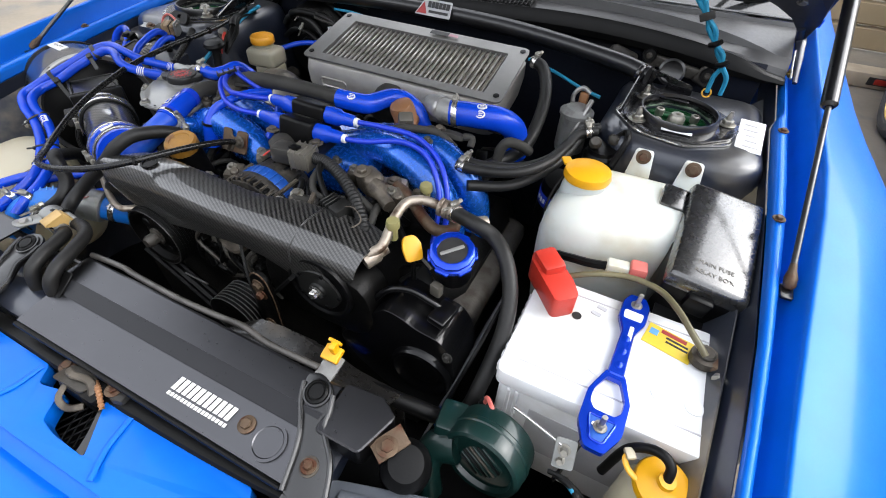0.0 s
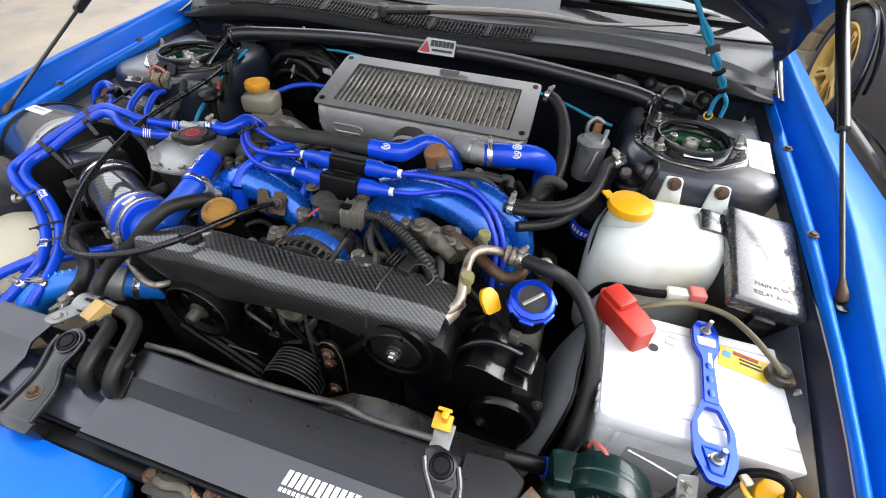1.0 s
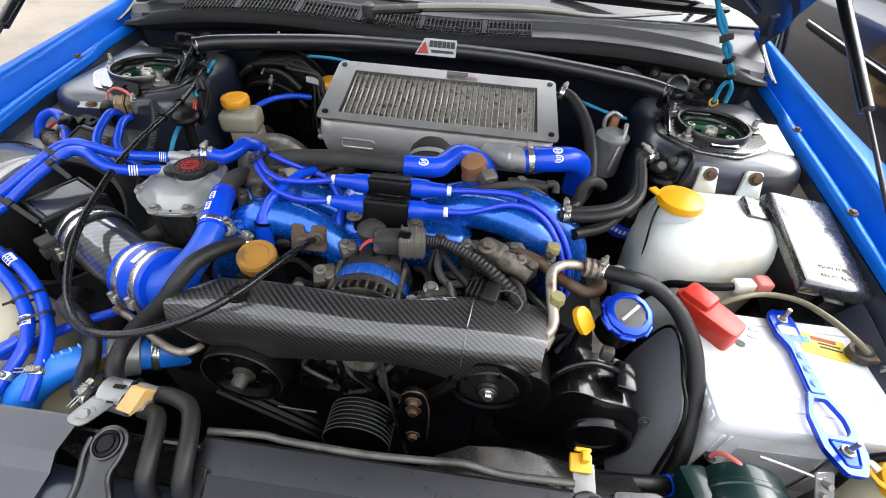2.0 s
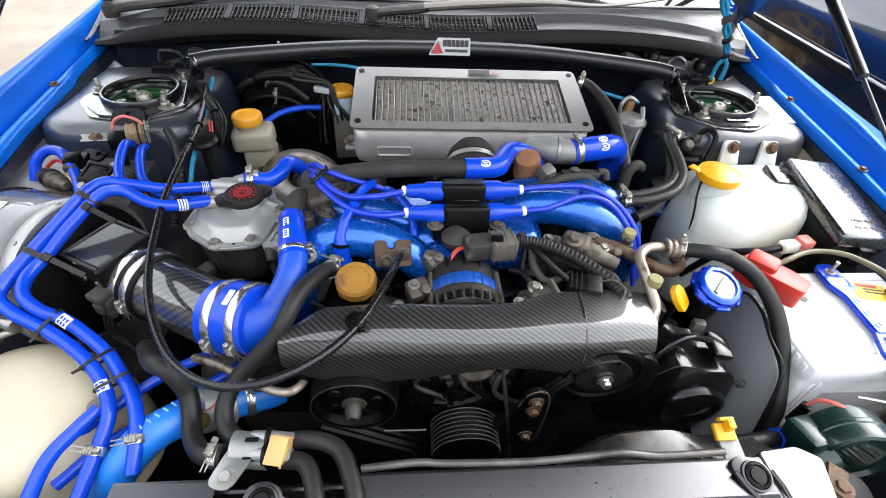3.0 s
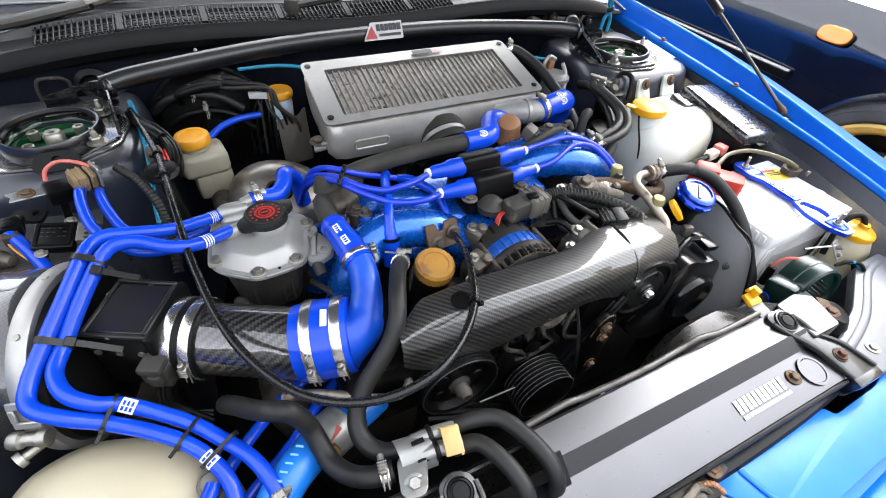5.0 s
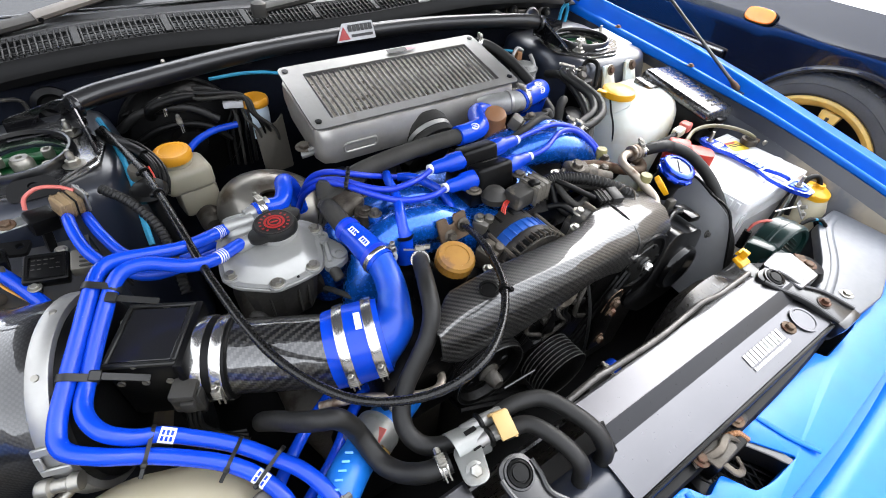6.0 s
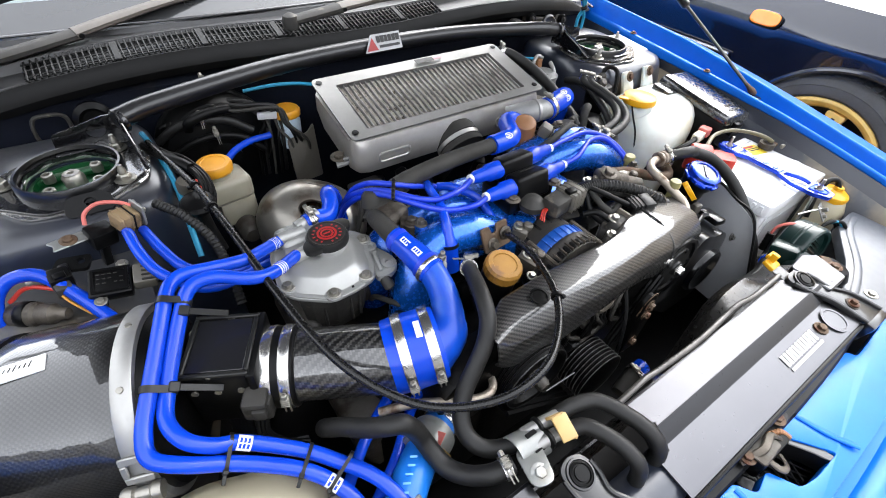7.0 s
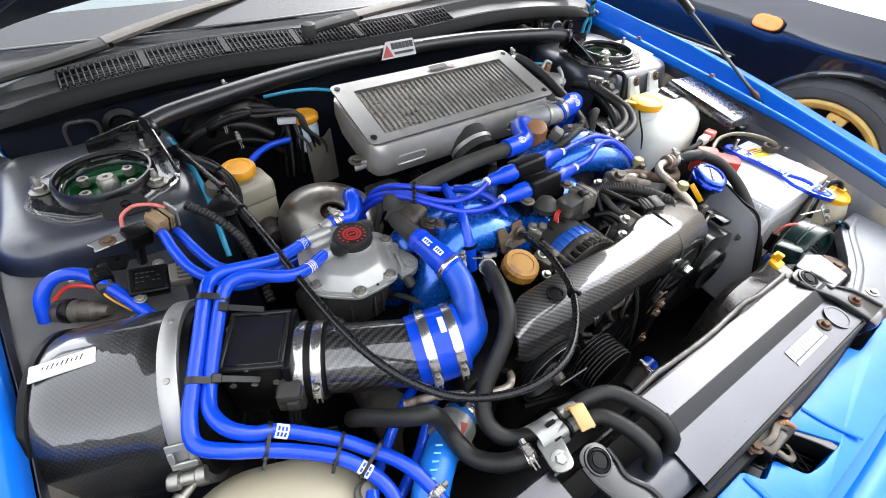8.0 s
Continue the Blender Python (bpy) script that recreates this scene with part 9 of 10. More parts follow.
# bulkhead brackets, grommets and the looped wire
t = thing("wiper_bracket", "grey cast wiper motor bracket bolted to the bulkhead", "bracket", (0.50, 0.17, 0.85))
part("arm", hull_box((0.10, 0.012, 0.022), at(0.505, 0.172, 0.868, 0, 8, -3), 0.005, 3), ENGINE_GREY, t)
part("arm", hull_box((0.026, 0.012, 0.050), at(0.458, 0.174, 0.868, -8, -8, 0), 0.006, 3), ENGINE_GREY, t)
part("arm", hull_box((0.030, 0.014, 0.034), at(0.560, 0.168, 0.862, -8, 24, 0), 0.006, 3), ENGINE_GREY, t)
for p in ((0.456, 0.166, 0.882), (0.564, 0.160, 0.868)):
    o = part("bush", lathe([(0.0125, 0), (0.0135, 0.006), (0.011, 0.012), (0.006, 0.012), (0.005, 0.009), (0, 0.009)], at(*p, 80), 22), RUBBER, t, "black rubber bush")
    part("bush_bolt", bolt_bm((p[0], p[1] - 0.010, p[2] + 0.002), (0, -1, 0.2), 0.005, 0.005), ENGINE_GREY, o)
part("drive_disc", lathe([(0.020, 0), (0.0235, 0.002), (0.0235, 0.008), (0.019, 0.010), (0.012, 0.007), (0, 0.007)], at(0.503, 0.146, 0.866, 70), 30), BLACK_STEEL, t, "black round cover")
part("motor_can", lathe([(0.016, 0), (0.017, 0.004), (0.017, 0.045), (0.012, 0.052), (0, 0.053)], frame_to((0.430, 0.165, 0.862), (0.385, 0.150, 0.880)), 20), PLASTIC_GREY, t, "dusty motor can")
t = thing("grommet", "round black bulkhead grommet", "grommet", (-0.492, 0.175, 0.848))
part("ring", lathe([(0.026, 0), (0.028, 0.012), (0.020, 0.018), (0.014, 0.012), (0, 0.012)], at(-0.492, 0.178, 0.848, 90), 28), RUBBER, t)
part("wire_loop", sweep([(-0.572, 0.175, 0.80), (-0.573, 0.170, 0.842), (-0.566, 0.168, 0.864), (-0.548, 0.167, 0.867), (-0.530, 0.168, 0.863), (-0.525, 0.170, 0.848), (-0.530, 0.175, 0.80)], 0.003, 8, 6), PLASTIC_GREY, t)

# knotted cyan cord hanging from the bonnet to the tower
t = thing("cord", "knotted cyan cord tied to the strut tower", "cord", (0.57, 0.10, 0.855))
for s in (-1, 1):
    part("strand", sweep([(0.582 + 0.011 * s, 0.112, 0.856), (0.581 + 0.010 * s, 0.110, 0.885), (0.576, 0.104, 0.906), (0.565 + 0.004 * s, 0.096, 0.926), (0.551, 0.087, 0.944), (0.538 + 0.005 * s, 0.080, 0.964), (0.523, 0.074, 0.984), (0.505 + 0.005 * s, 0.068, 1.008), (0.485, 0.060, 1.034), (0.462, 0.05, 1.066), (0.44, 0.045, 1.10), (0.43, 0.045, 1.16)], 0.0040, 8, 6), CYAN, t)
for p in ((0.574, 0.103, 0.910), (0.551, 0.087, 0.944)):
    part("knot", sweep([V(p) + V((-0.007, 0, -0.004)), V(p) + V((0, -0.006, 0)), V(p) + V((0.007, 0, 0.004))], 0.0048, 8, 4), PLASTIC, t, "black tape wrap")
part("cord_tag", hull_box((0.022, 0.004, 0.012), at(0.523, 0.068, 0.985, 0, -25, 0), 0.001), PLASTIC_GREY, t, "grey plastic tag")
part("cord_ring", lathe([(0.006, -0.002), (0.0085, -0.002), (0.0085, 0.002), (0.006, 0.002), (0.006, -0.002)], at(0.571, 0.112, 0.855, 70), 18, caps=False), YELLOW, t, "yellow ring")


# ---- front: radiator panel, brackets, horn, bottles ----
def radiator_panel():
    t = thing("cooling_plate", "gunmetal aluminium radiator cooling panel with white print", "cooling panel", (0.1, -0.68, 0.74))
    prof = [(-0.622, 0.742), (-0.624, 0.7510), (-0.627, 0.7520), (-0.661, 0.7515), (-0.6625, 0.7508), (-0.676, 0.7405), (-0.6775, 0.7395), (-0.722, 0.7335), (-0.7265, 0.7322), (-0.729, 0.722)]
    rows = []
    for x in (-0.115, -0.113, 0.1, 0.255, 0.294, 0.296):
        rows.append([(x, y, z) for y, z in prof])
    part("main_panel", thicken(loft(rows), 0.0025), GUNMETAL, t, "folded gunmetal sheet", sharp=12)
    part("end_panel", prism(rounded([(0.298, -0.618), (0.342, -0.614), (0.364, -0.628), (0.350, -0.676), (0.298, -0.676)], 0.004, 2), 0.722, 0.7520, None, 0.0015, 1), GUNMETAL, t, smooth=False)
    rows = [[(x, y, z) for y, z in prof[:8]] for x in (-0.345, -0.343, -0.252, -0.250)]
    part("side_panel", thicken(loft(rows), 0.0025), GUNMETAL, t, sharp=12)
    # dark overlay: the bonnet's reflection on the sloping step, put into colour
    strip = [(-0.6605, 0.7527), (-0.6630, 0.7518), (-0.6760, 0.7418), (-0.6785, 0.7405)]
    part("step_reflection_strip", thicken(loft([[(x, y, z) for y, z in strip] for x in (-0.114, 0.1, 0.295)]), 0.0008), STEP_REFLECTION, t, "dark strip standing in for the bonnet reflected in the step")
    part("front_lip", sweep([(-0.115, -0.7295, 0.7290), (0.1, -0.7295, 0.7295), (0.296, -0.7295, 0.7290)], 0.0030, 8, 2), RUBBER, t, "black edge seal")
    part("hose_slot", hull_box((0.022, 0.034, 0.0025), at(-0.106, -0.670, 0.7475, 36), 0.001, 1), RUBBER, t, "black rubber-edged slot for the hoses")
    # maker's mark as plain slanted bars
    m = at(0.167, -0.7015, 0.7372, 7.7, 0, 0)
    for k in range(11):
        x = -0.040 + 0.0076 * k
        part("letter_bar", prism([(x, -0.004), (x + 0.0055, -0.004), (x + 0.0075, 0.011), (x + 0.002, 0.011)], 0, 0.0005, m), PRINT_WHITE, t, "white print")
    for k in range(17):
        x = -0.040 + 0.0050 * k
        part("small_letter_bar", prism([(x, -0.0105), (x + 0.0035, -0.0105), (x + 0.0038, -0.0065), (x + 0.0003, -0.0065)], 0, 0.0005, m), PRINT_WHITE, t)
    part("panel_bolt", bolt_bm((0.229, -0.699, 0.7372), (0, -0.13, 1), r=0.006, h=0.006), RUSTY, t, "rusty panel bolt")
    part("panel_clip", lathe([(0.019, -0.001), (0.019, 0.0015), (0.016, 0.0015), (0.015, 0.0005), (0, 0.0005)], at(0.261, -0.703, 0.7372, 7.7), 28), GUNMETAL, t, "round embossed disc")
    part("edge_lip", sweep([(-0.115, -0.620, 0.7515), (-0.06, -0.617, 0.754), (-0.03, -0.618, 0.751), (0.05, -0.620, 0.7525), (0.11, -0.617, 0.752), (0.15, -0.616, 0.756), (0.19, -0.619, 0.752), (0.26, -0.618, 0.753)], 0.0038, 10, 4), EDGE, t)


radiator_panel()


def radiator_bracket(x, y, slant):
    """A pressed arm that widens towards the front; slant shifts its front end sideways."""
    t = thing("radiator_bracket", "black pressed steel radiator bracket with a rubber bush", "bracket", (x, y, 0.745), group="radiator brackets")
    m = at(x, y, 0.7520, 13)

    def lean(pts):
        return [(a - slant * b, b) for a, b in pts]

    o = rounded(lean([(-0.016, 0.014), (0.0, 0.020), (0.016, 0.014), (0.020, -0.002), (0.016, -0.026), (0.030, -0.050), (0.030, -0.092), (-0.020, -0.092), (-0.012, -0.045), (-0.020, -0.006)]), 0.009, 4)
    part("pressing", prism(o, -0.002, 0.003, m, 0.0015, 2), BLACK_STEEL, t)
    for line in ([(-0.0185, 0.004), (-0.018, -0.012), (-0.011, -0.045), (-0.018, -0.090)], [(0.0185, 0.004), (0.018, -0.010), (0.0155, -0.028), (0.0285, -0.052), (0.0285, -0.090)]):
        part("rib", sweep([m @ V((a, b, 0.0035)) for a, b in lean(line)], 0.0030, 8, 6), BLACK_STEEL, t)
    part("bush_seat", lathe([(0.0155, 0.002), (0.0150, 0.0058), (0.0132, 0.0062), (0.0122, 0.004)], m, 32), BLACK_STEEL, t)
    part("bush", lathe([(0.0120, 0.003), (0.0120, 0.0068), (0.0098, 0.0080), (0.0090, 0.0062), (0.0080, 0.0062), (0.0076, 0.0080), (0, 0.0084)], m, 28), RUBBER, t, "round rubber bush")
    (bx, by), = lean([(0.006, -0.062)])
    part("bolt_seat", lathe([(0.0105, 0.001), (0.0098, 0.0042), (0, 0.0042)], m @ Matrix.Translation((bx, by, 0)), 20), GRIMY, t)
    part("bracket_bolt", bolt_bm(m @ V((bx, by, 0.0042)), r=0.0050, h=0.006), RUSTY, t, "tarnished bolt")
    part("front_foot", hull_box((0.052, 0.016, 0.030), m @ Matrix.Translation((lean([(0.006, -0.094)])[0][0], -0.096, -0.012)), 0.005), BLACK_STEEL, t)


radiator_bracket(0.279, -0.643, 0.45)
radiator_bracket(-0.203, -0.648, 0.05)

t = thing("wire_clip", "bright yellow plastic clip on a steel tab", "clip", (0.267, -0.60, 0.74))
part("tab", hull_box((0.022, 0.035, 0.004), at(0.270, -0.615, 0.752, 10), 0.001), ALU_CAST, t, "bent steel tab")
part("clip", hull_box((0.022, 0.018, 0.007), at(0.266, -0.600, 0.760, 20), 0.002), YELLOW, t)
part("clip_post", hull_box((0.008, 0.010, 0.016), at(0.268, -0.598, 0.769, 10), 0.002), YELLOW, t)
part("clip_arm", hull_box((0.016, 0.004, 0.008), at(0.266, -0.592, 0.772, 20), 0.0015), YELLOW, t)

t = thing("pipe_clamp", "bright zinc pipe clamp with a tan plastic clip", "pipe clamp", (-0.215, -0.60, 0.735))
rows = []
for g in np.linspace(-75, 120, 16):
    o = V((0.10, math.sin(math.radians(g)) * -1.0, math.cos(math.radians(g))))
    c = V((-0.226, -0.597, 0.751))
    rows.append([c + V((dx, dx * -0.12 + o.y * 0.0175, o.z * 0.0165)) for dx in (-0.017, -0.006, 0.006, 0.017)])
sad = part("saddle", thicken(loft(rows), 0.0016), ZINC, t, "curved zinc saddle band")
for g in (-8, 52):
    c = V((-0.222, -0.597 - 0.0178 * math.sin(math.radians(g)), 0.751 + 0.0174 * math.cos(math.radians(g))))
    part("saddle_slot", hull_box((0.013, 0.005, 0.0016), Matrix.Translation(c) @ Matrix.Rotation(radians(g), 4, "X"), 0.0006, 1), RUBBER, sad)
part("tab", prism(rounded([(-0.012, -0.023), (0.012, -0.023), (0.016, 0.020), (-0.014, 0.020)], 0.011, 5), 0, 0.0025, at(-0.237, -0.618, 0.7610, -10, -4, -16), 0.0008), ZINC, t)
part("tab_bolt", bolt_bm((-0.239, -0.627, 0.7625), (0, -0.2, 1), r=0.0062, h=0.006), ZINC, t)
for k, y in enumerate((-0.588, -0.604)):
    part("pipe", sweep([(-0.225, y, 0.757), (-0.205, y - 0.003, 0.762), (-0.182, y - 0.006, 0.762)], 0.0075, 12, 4), ALU, t, "bright alloy pipe")
    part("o_ring", lathe([(0.008, -0.002), (0.0105, -0.001), (0.0105, 0.002), (0.008, 0.003)], frame_to((-0.208, y - 0.003, 0.762), (-0.19, y - 0.004, 0.762)), 16), RUBBER, t)
m = at(-0.192, -0.603, 0.772, -24, 0, -10)
clip = part("tan_clip", hull_box((0.018, 0.026, 0.003), m @ Matrix.Translation((0, -0.010, 0.002)) @ Matrix.Rotation(radians(38), 4, "X"), 0.001, 2), TAN, t, "folded tan plastic clip")
part("clip_wing", hull_box((0.018, 0.020, 0.003), m @ Matrix.Translation((0, 0.009, 0.002)) @ Matrix.Rotation(radians(-40), 4, "X"), 0.001, 2), TAN, clip)
part("clip_side", prism([(-0.020, -0.008), (0.0, 0.010), (0.018, -0.006)], 0, 0.0025, m @ Matrix.Translation((0.0085, 0, 0)) @ Matrix(((0, 0, -1, 0), (1, 0, 0, 0), (0, 1, 0, 0), (0, 0, 0, 1)))), TAN, clip)

t = thing("expansion_tank", "aged cream plastic overflow tank under the blue hoses", "fluid bottle", (-0.49, -0.52, 0.55))
secs = []
for z, k in ((0.56, 0.9), (0.58, 1.0), (0.66, 1.0), (0.69, 0.97), (0.712, 0.88), (0.725, 0.72), (0.731, 0.5), (0.733, 0.2)):
    o = rounded([(-0.60, -0.44), (-0.53, -0.415), (-0.43, -0.45), (-0.395, -0.50), (-0.42, -0.60), (-0.52, -0.63), (-0.60, -0.56)], 0.05, 5)
    secs.append([(-0.50 + (x + 0.50) * k, -0.52 + (y + 0.52) * k, z) for x, y in o])
part("tank", loft(secs, True), CREAM, t, sharp=70)
part("hose_fitting", lathe([(0.012, -0.012), (0.0125, 0.0), (0.0125, 0.010), (0.0095, 0.012), (0.0095, 0.020), (0, 0.021)], frame_to((-0.414, -0.530, 0.716), (-0.408, -0.537, 0.74)), 20), CONNECTOR, t, "grey hose fitting")
hose("tank_hose", "short blue hose with a grey clip at the overflow tank", [(-0.408, -0.537, 0.732), (-0.420, -0.560, 0.732), (-0.436, -0.590, 0.726), (-0.45, -0.63, 0.70)], 0.0075, HOSE_BLUE)


def horn():
    t = thing("horn", "dark green snail horn on a steel strap beside the battery", "horn", (0.455, -0.58, 0.64))
    ax = V((-0.13, -0.98, 0.14)).normalized()
    c = V((0.454, -0.606, 0.698))
    m = frame_to(c, c + ax) @ Matrix.Scale(0.88, 4)
    part("body", lathe([(0.026, -0.050), (0.040, -0.048), (0.0510, -0.042), (0.0525, -0.036), (0.0525, -0.022), (0.0540, -0.020), (0.0540, -0.015), (0.0528, -0.013), (0.0528, 0.000), (0.0510, 0.006), (0.0475, 0.0085), (0.0430, 0.007), (0.0405, 0.001), (0, 0.0)], m, 48), HORN_GREEN, t, "dark green round body", sharp=28)
    turn = m @ Matrix.Rotation(radians(-35), 4, "Z")
    for k in range(8):
        y = -0.024 + 0.0065 * k
        w = 1.5 * math.sqrt(max(0.0001, 0.032 ** 2 - y * y))
        part("grille_bar", hull_box((w, 0.0026, 0.003), turn @ Matrix.Translation((0, y, 0.0012)), 0.0008, 1), GRIMY if k == 4 else (HORN_GREEN if k % 2 else RUBBER), t)
    part("mouth_flange", hull_box((0.034, 0.044, 0.050), at(0.409, -0.585, 0.692, -10, 0, 8), 0.007), HORN_GREEN, t, "dark green trumpet root")
    part("trumpet", sweep([c + V((-0.030, 0.004, 0.0)), c + V((-0.052, -0.004, -0.010)), c + V((-0.056, -0.020, -0.030)), c + V((-0.046, -0.034, -0.055))], [0.020, 0.019, 0.018, 0.019], 14, 6, flat=0.9), HORN_GREEN, t, "dark green trumpet")
    part("strap", sweep([(0.466, -0.556, 0.742), (0.490, -0.562, 0.742), (0.523, -0.571, 0.741)], 0.0018, 8, 4), STEEL, t, "thin bright steel strap")
    part("strap_foot", prism(rounded([(-0.013, -0.018), (0.013, -0.018), (0.013, 0.014), (-0.013, 0.014)], 0.003, 2), 0, 0.002, at(0.528, -0.573, 0.735, 50, 0, 12) @ Matrix.Diagonal((0.85, 1, 1, 1)), 0.0006, 1), ZINC, t, "plated strap foot")
    bm = bolt_bm((0.527, -0.573, 0.738), (0, -0.75, 0.65), r=0.0042, h=0.010)
    part("strap_bolt", bm, BOLT, t)
    part("strap_bolt", bolt_bm((0.526, -0.580, 0.728), (0, -0.75, 0.65), r=0.0036, h=0.007), BOLT, t)
    for k in range(4):
        part("lead", sweep([(0.520 + 0.006 * k, -0.590, 0.715), (0.540 + 0.004 * k, -0.594 - 0.004 * k, 0.722), (0.560, -0.600 - 0.006 * k, 0.708), (0.566 + 0.006 * k, -0.615, 0.68)], 0.0026 + 0.0007 * (k % 2), 8, 5), (RUBBER, RUBBER, CYAN, RUBBER)[k], t)
    part("red_lead", sweep([(0.432, -0.545, 0.700), (0.434, -0.548, 0.722), (0.442, -0.560, 0.734), (0.452, -0.572, 0.734)], 0.0026, 8, 5), PALE_RED, t)
    part("lead_boot", sweep([(0.428, -0.548, 0.672), (0.430, -0.547, 0.690), (0.432, -0.546, 0.706)], 0.007, 10, 5, ribs=0.15), RUBBER, t)


horn()

t = thing("coolant_bottle", "yellow-capped cream bottle with a black tube", "fluid bottle", (0.62, -0.56, 0.65))
part("neck", lathe([(0.034, -0.10), (0.034, -0.04), (0.026, -0.020), (0.022, -0.008)], at(0.622, -0.560, 0.740), 24), CREAM, t)
part("cap", lathe([(0.021, -0.018), (0.0265, -0.014), (0.0272, -0.007), (0.0255, -0.003), (0.019, 0.0005), (0.012, 0.001), (0.0085, 0.0035), (0.0078, 0.010), (0, 0.010)], at(0.622, -0.560, 0.738, 8), 32), YELLOW, t, "yellow cap with a tab")
part("cap_tab", sweep([(0.602, -0.566, 0.732), (0.590, -0.562, 0.735), (0.583, -0.554, 0.740), (0.588, -0.548, 0.743)], 0.0035, 8, 5, flat=0.6), YELLOW, t)
part("tab_end", hull_box((0.010, 0.012, 0.006), at(0.586, -0.549, 0.743, 0, 0, 30), 0.002), CREAM, t)
part("tube", sweep([(0.622, -0.560, 0.745), (0.621, -0.552, 0.756), (0.612, -0.545, 0.759), (0.598, -0.541, 0.752), (0.583, -0.542, 0.733), (0.572, -0.552, 0.69)], 0.0050, 12, 6), RUBBER, t)

t = thing("battery_shield", "flat grey plastic shield beside the battery", "shield", (0.412, -0.47, 0.56))
part("sheet", prism(rounded([(-0.565, 0.56), (-0.40, 0.575), (-0.382, 0.66), (-0.392, 0.752), (-0.43, 0.762), (-0.52, 0.73), (-0.565, 0.64)], 0.02, 3), 0, 0.003, Matrix(((0, 0.25, 1, 0.408 - 0.77 * 0.25), (1, 0, 0, 0), (0, 1, 0, 0), (0, 0, 0, 1))), 0.001, 1), SHIELD, t)
part("rolled_edge", sweep([(0.2155 + 0.25 * z + 0.0015, y, z) for y, z in ((-0.563, 0.642), (-0.519, 0.731), (-0.474, 0.748), (-0.43, 0.761), (-0.396, 0.752), (-0.383, 0.70), (-0.383, 0.66))], 0.0024, 8, 5), PLASTIC, t, "dark rolled edge of the shield")
t = thing("lamp_unit", "grimy headlamp back and bracket in the corner", "headlamp", (0.38, -0.67, 0.66))
part("housing", lathe([(0.0, 0.026), (0.018, 0.024), (0.026, 0.014), (0.028, -0.01), (0.028, -0.05)], at(0.388, -0.652, 0.712, 12, 10), 24), PLASTIC, t)
part("bracket", hull_box((0.022, 0.036, 0.004), at(0.370, -0.650, 0.742, 10, 15, -30), 0.001), RUSTY, t, "grimy bracket plate")
part("bracket_bolt", bolt_bm((0.370, -0.655, 0.745), r=0.007), RUSTY, t)
hose("lower_hose", "black hose with a blue end and plated clamp", [(0.27, -0.585, 0.690), (0.315, -0.586, 0.694), (0.355, -0.580, 0.688), (0.388, -0.573, 0.678)], 0.0100, RUBBER)
t = thing("blue_joiner", "short blue silicone joiner near the horn", "hose", (0.39, -0.575, 0.67))
part("joiner", sweep([(0.386, -0.5735, 0.6785), (0.393, -0.572, 0.676), (0.400, -0.5705, 0.673)], 0.0118, 16, 3), HOSE_BLUE, t)
clamp_parts(t, (0.397, -0.571, 0.6745), (0.9, 0.1, -0.2), 0.0122, 0.007, (0, -0.6, 0.8))
hose("bottom_hose", "blue silicone hose joined to a black pipe behind the radiator", [(0.138, -0.548, 0.500), (0.152, -0.5475, 0.501), (0.168, -0.547, 0.502)], 0.0155, HOSE_BLUE, clamps=(0.15,), seg=16)
hose("bottom_pipe", "grimy black pipe end below the fan", [(0.095, -0.556, 0.490), (0.118, -0.551, 0.497), (0.140, -0.548, 0.501)], 0.014, RUBBER_GREY, category="pipe")
hose("coolant_pipe", "bent bare aluminium pipe under the intake elbow", [(-0.33, -0.470, 0.728), (-0.292, -0.487, 0.735), (-0.240, -0.513, 0.730), (-0.212, -0.520, 0.727), (-0.198, -0.513, 0.726), (-0.194, -0.50, 0.722), (-0.203, -0.48, 0.712)], 0.0052, PIPE, category="pipe")
t = thing("oil_filter", "black canister with a navy and white label behind the hoses", "oil filter", (0.395, -0.143, 0.67))
m = at(0.395, -0.143, 0.745, 14, 6)
part("can", lathe([(0.028, -0.075), (0.029, -0.07), (0.029, 0.012), (0.026, 0.018), (0.012, 0.020), (0, 0.020)], m, 32), PLASTIC, t, "black canister")
part("label_band", lathe([(0.0292, -0.034), (0.0296, -0.033), (0.0296, -0.004), (0.0292, -0.003)], m, 32, caps=False), WIRE_BLUE, t, "navy label band")
for k in range(7):
    part("letter_bar", hull_box((0.0016, 0.0045, 0.010), m @ Matrix.Rotation(radians(215 + 14 * k), 4, "Z") @ Matrix.Translation((0.0295, 0, -0.018)), 0.0003, 1), PRINT_WHITE, t)
t = thing("brake_booster", "black round brake servo drum against the bulkhead", "brake servo", (-0.33, 0.15, 0.68))
m = at(-0.325, 0.178, 0.762, 90)
part("drum", lathe([(0.098, 0.0), (0.100, 0.010), (0.098, 0.030), (0.088, 0.048), (0.060, 0.058), (0.030, 0.062), (0.026, 0.078), (0, 0.080)], m, 48), RUBBER, t, "dull black drum")
part("drum_seam", lathe([(0.0995, 0.012), (0.1035, 0.014), (0.1035, 0.020), (0.0985, 0.022)], m, 48, caps=False), RUBBER, t)
part("check_hose", sweep([(-0.37, 0.118, 0.820), (-0.365, 0.105, 0.838), (-0.335, 0.105, 0.846), (-0.300, 0.115, 0.842), (-0.27, 0.13, 0.83)], 0.0085, 12, 6), RUBBER, t, "black vacuum hose")
for x in (-0.395, -0.30):
    part("bulkhead_hose", sweep([(x, 0.165, 0.858), (x + 0.03, 0.160, 0.872), (x + 0.075, 0.158, 0.874), (x + 0.12, 0.165, 0.868)], 0.0075, 10, 6), RUBBER_GREY, t)

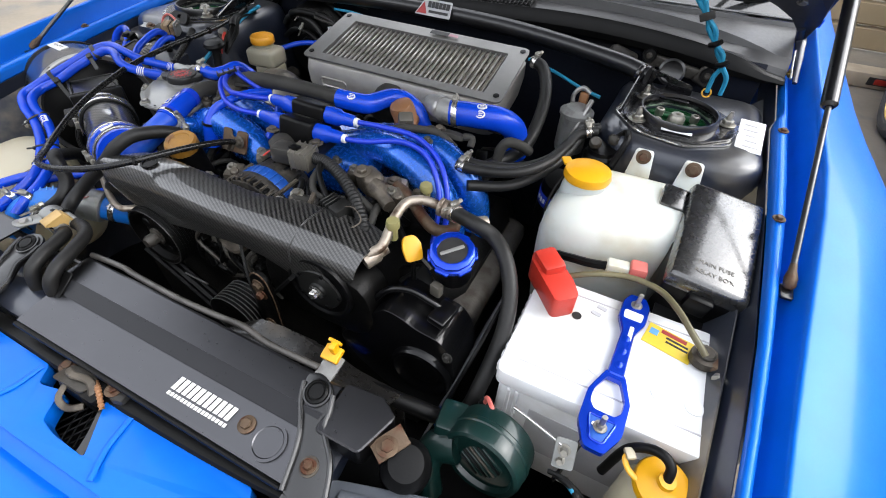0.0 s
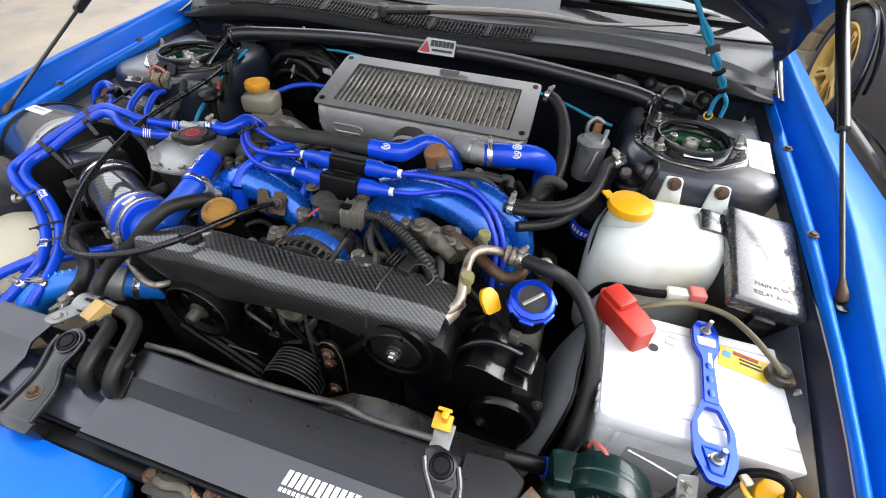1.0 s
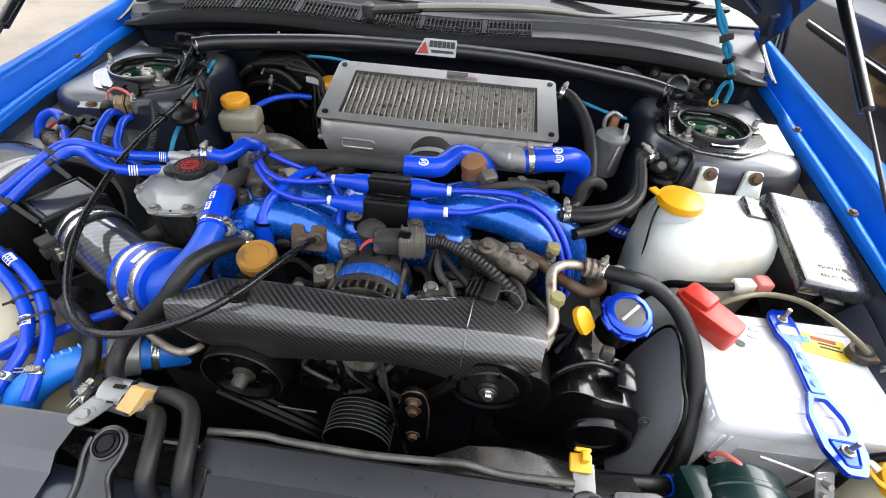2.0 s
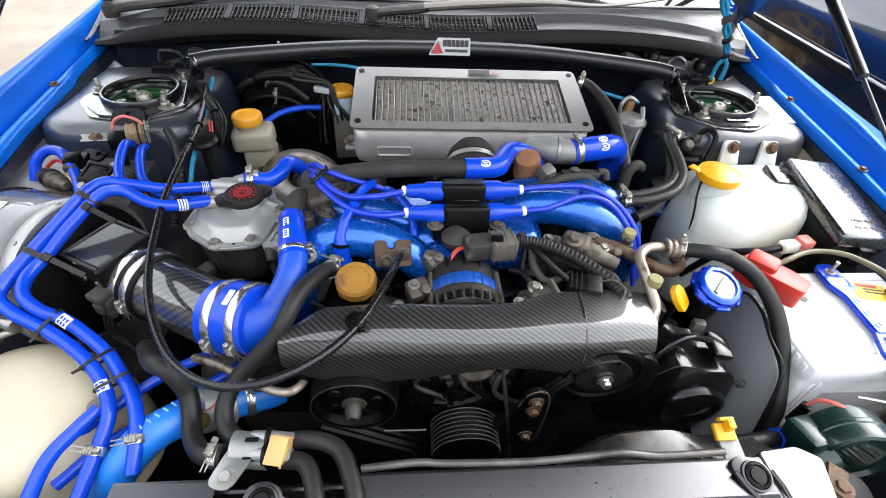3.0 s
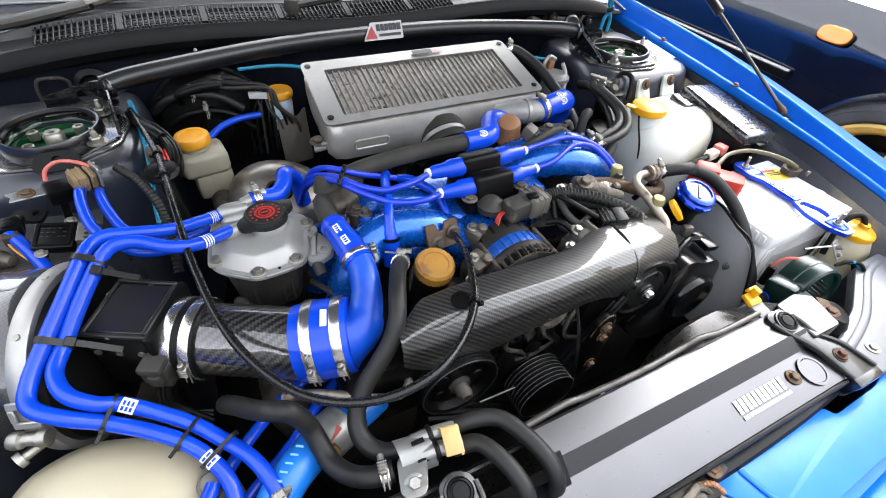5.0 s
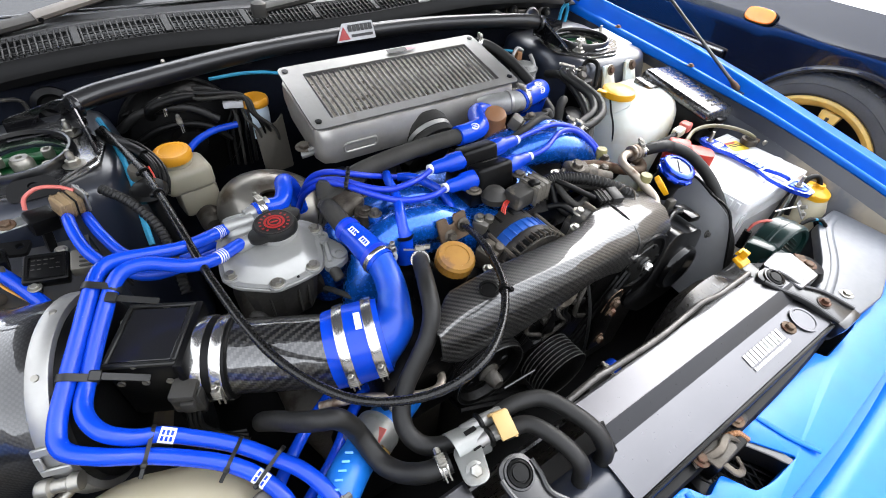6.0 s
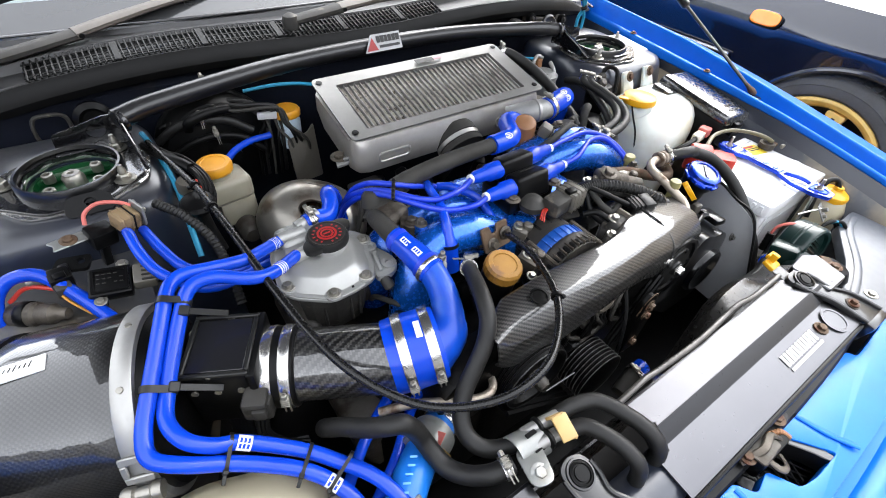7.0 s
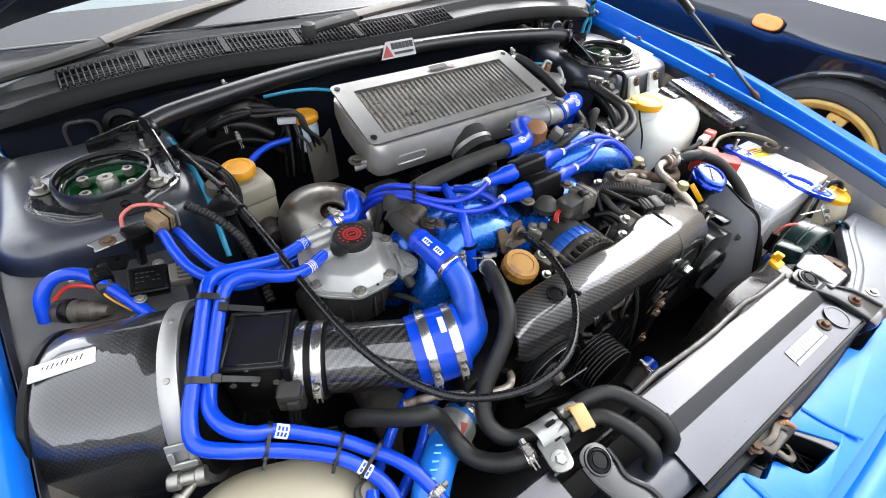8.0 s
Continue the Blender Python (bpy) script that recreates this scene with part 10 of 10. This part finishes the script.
# ---- the rest of the blue car: sides, roof, boot ----
def car_shell():
    for s in (-1, 1):
        rows = []
        for y in (0.86, 1.3, 1.8, 2.3, 2.7, 2.95, 3.02):
            k = max(0, (y - 2.3) / 0.72)
            w = 0.80 - 0.10 * k * k
            rows.append([(s * (w - 0.03), y, 0.24), (s * w, y, 0.42), (s * (w + 0.012), y, 0.60), (s * w, y, 0.78), (s * (w - 0.02), y, 0.90), (s * (w - 0.08), y, 0.945)])
        side = part("body_side", thicken(loft(rows), 0.004), BLUE_PAINT, car, "glossy blue body side")
        rows = [[(s * (0.715 - 0.10 * t), y + dy * t, 0.945 + 0.39 * t) for t in (0, 0.5, 1.0)] for y, dy in ((0.62, 0.36), (1.2, 0.12), (1.9, 0.0), (2.46, -0.50))]
        part("side_window", thicken(loft(rows), 0.004), GLASS, side, "tinted side glass")
        rows = [[(s * 0.70, 0.34, 0.945), (s * 0.73, 0.34, 0.945)], [(s * 0.612, 0.93, 1.345), (s * 0.64, 0.93, 1.345)]]
        part("pillar", thicken(loft(rows), 0.02), BLUE_PAINT, side)
    rows = [[(x, y, z - 0.05 * (x / 0.62) ** 4) for x in np.linspace(-0.62, 0.62, 9)] for y, z in ((0.925, 1.35), (1.2, 1.40), (1.6, 1.41), (1.95, 1.37))]
    part("roof", thicken(loft(rows), 0.01), BLUE_PAINT, car, "blue roof panel")
    rows = [[(x * k, y, z) for x in np.linspace(-0.62, 0.62, 9)] for y, z, k in ((1.96, 1.362, 1.0), (2.2, 1.18, 1.05), (2.45, 0.975, 1.12))]
    part("rear_window", thicken(loft(rows), 0.004), GLASS, car, "tinted rear glass")
    rows = [[(x, y, z) for x in np.linspace(-0.71, 0.71, 9)] for y, z in ((2.46, 0.965), (2.75, 0.96), (2.98, 0.94), (3.03, 0.88), (3.04, 0.55), (3.0, 0.26))]
    part("boot_lid", thicken(loft(rows), 0.006), BLUE_PAINT, car, "blue boot lid and tail panel")
    part("floor_pan", hull_box((1.4, 2.6, 0.03), at(0, 1.7, 0.26), 0.01), PLASTIC, car, "black underbody")
    for s2 in (-1, 1):
        wheel(car, at(s2 * 0.735, 2.35, 0.315) @ Matrix.Rotation(radians(90 * s2), 4, "Y") @ Matrix.Scale(0.95, 4), False)


# ---- the neighbouring car ----
def wheel(parent, m, tread=True):
    """Tyre, gold six-spoke rim and hub; the axle is the matrix's z, outwards."""
    w = part("wheel", lathe([(0.205, -0.10), (0.205, 0.0), (0.206, 0.060), (0.214, 0.082), (0.222, 0.095), (0.238, 0.106), (0.248, 0.104), (0.249, 0.094)], m, 56, caps=False), GOLD_RIM, parent, "gold alloy wheel")
    prof = [(0.21, -0.10), (0.24, -0.105), (0.300, -0.10), (0.322, -0.088), (0.330, -0.06), (0.330, 0.060), (0.322, 0.088), (0.310, 0.102), (0.284, 0.111), (0.258, 0.108), (0.2485, 0.097)]
    part("tyre", lathe(prof, m, 64, caps=False), TYRE, w, "black road tyre")
    part("tyre_ring", lathe([(0.290, 0.1095), (0.292, 0.1110), (0.295, 0.1090)], m, 64, caps=False), TYRE, w)
    for k in range(6):
        r = m @ Matrix.Rotation(2 * math.pi * k / 6 + 0.4, 4, "Z")
        sp = prism(rounded([(0.045, -0.026), (0.13, -0.020), (0.214, -0.034), (0.214, 0.034), (0.13, 0.020), (0.045, 0.026)], 0.010, 3), 0.052, 0.080, r @ Matrix.Rotation(radians(-3), 4, "Y"), 0.006, 2)
        part("spoke", sp, GOLD_RIM, w)
        part("spoke_groove", hull_box((0.085, 0.012, 0.003), r @ Matrix.Translation((0.15, 0, 0.0885)) @ Matrix.Rotation(radians(-3), 4, "Y"), 0.001, 1), ENGINE_GREY, w)
    part("hub", lathe([(0.066, 0.03), (0.064, 0.084), (0.045, 0.096), (0.02, 0.098), (0, 0.098)], m, 28), GOLD_RIM, w)
    part("brake_disc", lathe([(0.14, 0.0), (0.14, 0.02), (0, 0.02)], m, 36), ENGINE_GREY, w)
    part("wheel_well", lathe([(0.345, -0.02), (0.38, -0.12), (0.37, -0.25), (0, -0.26)], m, 32), RUBBER, parent, "black wheel arch liner")
    for k in range(72 if tread else 0):
        a = 2 * math.pi * k / 72
        part("tread_block", hull_box((0.010, 0.020, 0.050), m @ Matrix.Rotation(a, 4, "Z") @ Matrix.Translation((0.327, 0, 0.064)) @ Matrix.Rotation(radians(-16), 4, "Y"), 0.002, 1), TYRE, w)
    return w


def blue_car_wheels():
    """The road wheels under the wings, so that the car stands on the ground."""
    for s2 in (-1, 1):
        wheel(car, at(s2 * 0.735, 0.03, 0.315) @ Matrix.Rotation(radians(90 * s2), 4, "Y"), False)


def navy_car():
    fw, rw = V((1.645, -0.275, 0)), V((1.71, 2.34, 0))
    along = (rw - fw).normalized()
    outw = V((-along.y, along.x, 0))
    yaw = math.atan2(along.y, along.x)
    B = Matrix.Translation(fw) @ Matrix.Rotation(yaw, 4, "Z")
    t = thing("navy_car", "dark navy parked car with gold wheels", "car", fw)
    L, FRONT = 2.60, -0.03
    # side skin: u runs from nose to tail along the car, w outwards, z up; arches cut out
    prof_z = [0.20, 0.26, 0.34, 0.44, 0.54, 0.62, 0.70, 0.76, 0.80, 0.83, 0.86]

    def side_w(u, z):
        bulge = 0.05 * math.exp(-(((u - FRONT) / 0.42) ** 2)) + 0.05 * math.exp(-(((u - L) / 0.5) ** 2))
        w = 0.0 + bulge - 0.10 * max(0, (z - 0.735)) ** 1.2 * 11 - 0.05 * max(0, 0.40 - z)
        return w - 0.13 * max(0, (-u - 0.45) / 0.40) ** 2 - 0.10 * max(0, (u - L - 0.45) / 0.50) ** 2

    rows = []
    us = np.linspace(-0.85, L + 0.95, 96)
    for u in us:
        lift = 0.0
        for c in (FRONT, L):
            d = abs(u - c)
            if d < 0.355:
                lift = max(lift, math.sqrt(0.355 ** 2 - d * d) + 0.325)
        z0 = max(0.20, lift)
        top = 0.86 - 0.06 * max(0, -u - 0.1) - 0.02 * math.cos(u)
        rows.append([tuple(B @ V((u, side_w(u, z0 + (top - z0) * k / 12), z0 + (top - z0) * k / 12))) for k in range(13)])
    body = part("side_panel", thicken(loft(rows), 0.01), NAVY, t, "glossy navy body side")
    rows = []
    for u in np.linspace(-0.85, 1.0, 20):
        top = 0.86 - 0.06 * max(0, -u - 0.1) - 0.02 * math.cos(u)
        w0 = side_w(u, top)
        rows.append([tuple(B @ V((u, w0 - v, top + 0.10 * math.sin(min(1.5, v * 2.2)) * (0.5 + 0.5 * min(1, (u + 0.85) / 0.8))))) for v in (0, 0.02, 0.08, 0.2, 0.45, 0.8)])
    part("bonnet", thicken(loft(rows), 0.01), NAVY, t, "navy bonnet reflecting the sky")
    rows = []
    for u in np.linspace(1.0, L + 0.95, 16):
        top = 0.86 - 0.02 * math.cos(u)
        w0 = side_w(u, top)
        rows.append([tuple(B @ V((u, w0 - v, top + h))) for v, h in ((0, 0), (0.03, 0.01), (0.09, 0.15), (0.2, 0.38), (0.3, 0.48), (0.8, 0.5))])
    part("cabin", thicken(loft(rows), 0.01), NAVY, t)
    part("sill", sweep([B @ V((0.42, 0.005, 0.21)), B @ V((1.2, 0.005, 0.20)), B @ V((L - 0.42, 0.005, 0.21))], 0.035, 10, 6, flat=1.5), NAVY, t, "navy sill")
    strip = part("rub_strip", sweep([B @ V((0.45, side_w(0.45, 0.585) + 0.006, 0.585)), B @ V((1.2, 0.006, 0.59)), B @ V((L - 0.45, 0.01, 0.60))], 0.014, 8, 6, flat=1.4), PLASTIC, t, "black door rubbing strip")
    part("bright_trim", sweep([B @ V((0.45, side_w(0.45, 0.60) + 0.012, 0.603)), B @ V((1.2, 0.014, 0.608)), B @ V((L - 0.45, 0.018, 0.618))], 0.006, 8, 6), STEEL, strip, "bright trim line")
    pill = [(0.054 * math.copysign(abs(math.cos(a)) ** 0.6, math.cos(a)), 0.025 * math.copysign(abs(math.sin(a)) ** 0.7, math.sin(a))) for a in np.linspace(0, 2 * math.pi, 33)[:-1]]
    im = B @ Matrix.Translation((0.375, side_w(0.375, 0.752) + 0.010, 0.752)) @ Matrix.Rotation(radians(-62), 4, "X")
    i = part("side_indicator", prism(pill, 0, 0.014, im, 0.005, 3), AMBER, t, "orange side indicator lens")
    part("indicator_rim", prism([(a * 1.09, b * 1.16) for a, b in pill], 0, 0.007, im, 0.002, 1), PLASTIC, i)
    part("door_gap", sweep([B @ V((0.62, side_w(0.62, 0.24) + 0.004, 0.24)), B @ V((0.62, side_w(0.62, 0.5) + 0.005, 0.5)), B @ V((0.64, side_w(0.64, 0.82) + 0.005, 0.83))], 0.004, 6, 5), RUBBER, t)
    # far side, roof and ends
    rows = []
    for u in us[::4]:
        top = 0.86 - 0.06 * max(0, -u - 0.1) - 0.02 * math.cos(u)
        rows.append([tuple(B @ V((u, -1.66 - side_w(u, 0.25 + (top - 0.25) * k / 6), 0.25 + (top - 0.25) * k / 6))) for k in range(7)])
    part("far_side_panel", thicken(loft(rows), 0.01), NAVY, t, "glossy navy body side")
    rows = []
    for u in np.linspace(-0.85, 1.0, 10):
        top = 0.86 - 0.06 * max(0, -u - 0.1) - 0.02 * math.cos(u)
        lift = 0.10 * (0.5 + 0.5 * min(1, (u + 0.85) / 0.8))
        rows.append([tuple(B @ V((u, side_w(u, top) - v, top + lift * math.sin(min(1.5, (1.66 - v) * 2.2))))) for v in (0.8, 1.2, 1.5, 1.60, 1.66)])
    part("far_bonnet", thicken(loft(rows), 0.01), NAVY, t)
    rows = []
    for u in np.linspace(1.0, L + 0.95, 8):
        top = 0.86 - 0.02 * math.cos(u)
        rows.append([tuple(B @ V((u, side_w(u, top) - v, top + h))) for v, h in ((0.8, 0.5), (1.36, 0.48), (1.46, 0.38), (1.57, 0.15), (1.66, 0.0))])
    part("far_cabin", thicken(loft(rows), 0.01), NAVY, t)
    for u, name, wide in ((-0.85, "nose", 1.38), (L + 0.95, "tail", 1.44)):
        part(name, hull_box((0.09, wide, 0.56), B @ Matrix.Translation((u, -0.83, 0.52)), 0.04, 3), NAVY, t)
    part("front_glass", thicken(loft([[tuple(B @ V((1.0, -0.05 - v * 1.56, 0.90))), tuple(B @ V((1.02, -0.30 - v * 1.06, 1.34)))] for v in (0, 0.25, 0.5, 0.75, 1.0)]), 0.006), GLASS, t, "tinted windscreen")
    part("rear_glass", hull_box((0.02, 1.1, 0.42), B @ Matrix.Translation((L + 0.94, -0.83, 1.08)), 0.005), GLASS, t)
    for c in (FRONT, L):
        m = B @ Matrix.Translation((c + 0.05, side_w(c, 0.4) - 0.105, 0.330)) @ Matrix.Rotation(radians(-90), 4, "X")
        wheel(t, m)
        arch = [tuple(B @ V((c + 0.36 * math.cos(a), side_w(c, 0.5) + 0.003, 0.325 + 0.36 * math.sin(a)))) for a in np.linspace(0.05, math.pi - 0.05, 20)]
        part("arch_lip", sweep(arch, 0.010, 8, 2), NAVY, t)


navy_car()
car_shell()
blue_car_wheels()

t = thing("wheel_stop", "beige concrete parking block with a red reflector", "parking block", (1.83, 3.16, 0))
STOP = surf("sandy_concrete", (0.40, 0.33, 0.24), 0.85, vary=0.2, scale=20, bump=0.3)
block = part("block", hull_box((0.60, 0.17, 0.095), at(1.83, 3.165, 0.0475, 0, 0, 3), 0.014), STOP, t)
part("reflector_seat", hull_box((0.15, 0.008, 0.048), at(1.772, 3.074, 0.050, 0, 0, 3), 0.002, 1), PLASTIC_GREY, t)
part("reflector", hull_box((0.075, 0.010, 0.034), at(1.772, 3.071, 0.050, 0, 0, 3), 0.004), RED, t, "red reflector")
for k in range(3):
    part("groove", hull_box((0.06, 0.006, 0.006), at(1.63, 3.080, 0.030 + 0.018 * k, 0, 0, 3), 0.001, 1), CONCRETE, block)
